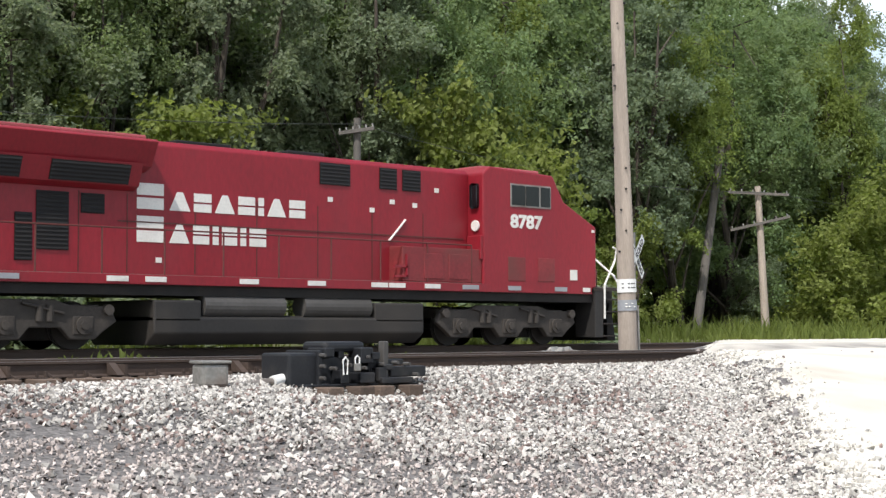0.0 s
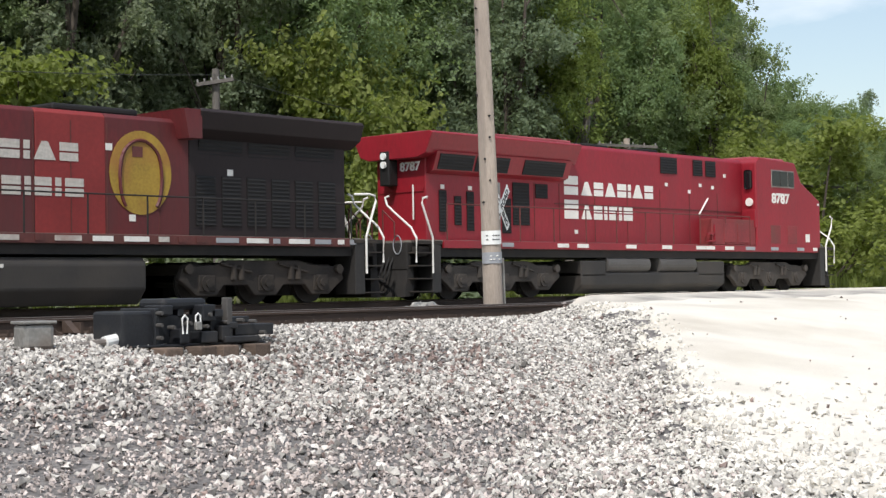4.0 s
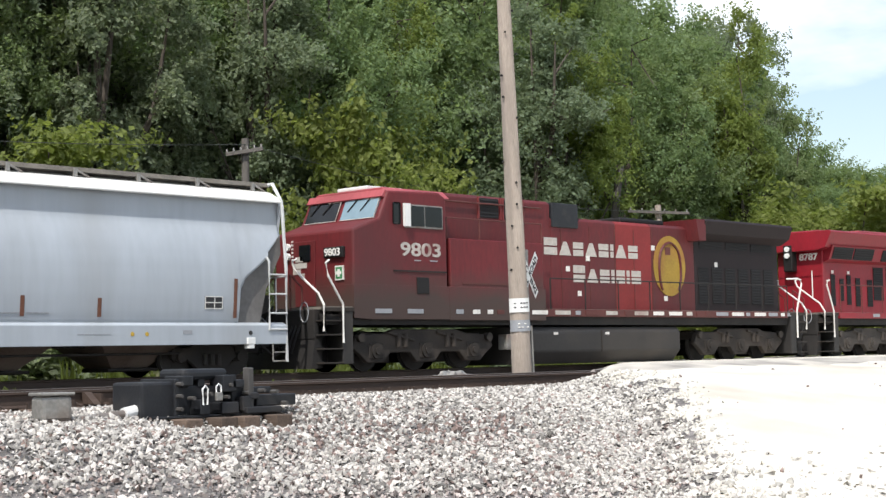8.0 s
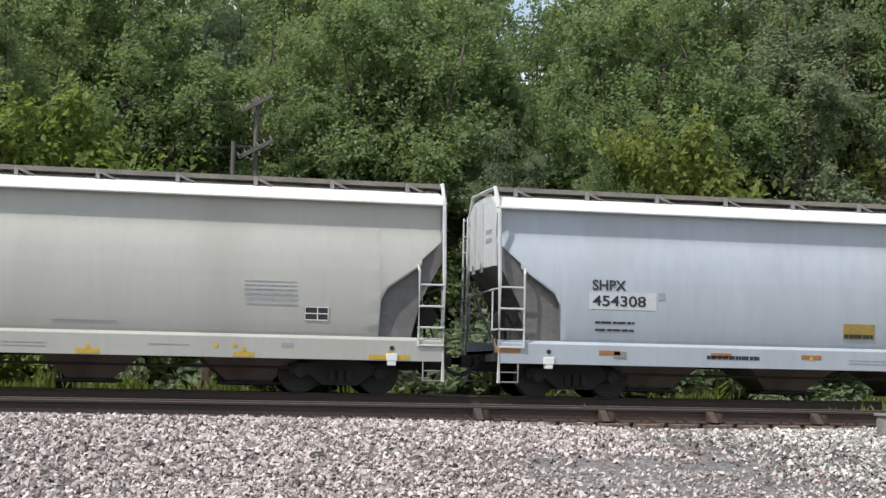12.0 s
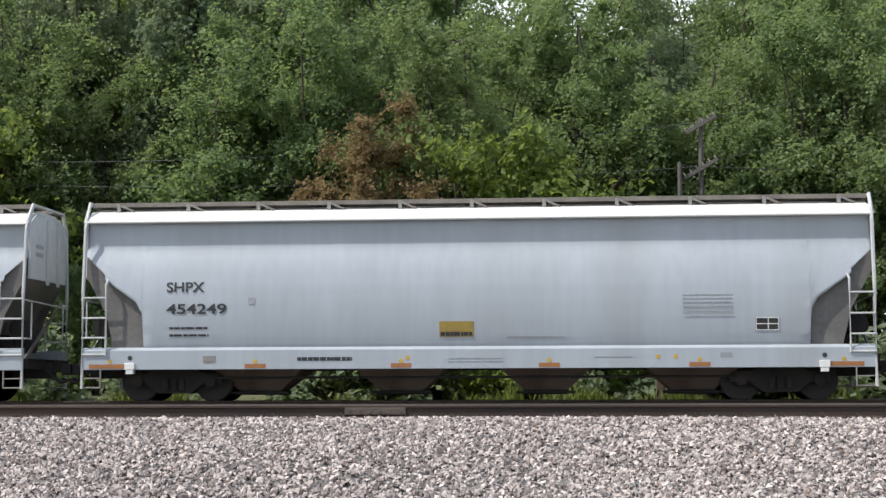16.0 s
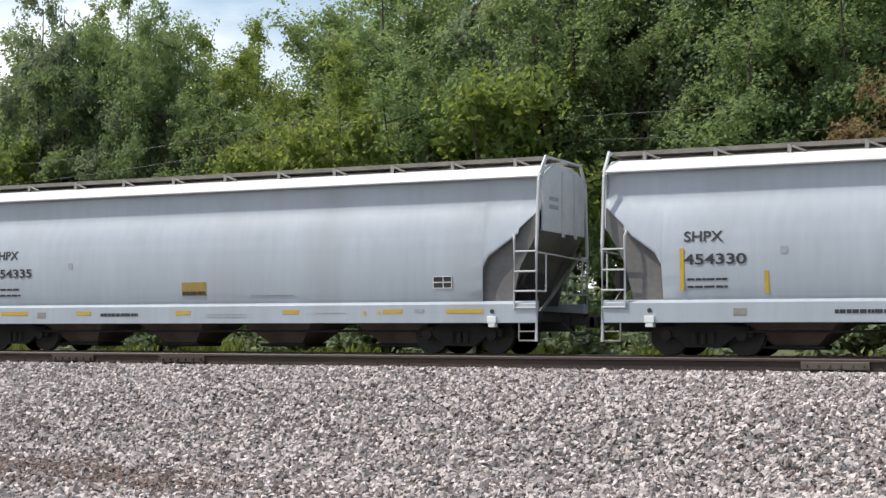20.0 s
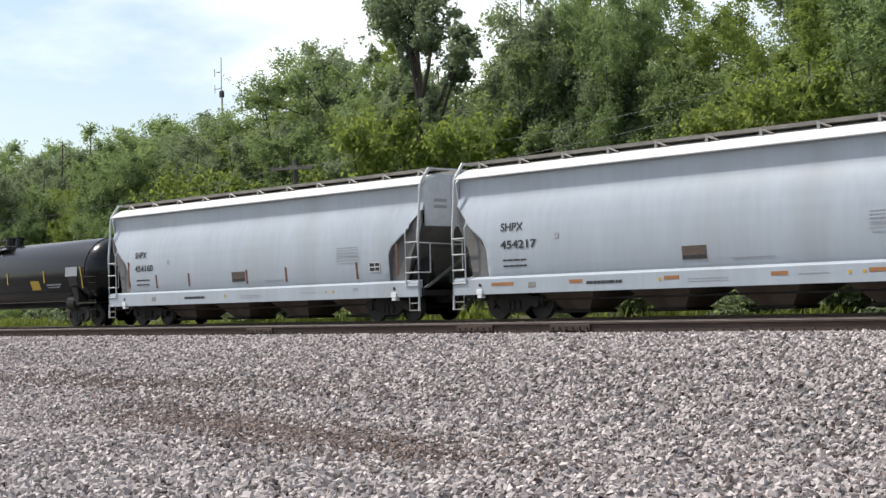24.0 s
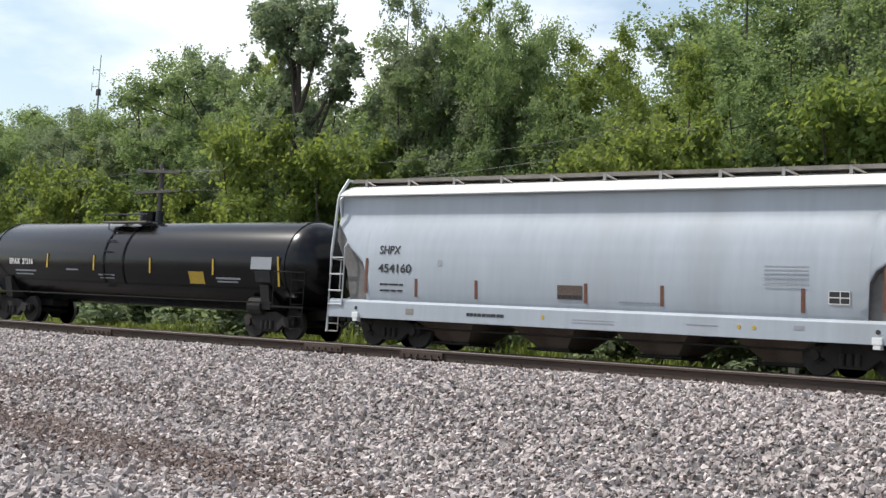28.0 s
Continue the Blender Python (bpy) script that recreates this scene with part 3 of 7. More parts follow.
def engine_truck(car, x, mat):
    """A three-axle locomotive truck: cast side frames, axle boxes, springs."""
    bm = bmesh.new()
    for s in (-1, 1):
        y0, y1 = s * 1.12, s * 1.30
        out = [(-2.75, 0.62), (-2.6, 0.95), (-1.6, 0.98), (-1.2, 1.1), (1.2, 1.1), (1.6, 0.98), (2.6, 0.95), (2.75, 0.62), (2.45, 0.42), (2.2, 0.22), (1.6, 0.22), (1.35, 0.48), (0.6, 0.48), (0.36, 0.22), (-0.36, 0.22), (-0.6, 0.48), (-1.35, 0.48), (-1.6, 0.22), (-2.2, 0.22), (-2.45, 0.42)]
        prism(bm, out, "y", y0, y1, 0.03)
        for k in (-1.9, 0.0, 1.9):
            disc(bm, (k, 0.53), 0.20, s * 1.25, s * 1.38, 16)
            disc(bm, (k, 0.53), 0.10, s * 1.36, s * 1.42, 10)
            box(bm, k - 0.26, k + 0.26, s * 1.2, s * 1.33, 0.32, 0.74, 0.03)
        for k in (-0.95, 0.95):
            rod(bm, (k - 0.12, s * 1.30, 0.62), (k - 0.12, s * 1.30, 0.98), 0.09, 10)
            rod(bm, (k + 0.14, s * 1.30, 0.62), (k + 0.14, s * 1.30, 0.98), 0.09, 10)
            rod(bm, (k - 0.55, s * 1.34, 1.02), (k + 0.45, s * 1.34, 0.80), 0.035, 6)
        for k in (-2.5, 2.5):
            disc(bm, (k, 0.88), 0.12, s * 1.25, s * 1.42, 12)
    box(bm, -2.4, 2.4, -1.1, 1.1, 0.75, 1.0)
    t = part("truck", bm, mat, car)
    t.matrix_basis = pose(x, 0, 0)
    # motor boxes, added dark so that no bright ground shows between the wheels
    motor = None
    for k in (-1.25, 0.65, 1.3):
        if motor is None:
            motor = part("traction_motor", box(bmesh.new(), -0.5, 0.5, -0.66, 0.66, 0.2, 0.95, 0.05), UNDER, t)
            motor.matrix_basis = pose(k, 0, 0)
        else:
            share("traction_motor", motor, pose(k, 0, 0), t)
    return t, [wheelset(t, k, 0.53, 0.53) for k in (-1.9, 0.0, 1.9)]


CAR_SIDE = [(1.50, 1.22), (1.56, 1.5), (1.595, 1.9), (1.60, 2.3), (1.575, 2.7), (1.515, 3.05), (1.45, 3.28), (1.375, 3.48), (1.305, 3.65), (1.30, 3.72), (1.30, 4.31)]
HALF = 9.2


def cut_low(d):
    """Lower edge of the side sheet, d metres in from the end."""
    if d >= 1.46:
        return 1.22
    pts = [(0.0, 3.45), (0.08, 3.38), (0.5, 3.0), (0.51, 2.88), (1.28, 2.34), (1.42, 2.08), (1.46, 1.5)]
    for (a, za), (b, zb) in zip(pts, pts[1:]):
        if d <= b:
            return za + (zb - za) * (d - a) / (b - a)
    return 1.6


def hopper_body(half_length):
    """The teardrop body of a covered hopper: side sheets with cut-away corners, slope sheets and end walls."""
    bm = bmesh.new()
    ends = [half_length - d for d in (0, 0.08, 0.3, 0.5, 0.51, 0.9, 1.28, 1.42, 1.46)]
    xs = [-x for x in ends] + [-7.5 + k * 1.5 for k in range(11)] + ends[::-1]
    rings = []
    for x in xs:
        d = half_length - abs(x)
        low = cut_low(d)
        half = []
        for j in range(26):
            z = low + (4.31 - low) * j / 25
            y = float(np.interp(z, [p[1] for p in CAR_SIDE], [p[0] for p in CAR_SIDE]))
            half.append((y, z))
        ring = [bm.verts.new((x, -y, z)) for y, z in half] + [bm.verts.new((x, y, z)) for y, z in reversed(half)]
        rings.append(ring)
    n = len(rings[0])
    for r, s in zip(rings, rings[1:]):
        for i in range(n):
            f = bm.faces.new((r[i], s[i], s[(i + 1) % n], r[(i + 1) % n]))
            f.smooth = i != n - 1 and i != 25
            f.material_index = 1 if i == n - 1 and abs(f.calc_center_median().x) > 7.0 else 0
    for r in (rings[0], rings[-1]):
        bm.faces.new(r)
    bmesh.ops.recalc_face_normals(bm, faces=bm.faces)
    return bm


MARK_X = [0.0]      # how far the body centre lies from the origin of the lettering


def hopper(name, centre, number, paint, marks, label):
    MARK_X[0], long = marks.get("shift", 0.0), marks.get("long", 0.0)
    tip = HALF + long
    car = empty(name, pose(centre + MARK_X[0], FAR_Y, FAR_Z), label, "hopper car", "hopper cars of the train")
    body = part("body", hopper_body(HALF + long), [paint, SHADED_SHEET], car)
    # roof sheet with its eaves, round-topped
    prof = [(-1.46, 4.27), (-1.46, 4.31), (-1.32, 4.42), (-1.05, 4.55), (-0.6, 4.66), (0.6, 4.66), (1.05, 4.55), (1.32, 4.42), (1.46, 4.31), (1.46, 4.27)]
    part("roof", prism(bmesh.new(), prof, "x", -(HALF + long) + 0.02, (HALF + long) - 0.02), ROOF_PAINT, car, "roof sheet, its sunlit white put into the paint")
    for s in (-1, 1):
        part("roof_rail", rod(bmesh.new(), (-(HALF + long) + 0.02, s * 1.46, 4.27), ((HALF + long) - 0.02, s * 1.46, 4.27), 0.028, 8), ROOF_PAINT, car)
        sill = [(s * 1.50, 0.74), (s * 1.61, 0.74), (s * 1.61, 1.20), (s * 1.50, 1.27), (s * 1.44, 1.27), (s * 1.44, 0.80)]
        part("side_sill", prism(bmesh.new(), sill, "x", -(HALF + long), (HALF + long), 0.012), paint, car)
        for e in (-1, 1):
            # corner gusset behind the cut-away, ladders, posts
            g = [(0.03, 3.44), (0.5, 3.04), (0.53, 2.92), (1.3, 2.38), (1.45, 2.1), (1.49, 1.6), (1.44, 1.22), (0.72, 1.22), (0.5, 2.1), (0.02, 2.98)]
            part("gusset", prism(bmesh.new(), [(e * (tip - d), z) for d, z in g], "y", s * 1.37, s * 1.43), SHADED_SHEET, car)
            bm = bmesh.new()
            tube(bm, [(e * tip, s * 1.6, 0.3), (e * tip, s * 1.61, 2.6), (e * tip, s * 1.55, 3.3), (e * tip, s * 1.49, 4.15), (e * tip, s * 1.42, 4.36), (e * (tip + 0.02), s * 1.1, 4.78)], 0.044, 6)
            part("corner_post", bm, RAIL_WHITE, car)
            bm = tube(bmesh.new(), [(e * (tip - 0.57), s * 1.63, 1.08), (e * (tip - 0.57), s * 1.64, 2.76), (e * (tip - 0.6), s * 1.58, 2.88)], 0.032, 6)
            for z in (1.1, 1.5, 1.97, 2.45):
                rod(bm, (e * (tip - 0.57), s * 1.63, z), (e * tip, s * 1.63, z), 0.023, 6)
            part("side_ladder", bm, RAIL_WHITE, car)
            part("grab_iron", pipe(bmesh.new(), [(e * (tip + 0.02), s * 1.6, 2.43), (e * (tip + 0.05), s * 1.15, 2.4), (e * (tip + 0.05), s * 1.15, 1.5), (e * (tip + 0.02), s * 1.6, 1.5)], 0.022), RAIL_WHITE, car)
            bm = pipe(bmesh.new(), [(e * (8.75 + long), s * 1.6, 0.76), (e * (8.75 + long), s * 1.6, 0.32), (e * (9.2 + long), s * 1.6, 0.32), (e * (9.2 + long), s * 1.6, 0.76)], 0.02)
            rod(bm, (e * (8.75 + long), s * 1.6, 0.54), (e * (9.2 + long), s * 1.6, 0.54), 0.016, 6)
            part("step_stirrup", bm, GALV, car)
            part("jack_pad", box(box(bmesh.new(), e * (8.04 + long) - 0.12, e * (8.04 + long) + 0.12, s * 1.5, s * 1.66, 0.74, 0.90, 0.01), e * (8.04 + long) - 0.09, e * (8.04 + long) + 0.09, s * 1.48, s * 1.65, 0.64, 0.76, 0.01), ALU, car, "white jacking pad")
            part("jack_mark", disc(bmesh.new(), (e * (8.04 + long), 1.02), 0.055, s * 1.60, s * 1.625, 12), MARK_BLACK, car)
    for e in (-1, 1):
        # end wall with its rib, ladder on the far side, slope sheet, brace, platform, coupler
        wall = [(-1.31, 2.96), (-1.30, 3.6), (-1.42, 4.15), (-1.2, 4.4), (-0.8, 4.58), (0.8, 4.58), (1.2, 4.4), (1.42, 4.15), (1.30, 3.6), (1.31, 2.96)]
        part("end_wall", prism(bmesh.new(), wall, "x", e * (tip - 0.01), e * (tip + 0.05)), END_PAINT, car)
        for y in (-0.15, 0.62):
            part("end_rib", box(bmesh.new(), e * (tip + 0.05), e * (tip + 0.12), y - 0.045, y + 0.045, 2.86, 4.5, 0.01), RAIL_WHITE, car)
        part("end_stencil", box(box(bmesh.new(), e * (tip + 0.05), e * (tip + 0.055), -0.95, -0.4, 3.72, 3.82), e * (tip + 0.05), e * (tip + 0.055), -0.95, -0.4, 3.52, 3.62), MARK_DUST, car)
        part("end_head_rail", tube(bmesh.new(), [(e * (tip + 0.02), y, z) for y, z in ((-1.46, 4.26), (-1.1, 4.76), (1.1, 4.76), (1.46, 4.26))], 0.045, 6), RAIL_WHITE, car)
        if e < 0:
            bm = bmesh.new()
            for y in (1.2, 1.62):
                rod(bm, (e * (tip + 0.12), y, 0.95), (e * (tip + 0.12), y, 4.3), 0.026, 6)
            for k in range(9):
                rod(bm, (e * (tip + 0.12), 1.2, 1.1 + 0.39 * k), (e * (tip + 0.12), 1.62, 1.1 + 0.39 * k), 0.018, 6)
            part("end_ladder", bm, RAIL_WHITE, car)
        part("end_handrail", rod(bmesh.new(), (e * (tip + 0.06), -1.55, 2.42), (e * (tip + 0.06), 1.5, 2.36), 0.02, 6), RAIL_WHITE, car)
        part("slant_brace", prism(bmesh.new(), [(-1.4, 1.0), (-1.2, 1.0), (1.3, 2.45), (1.3, 2.56)], "x", e * (tip - 0.06), e * (tip - 0.03)), GALV, car, "pale slanting end brace")
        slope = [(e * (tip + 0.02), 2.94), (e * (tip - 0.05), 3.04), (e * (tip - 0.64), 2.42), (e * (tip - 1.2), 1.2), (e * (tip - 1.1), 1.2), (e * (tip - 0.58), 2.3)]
        part("slope_sheet", prism(bmesh.new(), slope, "y", -1.36, 1.36), SHADED_SHEET, car, "sloping end sheet, shade put into its paint")
        # added dark sheet, keeps the gap below the slope sheet dark
        part("bolster_web", box(bmesh.new(), e * (tip - 1.3), e * (tip - 1.24), -1.36, 1.36, 0.78, 1.9), UNDER, car)
        bm = box(bmesh.new(), e * (7.55 + long), e * (9.3 + long), -1.42, 1.42, 0.95, 1.02)
        box(bm, e * (9.17 + long), e * (9.3 + long), -1.5, 1.5, 0.78, 1.02)
        part("end_platform", bm, UNDER, car)
        bm = box(bmesh.new(), e * (8.45 + long), e * (9.45 + long), -0.18, 0.18, 0.55, 0.95)
        box(bm, e * (9.45 + long), e * (10 + long), -0.09, 0.09, 0.70, 0.86)
        box(bm, e * (9.95 + long), e * (10.2 + long), -0.16, 0.16, 0.64, 0.92, 0.03)
        pipe(bm, [(e * (9.35 + long), -0.4, 0.75), (e * (9.75 + long), -0.42, 0.45), (e * (10.1 + long), -0.3, 0.55)], 0.035)
        part("coupler", bm, UNDER, car)
        bm = disc(bmesh.new(), (e * (8.9 + long), 1.75), 0.26, -1.0, -0.9, 16)
        rod(bm, (e * (8.9 + long), -0.95, 1.0), (e * (8.9 + long), -0.95, 1.75), 0.03, 6)
        part("hand_brake" if e < 0 else "brake_gear", bm, UNDER, car)
        bm = box(bmesh.new(), e * (8.35 + long), e * (8.75 + long), -0.9, -0.5, 1.1, 1.6, 0.04)
        rod(bm, (e * (8.05 + long), -0.5, 1.3), (e * (8.05 + long), 0.6, 1.3), 0.2, 12)
        pipe(bm, [(e * (8.65 + long), -1.2, 1.9), (e * (8.45 + long), -1.2, 1.5), (e * (8.25 + long), -1.15, 1.25), (e * (7.95 + long), -1.1, 1.15)], 0.03)
        part("brake_valve", bm, UNDER if e > 0 else GALV, car)
    # running board over its posts
    for y in (-0.62, 0.62):
        part("running_board", box(bmesh.new(), -(HALF + long) - 0.05, (HALF + long) + 0.05, y - 0.32, y + 0.32, 4.70, 4.80), BOARD, car, "weathered grating walkway along the roof")
    post = None
    for k in range(11):
        x = -8.6 + k * 1.72
        if post is None:
            bm = box(bmesh.new(), -0.045, 0.045, -0.99, -0.93, 4.5, 4.77)
            box(bm, -0.03, 0.03, -0.95, 0.95, 4.66, 4.70)
            box(bm, -0.045, 0.045, 0.93, 0.99, 4.5, 4.77)
            rod(bm, (0.0, -0.97, 4.74), (0.38, -0.97, 4.58), 0.028, 5)
            post = part("board_post", bm, GALV, car)
            post.matrix_basis = pose(x, 0, 0)
        else:
            share("board_post", post, pose(x, 0, 0), car)
    # discharge outlets
    chute = None
    for x in (-5.17, -1.72, 1.72, 5.17):
        if chute is None:
            bm = bmesh.new()
            a = [(-1.3, -1.2, 0.95), (1.3, -1.2, 0.95), (1.3, 1.2, 0.95), (-1.3, 1.2, 0.95)]
            b = [(-0.48, -0.5, 0.22), (0.48, -0.5, 0.22), (0.48, 0.5, 0.22), (-0.48, 0.5, 0.22)]
            va, vb = [bm.verts.new(p) for p in a], [bm.verts.new(p) for p in b]
            for i in range(4):
                bm.faces.new((va[i], va[(i + 1) % 4], vb[(i + 1) % 4], vb[i]))
            bm.faces.new(vb)
            bm.faces.new(va[::-1])
            bmesh.ops.recalc_face_normals(bm, faces=bm.faces)
            chute = part("outlet", bm, OUTLET, car, "dusty discharge chute")
            gate = part("outlet_gate", rod(box(bmesh.new(), -0.55, 0.55, -0.62, 0.62, 0.14, 0.24, 0.02), (-0.7, -0.66, 0.19), (0.7, -0.66, 0.19), 0.035, 8), UNDER, car)
            chute.matrix_basis = gate.matrix_basis = pose(x, 0, 0)
        else:
            share("outlet", chute, pose(x, 0, 0), car, "dusty discharge chute")
            share("outlet_gate", gate, pose(x, 0, 0), car)
    part("centre_sill", box(bmesh.new(), -9.0, 9.0, -0.3, 0.3, 0.72, 1.0), UNDER, car)
    bm = rod(bmesh.new(), (-6.3, -1.1, 0.55), (6.3, -1.1, 0.55), 0.03, 6)
    part("brake_pipe", bm, UNDER, car)
    hopper_marks(car, number, marks, paint)
    wheels = []
    for x in (-7.15, 7.15):
        wheels += freight_truck(car, x)[1]
    return car, wheels


def side_y(z):
    return -float(np.interp(z, [p[1] for p in CAR_SIDE], [p[0] for p in CAR_SIDE])) - 0.006


def lean(z):
    """How far the side sheet leans at that height, in degrees."""
    return math.degrees(math.atan2(side_y(z + 0.08) - side_y(z - 0.08), 0.16))


def plate(car, name, mat, x, z, w, h, label="", sill=False):
    """A thin painted or stuck-on sheet on the car's near side, following its lean; or on the sill."""
    bm = box(bmesh.new(), -w / 2, w / 2, -0.003, 0.003, -h / 2, h / 2)
    ob = part(name, bm, mat, car, label)
    ob.matrix_basis = pose(x - MARK_X[0], -1.615 if sill else side_y(z), z, 0 if sill else -lean(z))
    return ob


def bars(car, name, mat, x, z, w, rows, pitch, h, sill=False, words=4, seed=1):
    """Lines of writing too small to read, as plain bars."""
    rnd = random.Random(seed)
    bm = bmesh.new()
    for r in range(rows):
        u = -w / 2
        while u < w / 2 - 0.03:
            k = min(rnd.uniform(0.5, 1.5) * w / words, w / 2 - u)
            box(bm, u, u + k * 0.86, -0.003, 0.003, -r * pitch - h / 2, -r * pitch + h / 2)
            u += k
    ob = tagged(part(name, bm, mat, car), kind="stuff")
    ob.matrix_basis = pose(x - MARK_X[0], -1.615 if sill else side_y(z), z, 0 if sill else -lean(z))
    return ob


def hopper_marks(car, number, marks, paint):
    owner, digits = number
    close = bool(marks.get("patch"))
    for text, z, w in ((owner, 2.46 if close else 2.58, marks.get("wide", 1.45) * 0.63), (digits, 2.1 if close else 2.06, marks.get("wide", 1.45) * (1.0 if len(digits) > 4 else 0.62))):
        letters("stencilled_mark", text, 0.24, MARK_BLACK, car, pose(marks.get("x", -7.03) - 0.1 - MARK_X[0], side_y(z) - 0.01, z, -math.degrees(math.atan2(side_y(z + 0.24) - side_y(z), 0.24))), w, 0.006, 0.001)
    bars(car, "weight_stencil", MARK_DUST if paint == BEIGE_PAINT else MARK_BLACK, marks.get("x", -7.03) + 0.45, 1.72, 0.95, 2, 0.17, 0.05, words=5, seed=int(digits[-2:]))
    bars(car, "maker_stencil", MARK_BLACK, -3.35, 0.98, 1.3, 1, 0.1, 0.085, True, 9, 3)
    bars(car, "fine_stencil", MARK_DUST, 1.6, 1.47, 1.35, 1, 0.1, 0.025, False, 10, 4)
    bars(car, "fine_stencil", MARK_DUST, 0.2, 0.98, 1.3, 2, 0.07, 0.02, True, 8, 5)
    bars(car, "fine_stencil", MARK_DUST, 3.4, 1.0, 0.9, 1, 0.07, 0.02, True, 6, 6)
    plate(car, "consolidated_panel", MARK_BLACK, marks.get("panel", 6.85), 1.74, 0.54, 0.30, "black stencil panel with white rules")
    bm = box(bmesh.new(), -0.26, 0.26, -0.004, 0.004, -0.012, 0.012)
    for u in (-0.255, 0.02, 0.255):
        box(bm, u - 0.01, u + 0.01, -0.0045, 0.0045, -0.14, 0.14)
    box(bm, -0.26, 0.26, -0.004, 0.004, -0.15, -0.13)
    box(bm, -0.26, 0.26, -0.004, 0.004, 0.13, 0.15)
    ob = part("panel_rules", bm, MARK_WHITE, car)
    ob.matrix_basis = pose(marks.get("panel", 6.85) - MARK_X[0], side_y(1.74) - 0.006, 1.74, -lean(1.74))
    plate(car, "routing_tag", GALV, -6.1, 0.98, 0.3, 0.16, "", True)
    plate(car, "routing_tag", MARK_DUST, 5.95, 1.04, 0.26, 0.09, "", True)
    plate(car, "lettered_tag", MARK_DUST, -5.1, 2.35, 0.16, 0.16)
    for x in (-1.4, 4.4, 4.8):
        part("sill_spot", disc(bmesh.new(), (x - MARK_X[0], 1.0), 0.05, -1.62, -1.605, 12), MARK_YELLOW, car, "yellow inspection dot")
    if marks.get("placard"):
        ob = plate(car, "hotline_sign", marks["placard"], marks.get("placard_x", -0.25), 1.66, 0.8, 0.36, "notice with unreadable writing")
        bars(car, "sign_writing", MARK_BLACK, marks.get("placard_x", -0.25), 1.55, 0.75, 1, 0.1, 0.09, words=6, seed=9).location.y -= 0.005
    if marks.get("notice"):
        bars(car, "notice_writing", MARK_DUST, 5.55, 2.42, 1.15, 6, 0.085, 0.026, words=9, seed=12)
    for x, w in marks.get("sill", ()):
        plate(car, "sill_reflector", marks.get("sill_mat", MARK_ORANGE), x, 0.82 if marks.get("low") else 1.03, w, 0.1, "", True)
        if marks.get("dots"):
            part("sill_spot", disc(bmesh.new(), (x - MARK_X[0], 0.93), 0.05, -1.62, -1.605, 12), MARK_YELLOW, car, "yellow inspection dot")
    for x, z, h in marks.get("upright", ()):
        plate(car, "reflector_strip", marks.get("upright_mat", MARK_ORANGE), x, z, 0.1, h)
    if marks.get("patch"):
        plate(car, "repainted_patch", END_PAINT, marks.get("x", -7.03) + 0.63, 2.22, 1.62, 0.4, "paler repainted square behind the number").location.y += 0.001


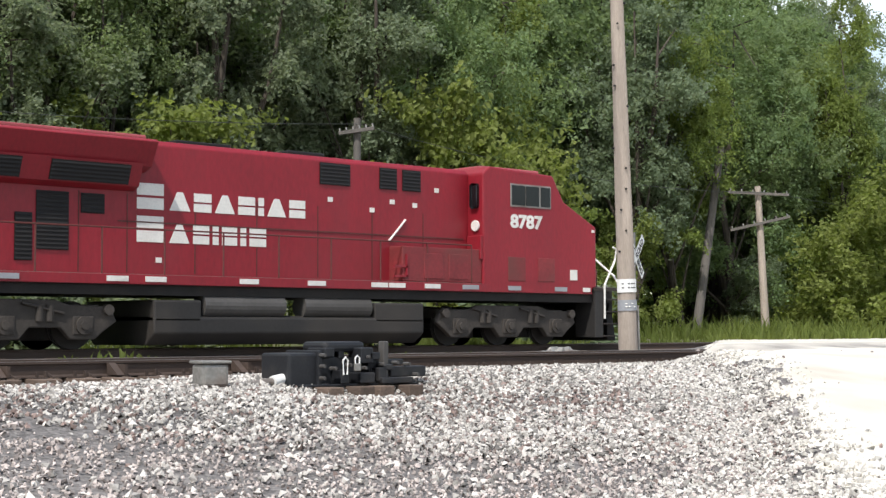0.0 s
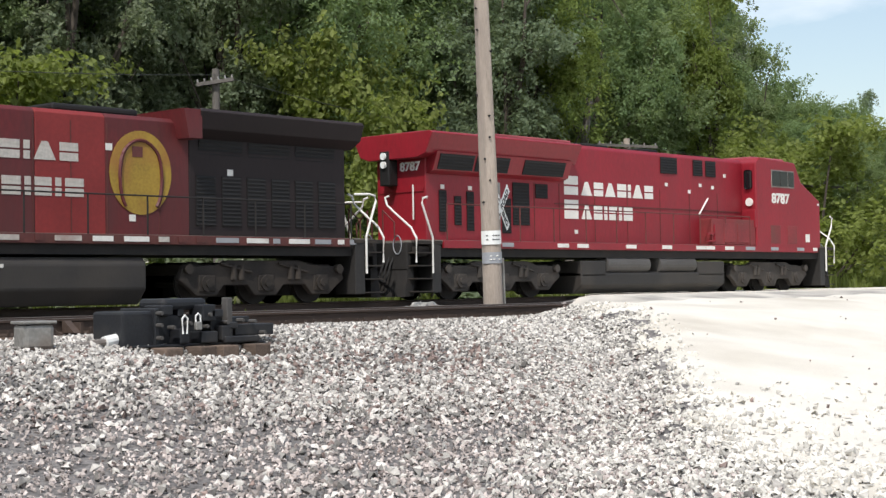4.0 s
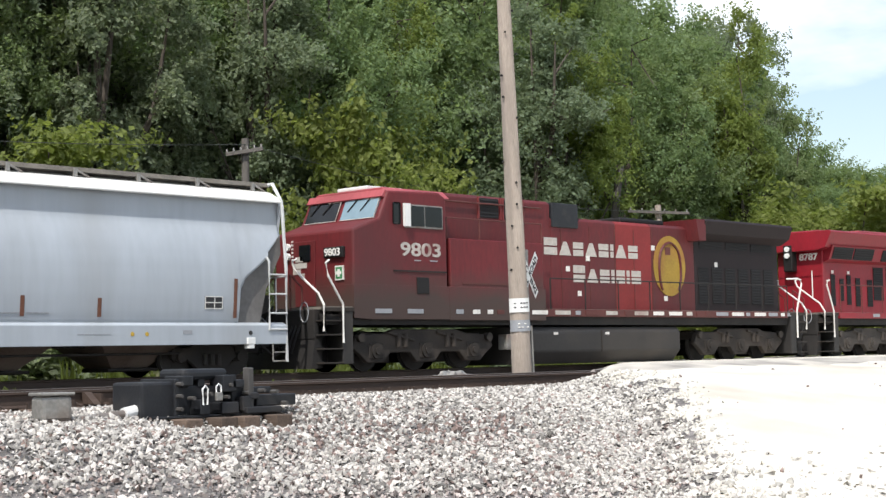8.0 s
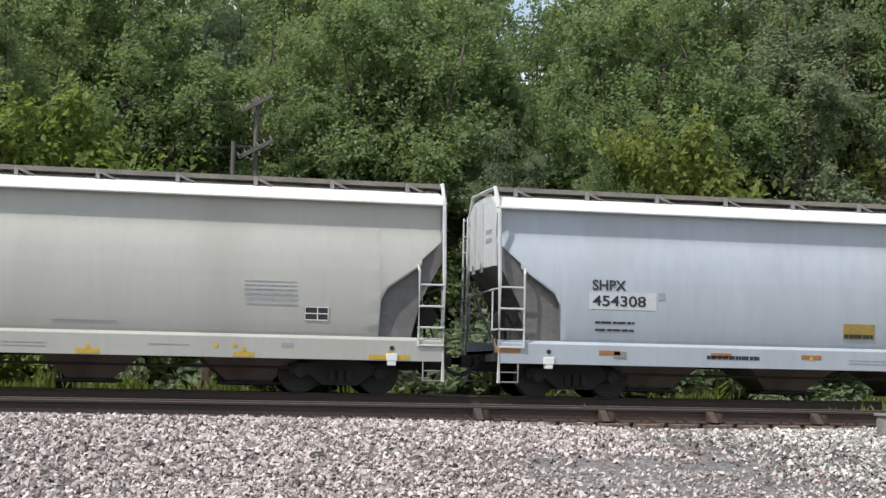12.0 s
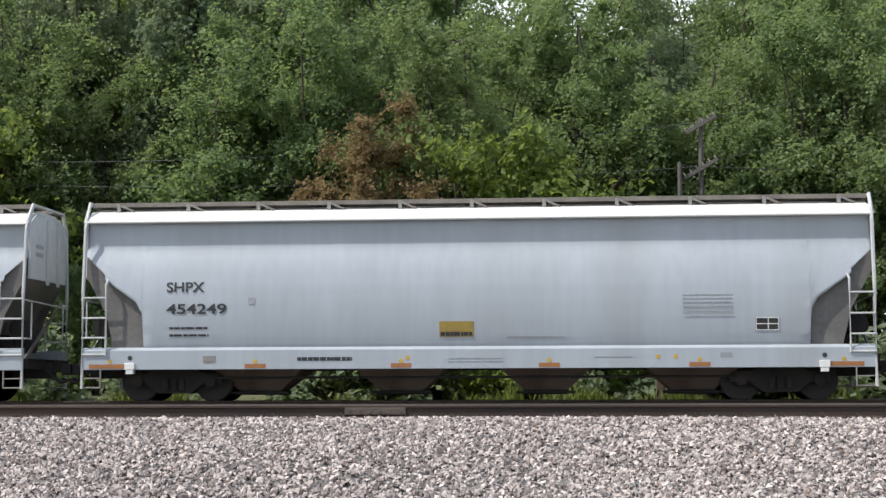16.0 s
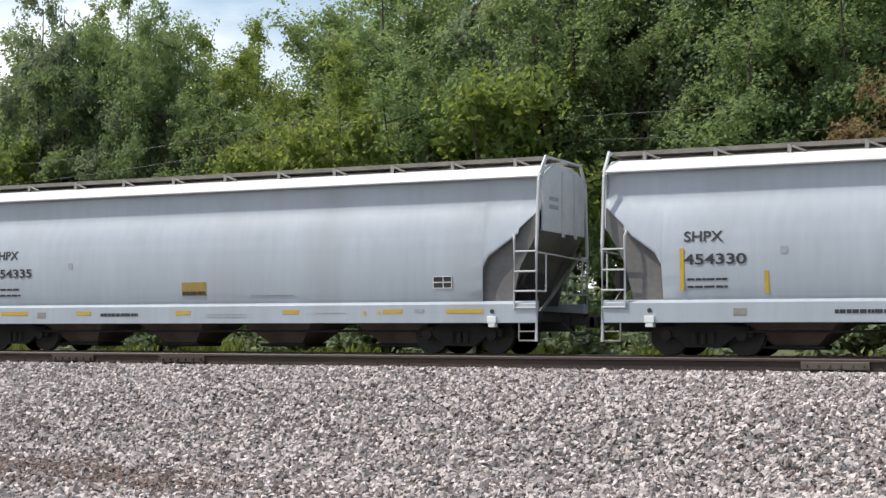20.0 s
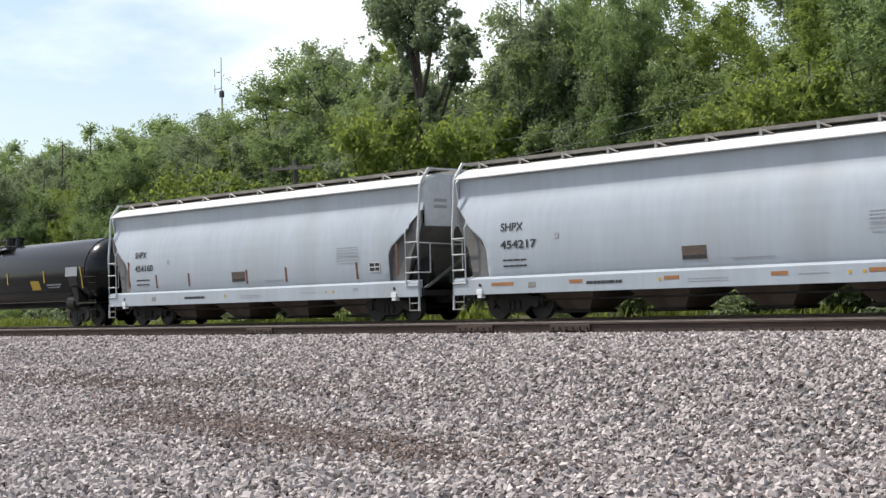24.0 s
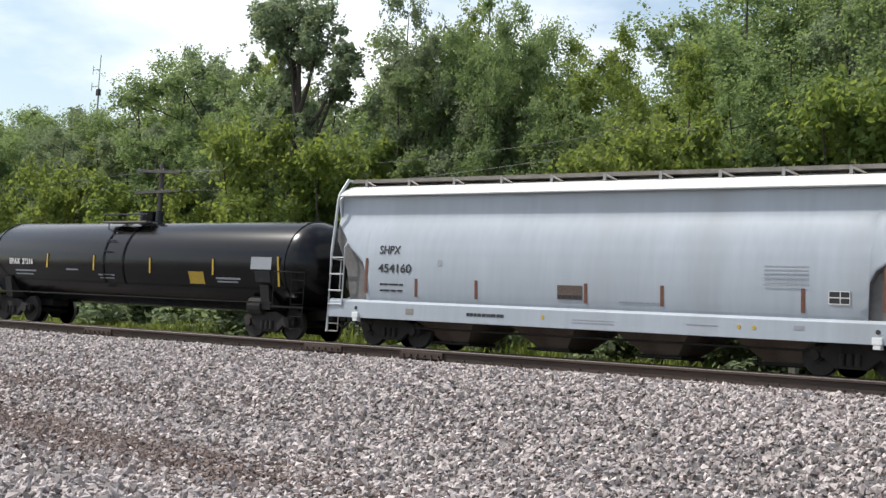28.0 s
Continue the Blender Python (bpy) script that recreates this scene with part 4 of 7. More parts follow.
WHEELS, CARS = [], []
HOPPERS = [
    (34.9, ("SHPX", "454129"), GREY_PAINT, dict(shift=-0.1, long=-0.1, x=-6.8, wide=1.25, panel=6.75, upright=[(-7.46, 1.85, 0.95), (-3.43, 1.6, 0.5), (-1.74, 1.62, 0.45), (1.6, 1.62, 0.45), (3.55, 1.6, 0.42), (7.4, 1.85, 0.95)], upright_mat=MARK_RUST), "light grey covered hopper car, brown reflector strips, on the rails"),
    (15.35, ("SHPX", "454308"), GREY_PAINT, dict(shift=0.15, long=-0.1, x=-6.67, wide=1.28, panel=6.8, placard=SIGN_DULL, placard_x=-0.17, sill=[(-6.35, 0.5), (-3.65, 0.5), (-1.4, 0.5), (0.85, 0.45), (2.9, 0.45), (5.0, 0.45), (6.7, 0.4), (8.75, 0.5), (-8.75, 0.6)], patch=True), "light grey covered hopper car with orange sill reflectors and repainted number"),
    (-4.3, ("SHQX", "4891"), BEIGE_PAINT, dict(shift=0.05, long=0.17, x=-7.38, wide=1.32, panel=6.57, notice=True, sill=[(-8.6, 0.7), (-5.0, 0.5), (-1.6, 0.5), (1.7, 0.5), (5.0, 0.45), (8.2, 0.9)], sill_mat=MARK_YELLOW, dots=True, low=True), "beige covered hopper car with yellow sill reflectors"),
    (-24.3, ("SHPX", "454249"), GREY_PAINT, dict(shift=0.08, long=0.05, x=-7.05, panel=6.9, placard=SIGN_DULL, notice=True, sill=[(-8.5, 1.0), (-5.0, 0.5), (-1.55, 0.48), (1.9, 0.48), (5.35, 0.48), (8.6, 0.9)], dots=True, low=True), "bluish grey covered hopper car with low orange sill reflectors"),
    (-44.4, ("SHPX", "454330"), GREY_PAINT, dict(shift=0.04, long=0.22, x=-7.3, panel=6.9, placard=SIGN_DULL, placard_x=-0.45, upright=[(-7.45, 1.95, 0.95), (-5.5, 1.65, 0.5), (-1.9, 1.62, 0.45), (1.75, 1.62, 0.45), (5.5, 1.65, 0.5), (7.85, 1.9, 0.95)], upright_mat=MARK_YELLOW), "light grey covered hopper car with yellow upright reflector strips"),
    (-64.55, ("SHPX", "454335"), GREY_PAINT, dict(shift=-0.35, long=0.25, x=-7.85, panel=6.58, placard=SIGN_DULL, placard_x=-0.88, sill=[(-7.1, 1.0), (-4.6, 0.5), (-1.2, 0.5), (2.2, 0.5), (5.2, 0.55), (7.2, 1.0)], sill_mat=MARK_YELLOW), "light grey covered hopper car with yellow sill reflectors"),
    (-84.95, ("SHPX", "454217"), GREY_PAINT, dict(shift=-0.2, x=-7.25, panel=6.28, placard=OUTLET, notice=True, sill=[(-7.3, 0.9), (-4.4, 0.5), (-1.0, 0.5), (2.4, 0.5), (5.2, 0.55), (8.2, 0.9)]), "light grey covered hopper car with faded reflectors and a dull notice"),
    (-104.95, ("SHPX", "454160"), GREY_PAINT, dict(shift=-0.17, x=-7.33, wide=1.28, panel=6.9, placard=OUTLET, placard_x=-0.6, notice=True, upright=[(-7.9, 1.95, 1.0), (-5.95, 1.65, 0.5), (-3.75, 1.65, 0.5), (-0.1, 1.65, 0.5), (2.2, 1.65, 0.5), (6.0, 1.65, 0.55), (8.0, 1.95, 1.0)], upright_mat=MARK_RUST), "light grey covered hopper car with dark upright reflector strips"),
]
for spec in HOPPERS:
    car, wheels = hopper("hopper_car", *spec)
    CARS.append((car, spec[0] + MARK_X[0]))
    WHEELS += wheels


def name_blocks(car, x, y, z, sizes, gap, mat):
    """The owner's painted name, as plain letter-sized shapes: 'a' a wedge, all else a slit block."""
    for kind, w, h in sizes:
        bm = bmesh.new()
        if kind == "a":
            prism(bm, [(0, 0), (w, 0), (w * 0.64, h), (w * 0.36, h)], "y", -0.004, 0.004)
        else:
            box(bm, 0, w, -0.004, 0.004, 0, h * 0.44)
            box(bm, 0, w, -0.004, 0.004, h * 0.54, h)
        ob = part("painted_block", bm, mat or MARK_WHITE, car)
        ob.matrix_basis = pose(x, y, z)
        x += w + gap


def railing(car, x0, x1, step, y, z0, z1, mat):
    k, n = 0, max(1, round((x1 - x0) / step))
    post = None
    for k in range(n + 1):
        x = x0 + (x1 - x0) * k / n
        if post is None:
            post = part("railing_post", rod(bmesh.new(), (0, y, z0), (0, y, z1), 0.022, 6), mat, car)
            post.matrix_basis = pose(x, 0, 0)
        else:
            share("railing_post", post, pose(x, 0, 0), car)
    part("handrail", rod(bmesh.new(), (x0, y, z1), (x1, y, z1), 0.02, 6), mat, car)


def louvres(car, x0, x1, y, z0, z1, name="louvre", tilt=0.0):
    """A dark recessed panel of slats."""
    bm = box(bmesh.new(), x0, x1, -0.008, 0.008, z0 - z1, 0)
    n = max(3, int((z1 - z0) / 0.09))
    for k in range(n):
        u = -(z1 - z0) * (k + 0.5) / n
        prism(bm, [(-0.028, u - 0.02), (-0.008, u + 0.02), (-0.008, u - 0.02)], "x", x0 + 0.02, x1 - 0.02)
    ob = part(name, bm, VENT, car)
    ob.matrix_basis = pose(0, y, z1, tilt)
    return ob


def end_steps(car, e, x, mat, rail, tall=False):
    """Step wells at both sides of an end platform, with white grab rails, coupler, hoses and cables."""
    xi = x - e * 0.68
    part("end_beam", box(bmesh.new(), x - e * 1.0, x - e * 0.05, -1.2, 1.2, 1.3, 1.62, 0.02), mat, car)
    for s in (-1, 1):
        part("step_well", box(bmesh.new(), xi, xi - e * 0.36, s * 0.8, s * 1.58, 0.2, 1.60, 0.02), FUEL, car, "dusty step well side")
        part("step_back", box(bmesh.new(), xi, x, s * 0.9, s * 0.96, 0.2, 1.6), VENT, car)
        for k in range(4):
            part("step", box(bmesh.new(), xi, x, s * (1.12 + 0.02 * k), s * 1.6, 0.22 + 0.36 * k, 0.26 + 0.36 * k, 0.006), TRUCK, car, "worn steel step")
        part("platform_edge", box(bmesh.new(), xi - e * 0.4, x, s * 1.52, s * 1.6, 1.56, 1.66, 0.006), TRUCK, car)
        bm = tube(bmesh.new(), [(x, s * 1.6, 1.05), (x, s * 1.62, 1.72), (x, s * 1.42, 2.02), (x, s * 0.85, 2.42), (x, s * 0.5, 2.68), (x, s * 0.42, 2.9), (x - e * 0.15, s * 0.42, 2.95)], 0.032, 7)
        part("grab_rail", bm, MARK_WHITE, car, "white grab rail slanting over the steps")
        top = [(xi + e * 0.5, s * 1.6, 2.45), (xi + e * 0.58, s * 1.6, 2.8), (xi + e * 0.45, s * 1.58, 2.87)]
        if tall:
            top = [(xi + e * 0.42, s * 1.6, 2.7), (xi + e * 0.38, s * 1.6, 2.84), (xi + e * 0.2, s * 1.58, 2.88), (xi - e * 0.1, s * 1.3, 2.88)]
        bm = tube(bmesh.new(), [(xi + e * 0.02, s * 1.62, 0.75), (xi + e * 0.02, s * 1.62, 1.74)] + top, 0.032, 7)
        part("grab_rail", bm, MARK_WHITE, car, "white grab rail beside the steps")
        bm = pipe(bmesh.new(), [(x - e * 0.02, s * 0.3, 1.62), (x - e * 0.02, s * 0.3, 2.55), (x - e * 0.02, s * 0.75, 2.2), (x - e * 0.02, s * 0.75, 1.62)], 0.022)
        part("end_railing", bm, rail, car)
        for k, y in enumerate((0.45, 0.6, 0.75)):
            bm = tube(bmesh.new(), [(x, s * y, 1.3), (x + e * 0.16, s * y * 0.97, 0.95), (x + e * 0.3, s * y * 0.9, 0.6 - 0.05 * k), (x + e * 0.42, s * y * 0.8, 0.55), (x + e * 0.48, s * y * 0.75, 0.68)], 0.03)
            part("air_hose", bm, VENT, car)
    bm = box(bmesh.new(), x - e * 0.1, x + e * 0.06, -1.3, 1.3, 0.85, 1.62, 0.03)
    box(bm, x + e * 0.05, x + e * 0.35, -0.15, 0.15, 0.72, 0.98, 0.02)
    box(bm, x + e * 0.3, x + e * 0.55, -0.2, 0.2, 0.68, 1.02, 0.04)
    part("coupler", bm, UNDER, car)
    bm = tube(bmesh.new(), [(x + e * 0.06, 0.3, 1.75), (x + e * 0.3, 0.27, 1.4), (x + e * 0.5, 0.24, 1.34), (x + e * 0.62, 0.2, 1.6)], 0.032)
    part("jumper_cable", bm, VENT, car)
    bm = tube(bmesh.new(), [(x + e * 0.08, -0.95 + 0.16 * math.cos(u), 1.55 + 0.26 * math.sin(u)) for u in np.linspace(0, 9.5, 18)], 0.018)
    part("coiled_cable", bm, MARK_DUST, car)
    part("plough", prism(bmesh.new(), [(x - e * 0.2, 0.12), (x + e * 0.18, 0.10), (x + e * 0.03, 0.9), (x - e * 0.2, 0.9)], "y", -1.3, 1.3), UNDER, car)


def underframe(car, x0, x1, tx, mat_truck, mat_sill, marks):
    part("frame", box(bmesh.new(), x0, x1, -1.45, 1.45, 1.22, 1.5), UNDER, car)
    for s in (-1, 1):
        part("walkway_sill", box(bmesh.new(), x0 + 0.95, x1 - 0.95, s * 1.48, s * 1.56, 1.46, 1.68, 0.008), mat_sill, car)
    part("walkway", box(bmesh.new(), x0, x1, -1.5, 1.5, 1.62, 1.69), BOARD, car)
    for x, w, m in marks:
        part("sill_reflector", box(bmesh.new(), x - w / 2, x + w / 2, -1.585, -1.558, 1.52, 1.64), m, car)
    wheels = []
    for x in tx:
        wheels += engine_truck(car, x, mat_truck)[1]
    return wheels


def locomotive_new():
    """The leading engine: bright red, wide radiator wings at its tail, cab at its far end."""
    c = 82.0
    car = empty("locomotive", pose(c, FAR_Y, FAR_Z), "bright red diesel locomotive with white lettering, leading the train", "locomotive")
    marks = [(x, 0.55, MARK_WHITE) for x in (-5.35, -4.35, -1.75, 0.3, 2.35, 2.95, 4.2)] + [(-8.0, 0.5, MARK_DUST), (5.6, 0.6, MARK_DUST), (7.3, 0.5, MARK_DUST), (9.2, 0.5, MARK_DUST), (10.3, 0.3, MARK_WHITE)]
    wheels = underframe(car, -11.75, 11.5, (-7.95, 7.35), TRUCK_DUST, RED, marks)
    part("hood", prism(bmesh.new(), [(-0.97, 1.69), (-0.97, 4.72), (-0.86, 4.84), (0.86, 4.84), (0.97, 4.72), (0.97, 1.69)], "x", -10.9, 6.1, 0.03), RED, car)
    part("roof_vent", box(bmesh.new(), -3.2, -1.6, -0.6, 0.6, 4.84, 4.95, 0.03), VENT, car)
    part("exhaust_stack", box(bmesh.new(), 0.2, 1.4, -0.5, 0.5, 4.84, 4.98, 0.04), VENT, car)
    wing = [(-1.3, 4.16), (-1.58, 4.72), (-1.5, 4.78), (1.5, 4.78), (1.58, 4.72), (1.3, 4.16), (0.98, 4.05), (-0.98, 4.05)]
    part("radiator_wing", prism(bmesh.new(), wing, "x", -11.25, -4.3, 0.02), RED, car, "overhanging red radiator housing")
    part("wing_top_sheet", box(bmesh.new(), -8.4, -4.4, -1.2, 1.2, 4.80, 4.90, 0.03), PINK_RED, car, "roof panel, its sunlit pink put into the paint")
    for x0, x1 in ((-10.7, -9.2), (-9.1, -7.6), (-6.9, -4.9)):
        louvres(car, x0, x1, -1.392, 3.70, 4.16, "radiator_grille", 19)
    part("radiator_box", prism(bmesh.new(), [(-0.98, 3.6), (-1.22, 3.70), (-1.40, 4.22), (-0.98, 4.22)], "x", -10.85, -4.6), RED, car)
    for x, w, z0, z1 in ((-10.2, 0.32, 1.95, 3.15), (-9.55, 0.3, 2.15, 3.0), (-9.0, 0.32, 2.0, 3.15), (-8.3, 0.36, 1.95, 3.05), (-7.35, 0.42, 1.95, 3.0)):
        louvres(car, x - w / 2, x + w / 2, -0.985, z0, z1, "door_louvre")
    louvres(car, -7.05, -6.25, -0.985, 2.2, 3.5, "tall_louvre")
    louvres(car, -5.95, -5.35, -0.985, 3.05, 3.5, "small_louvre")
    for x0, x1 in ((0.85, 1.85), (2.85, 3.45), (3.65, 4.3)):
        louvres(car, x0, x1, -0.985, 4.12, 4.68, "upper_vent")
    for x in (-6.0, -4.75, -2.9, -1.1, 0.8, 2.6, 4.4):
        part("door_seam", box(bmesh.new(), x - 0.012, x + 0.012, -0.982, -0.968, 1.75, 3.55), BROWN_RED, car)
    part("belt_rail", box(bmesh.new(), -5.0, 5.9, -0.99, -0.965, 2.9, 2.93), BROWN_RED, car)
    for x, z in ((1.2, 3.75), (2.6, 3.55), (3.3, 3.8), (4.1, 3.75), (4.9, 4.2), (-10.2, 3.25), (-9.0, 3.25), (-3.9, 2.05)):
        part("notice_plate", box(bmesh.new(), x - 0.08, x + 0.08, -0.985, -0.968, z - 0.06, z + 0.06), MARK_WHITE, car)
    name_blocks(car, -4.5, -0.98, 3.22, [("b", 0.72, 0.6)], 0.1, None)
    name_blocks(car, -3.62, -0.98, 3.22, [("a", 0.58, 0.44), ("n", 0.5, 0.44), ("a", 0.58, 0.44), ("d", 0.5, 0.44), ("i", 0.17, 0.44), ("a", 0.58, 0.44), ("n", 0.5, 0.44)], 0.1, None)
    name_blocks(car, -4.5, -0.98, 2.46, [("p", 0.72, 0.6)], 0.1, None)
    name_blocks(car, -3.62, -0.98, 2.46, [("a", 0.56, 0.44), ("b", 0.46, 0.44), ("i", 0.17, 0.44), ("p", 0.44, 0.44), ("i", 0.17, 0.44), ("b", 0.5, 0.44)], 0.1, None)
    bm = rod(bmesh.new(), (3.15, -1.0, 2.75), (3.75, -1.0, 3.35), 0.03, 6)
    part("slanted_bar", bm, MARK_WHITE, car, "white slanted pull bar")
    part("rear_number_board", box(bmesh.new(), -10.93, -10.90, -0.9, 0.9, 3.1, 3.2), RED, car)
    letters("road_number", "8787", 0.25, MARK_WHITE, car, pose(-10.935, 0.0, 3.72, 0, 0, -90), 0.8, 0.012)
    # tail: headlight, sand box, platform fittings
    bm = disc(disc(bmesh.new(), (0, 0.0), 0.1, -0.06, 0.06, 16), (0, -0.25), 0.1, -0.06, 0.06, 16)
    ob = part("headlight", bm, ALU, car, "twin headlight lenses")
    ob.matrix_basis = pose(-11.28, 0.31, 4.15, 0, 0, 90)
    part("headlight_box", box(bmesh.new(), -11.27, -10.9, 0.12, 0.5, 3.3, 4.3, 0.03), VENT, car)
    part("rear_grab", rod(bmesh.new(), (-10.98, -0.55, 2.3), (-10.98, -0.55, 3.3), 0.025, 6), MARK_WHITE, car)
    railing(car, -10.6, 5.7, 1.62, -1.5, 1.68, 2.72, BROWN_RED)
    railing(car, -10.6, 5.7, 1.62, 1.5, 1.68, 2.72, BROWN_RED)
    # cab and nose
    cab = [(6.1, 1.69), (6.1, 4.72), (6.35, 4.92), (8.9, 4.82), (9.35, 4.1), (10.75, 3.42), (10.75, 1.62), (6.1, 1.62)]
    part("cab", prism(bmesh.new(), cab, "y", -1.56, 1.56, 0.05), RED, car)
    part("cab_roof_cap", box(bmesh.new(), 6.4, 8.7, -1.2, 1.2, 4.86, 4.97, 0.04), PINK_RED, car)
    fr = box(bmesh.new(), 7.15, 8.8, -1.585, -1.55, 3.85, 4.5, 0.02)
    win = part("cab_window", fr, GALV, car, "aluminium-framed cab window")
    for x0, x1 in ((7.2, 7.72), (7.76, 8.28), (8.36, 8.74)):
        part("pane", box(bmesh.new(), x0, x1, -1.6, -1.58, 3.9, 4.45), GLASS, win)
    part("windscreen", prism(bmesh.new(), [(8.93, 4.70), (9.28, 4.2), (9.34, 4.24), (9.0, 4.74)], "y", -1.3, 1.3), GLASS, car)
    part("cab_rear_window", box(bmesh.new(), 6.05, 6.09, -1.4, -1.1, 3.75, 4.45, 0.08), GLASS, car)
    part("round_badge", rod(bmesh.new(), (6.04, -1.28, 3.28), (6.09, -1.28, 3.28), 0.15, 16), MARK_WHITE, car)
    letters("road_number", "8787", 0.36, MARK_WHITE, car, pose(7.15, -1.57, 3.28), 1.3, 0.02)
    part("cab_step_panel", box(bmesh.new(), 6.0, 6.1, -1.55, -1.0, 2.35, 3.0, 0.02), RED, car)
    for x, z, w, h in ((9.75, 2.0, 0.3, 0.3), (10.6, 3.3, 0.12, 0.08)):
        part("notice_plate", box(bmesh.new(), x - w / 2, x + w / 2, -1.575, -1.56, z - h / 2, z + h / 2), MARK_WHITE, car)
    for x in (4.3, 5.2, 7.4, 8.6):
        part("locker_door", box(bmesh.new(), x - 0.35, x + 0.35, -1.575 if x > 6 else -1.52, -1.5 if x > 6 else -1.4, 1.78, 2.45, 0.015), DUST_RED, car)
    part("battery_locker", box(bmesh.new(), 3.2, 6.1, -1.5, -0.95, 1.69, 2.62, 0.03), DUST_RED, car, "grimy red side locker")
    bm = box(bmesh.new(), 2.9, 3.35, -1.54, -1.45, 2.05, 2.11)
    box(bm, 2.9, 3.35, -1.54, -1.45, 1.8, 1.85)
    box(bm, 3.3, 3.36, -1.54, -1.45, 1.8, 2.4)
    part("red_bracket", bm, RED, car)
    # fuel tank with air reservoirs
    tank = prism(bmesh.new(), [(-1.5, 0.35), (-1.5, 0.72), (-1.3, 0.78), (1.3, 0.78), (1.5, 0.72), (1.5, 0.35), (1.15, 0.08), (-1.15, 0.08)], "x", -4.35, 3.95, 0.04)
    part("fuel_tank", tank, FUEL, car)
    for x0, x1 in ((-4.35, -3.05), (2.25, 3.95)):
        part("tank_end_block", box(bmesh.new(), x0, x1, -1.5, 1.5, 0.6, 1.12, 0.05), FUEL, car)
    for x0, x1 in ((-2.95, -0.6), (0.0, 2.15)):
        bm = rod(bmesh.new(), (x0, -1.25, 1.0), (x1, -1.25, 1.0), 0.28, 20)
        part("air_reservoir", bm, RESERVOIR, car, "grey cylindrical air reservoir")
    end_steps(car, -1, -12.0, UNDER, BROWN_RED, True)
    end_steps(car, 1, 11.7, UNDER, BROWN_RED)
    return car, c, wheels


def locomotive_old():
    """The second engine, running tail first: faded red with patches, sooty radiator end, full-width cab."""
    c = 56.7
    car = empty("locomotive", pose(c, FAR_Y, FAR_Z), "faded dark red diesel locomotive with patched paint and yellow emblem", "locomotive")
    rnd = random.Random(8)
    marks = []
    x = -6.6
    while x < 11.0:
        w = rnd.choice((0.22, 0.3, 0.55, 0.7))
        marks.append((x + w / 2, w, rnd.choice((MARK_AGED, MARK_WHITE, MARK_DUST, BROWN_RED))))
        x += w + rnd.uniform(0.12, 0.4)
    marks += [(-9.4, 0.6, MARK_DUST), (-8.2, 0.6, MARK_DUST)]
    wheels = underframe(car, -11.35, 11.75, (-7.55, 8.05), TRUCK, BROWN_RED, marks)
    hood = [(-0.97, 1.69), (-0.97, 4.44), (-0.86, 4.54), (0.86, 4.54), (0.97, 4.44), (0.97, 1.69)]
    part("hood", prism(bmesh.new(), hood, "x", -1.7, 1.56, 0.03), OLD_RED, car)
    tall = [(-0.97, 1.69), (-0.97, 4.88), (-0.86, 4.98), (0.86, 4.98), (0.97, 4.88), (0.97, 1.69)]
    part("blower_hood", prism(bmesh.new(), tall, "x", -6.9, -1.7, 0.03), OLD_RED, car)
    part("patched_hood", prism(bmesh.new(), hood, "x", 1.56, 3.45, 0.02), ORANGE_RED, car, "slightly brighter red repainted hood section")
    part("emblem_hood", prism(bmesh.new(), hood, "x", 3.45, 5.9, 0.02), OLD_RED, car)
    part("sooty_hood", prism(bmesh.new(), hood, "x", 5.9, 11.2, 0.03), SOOT_RED, car, "soot-blackened maroon hood")
    wing = [(-1.34, 4.3), (-1.5, 4.72), (-1.42, 4.80), (1.42, 4.80), (1.5, 4.72), (1.34, 4.3), (0.98, 4.1), (-0.98, 4.1)]
    part("radiator_wing", prism(bmesh.new(), wing, "x", 5.9, 11.45, 0.02), SOOT_RED, car, "soot-blackened radiator housing")
    part("wing_front", prism(bmesh.new(), [(5.55, 4.05), (5.95, 4.05), (5.95, 4.76), (5.4, 4.76)], "y", -1.45, 1.45), OLD_RED, car)
    for x0, x1 in ((6.2, 7.6), (7.8, 9.2), (9.4, 10.8)):
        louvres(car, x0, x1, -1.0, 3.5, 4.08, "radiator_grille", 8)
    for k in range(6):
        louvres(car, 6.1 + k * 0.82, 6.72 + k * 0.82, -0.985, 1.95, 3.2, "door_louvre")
    part("exhaust_silencer", box(bmesh.new(), 2.2, 4.6, -0.7, 0.7, 4.54, 4.72, 0.06), VENT, car)
    part("dark_intake", box(bmesh.new(), -1.65, -0.38, -1.02, 1.02, 4.2, 4.95, 0.03), MACHINE, car, "black intake box beside the hood top")
    # emblem: plain yellow oval with dark bars
    bm = bmesh.new()
    bmesh.ops.create_circle(bm, cap_ends=True, segments=40, radius=1.0, matrix=Matrix.LocRotScale((4.45, -0.99, 3.18), Euler((radians(90), 0, 0)), (0.9, 1.0, 1)))
    ext = bmesh.ops.extrude_face_region(bm, geom=bm.faces[:])
    bmesh.ops.translate(bm, verts=[v for v in ext["geom"] if isinstance(v, bmesh.types.BMVert)], vec=(0, 0.012, 0))
    bmesh.ops.recalc_face_normals(bm, faces=bm.faces)
    part("emblem", bm, EMBLEM, car, "plain yellow oval emblem")
    for s in (-1, 1):
        bm = bmesh.new()
        pts = [(4.45 + s * (0.36 + 0.25 * math.cos(u)), -0.998, 3.05 + 0.72 * math.sin(u)) for u in np.linspace(-1.2, 1.2, 9)]
        pipe(bm, pts, 0.05, 5)
        part("emblem_band", bm, OLD_RED, car)
    part("emblem_mark", box(bmesh.new(), 4.2, 4.5, -1.0, -0.99, 3.55, 3.8, 0.002), BROWN_RED, car)
    bm = bmesh.new()
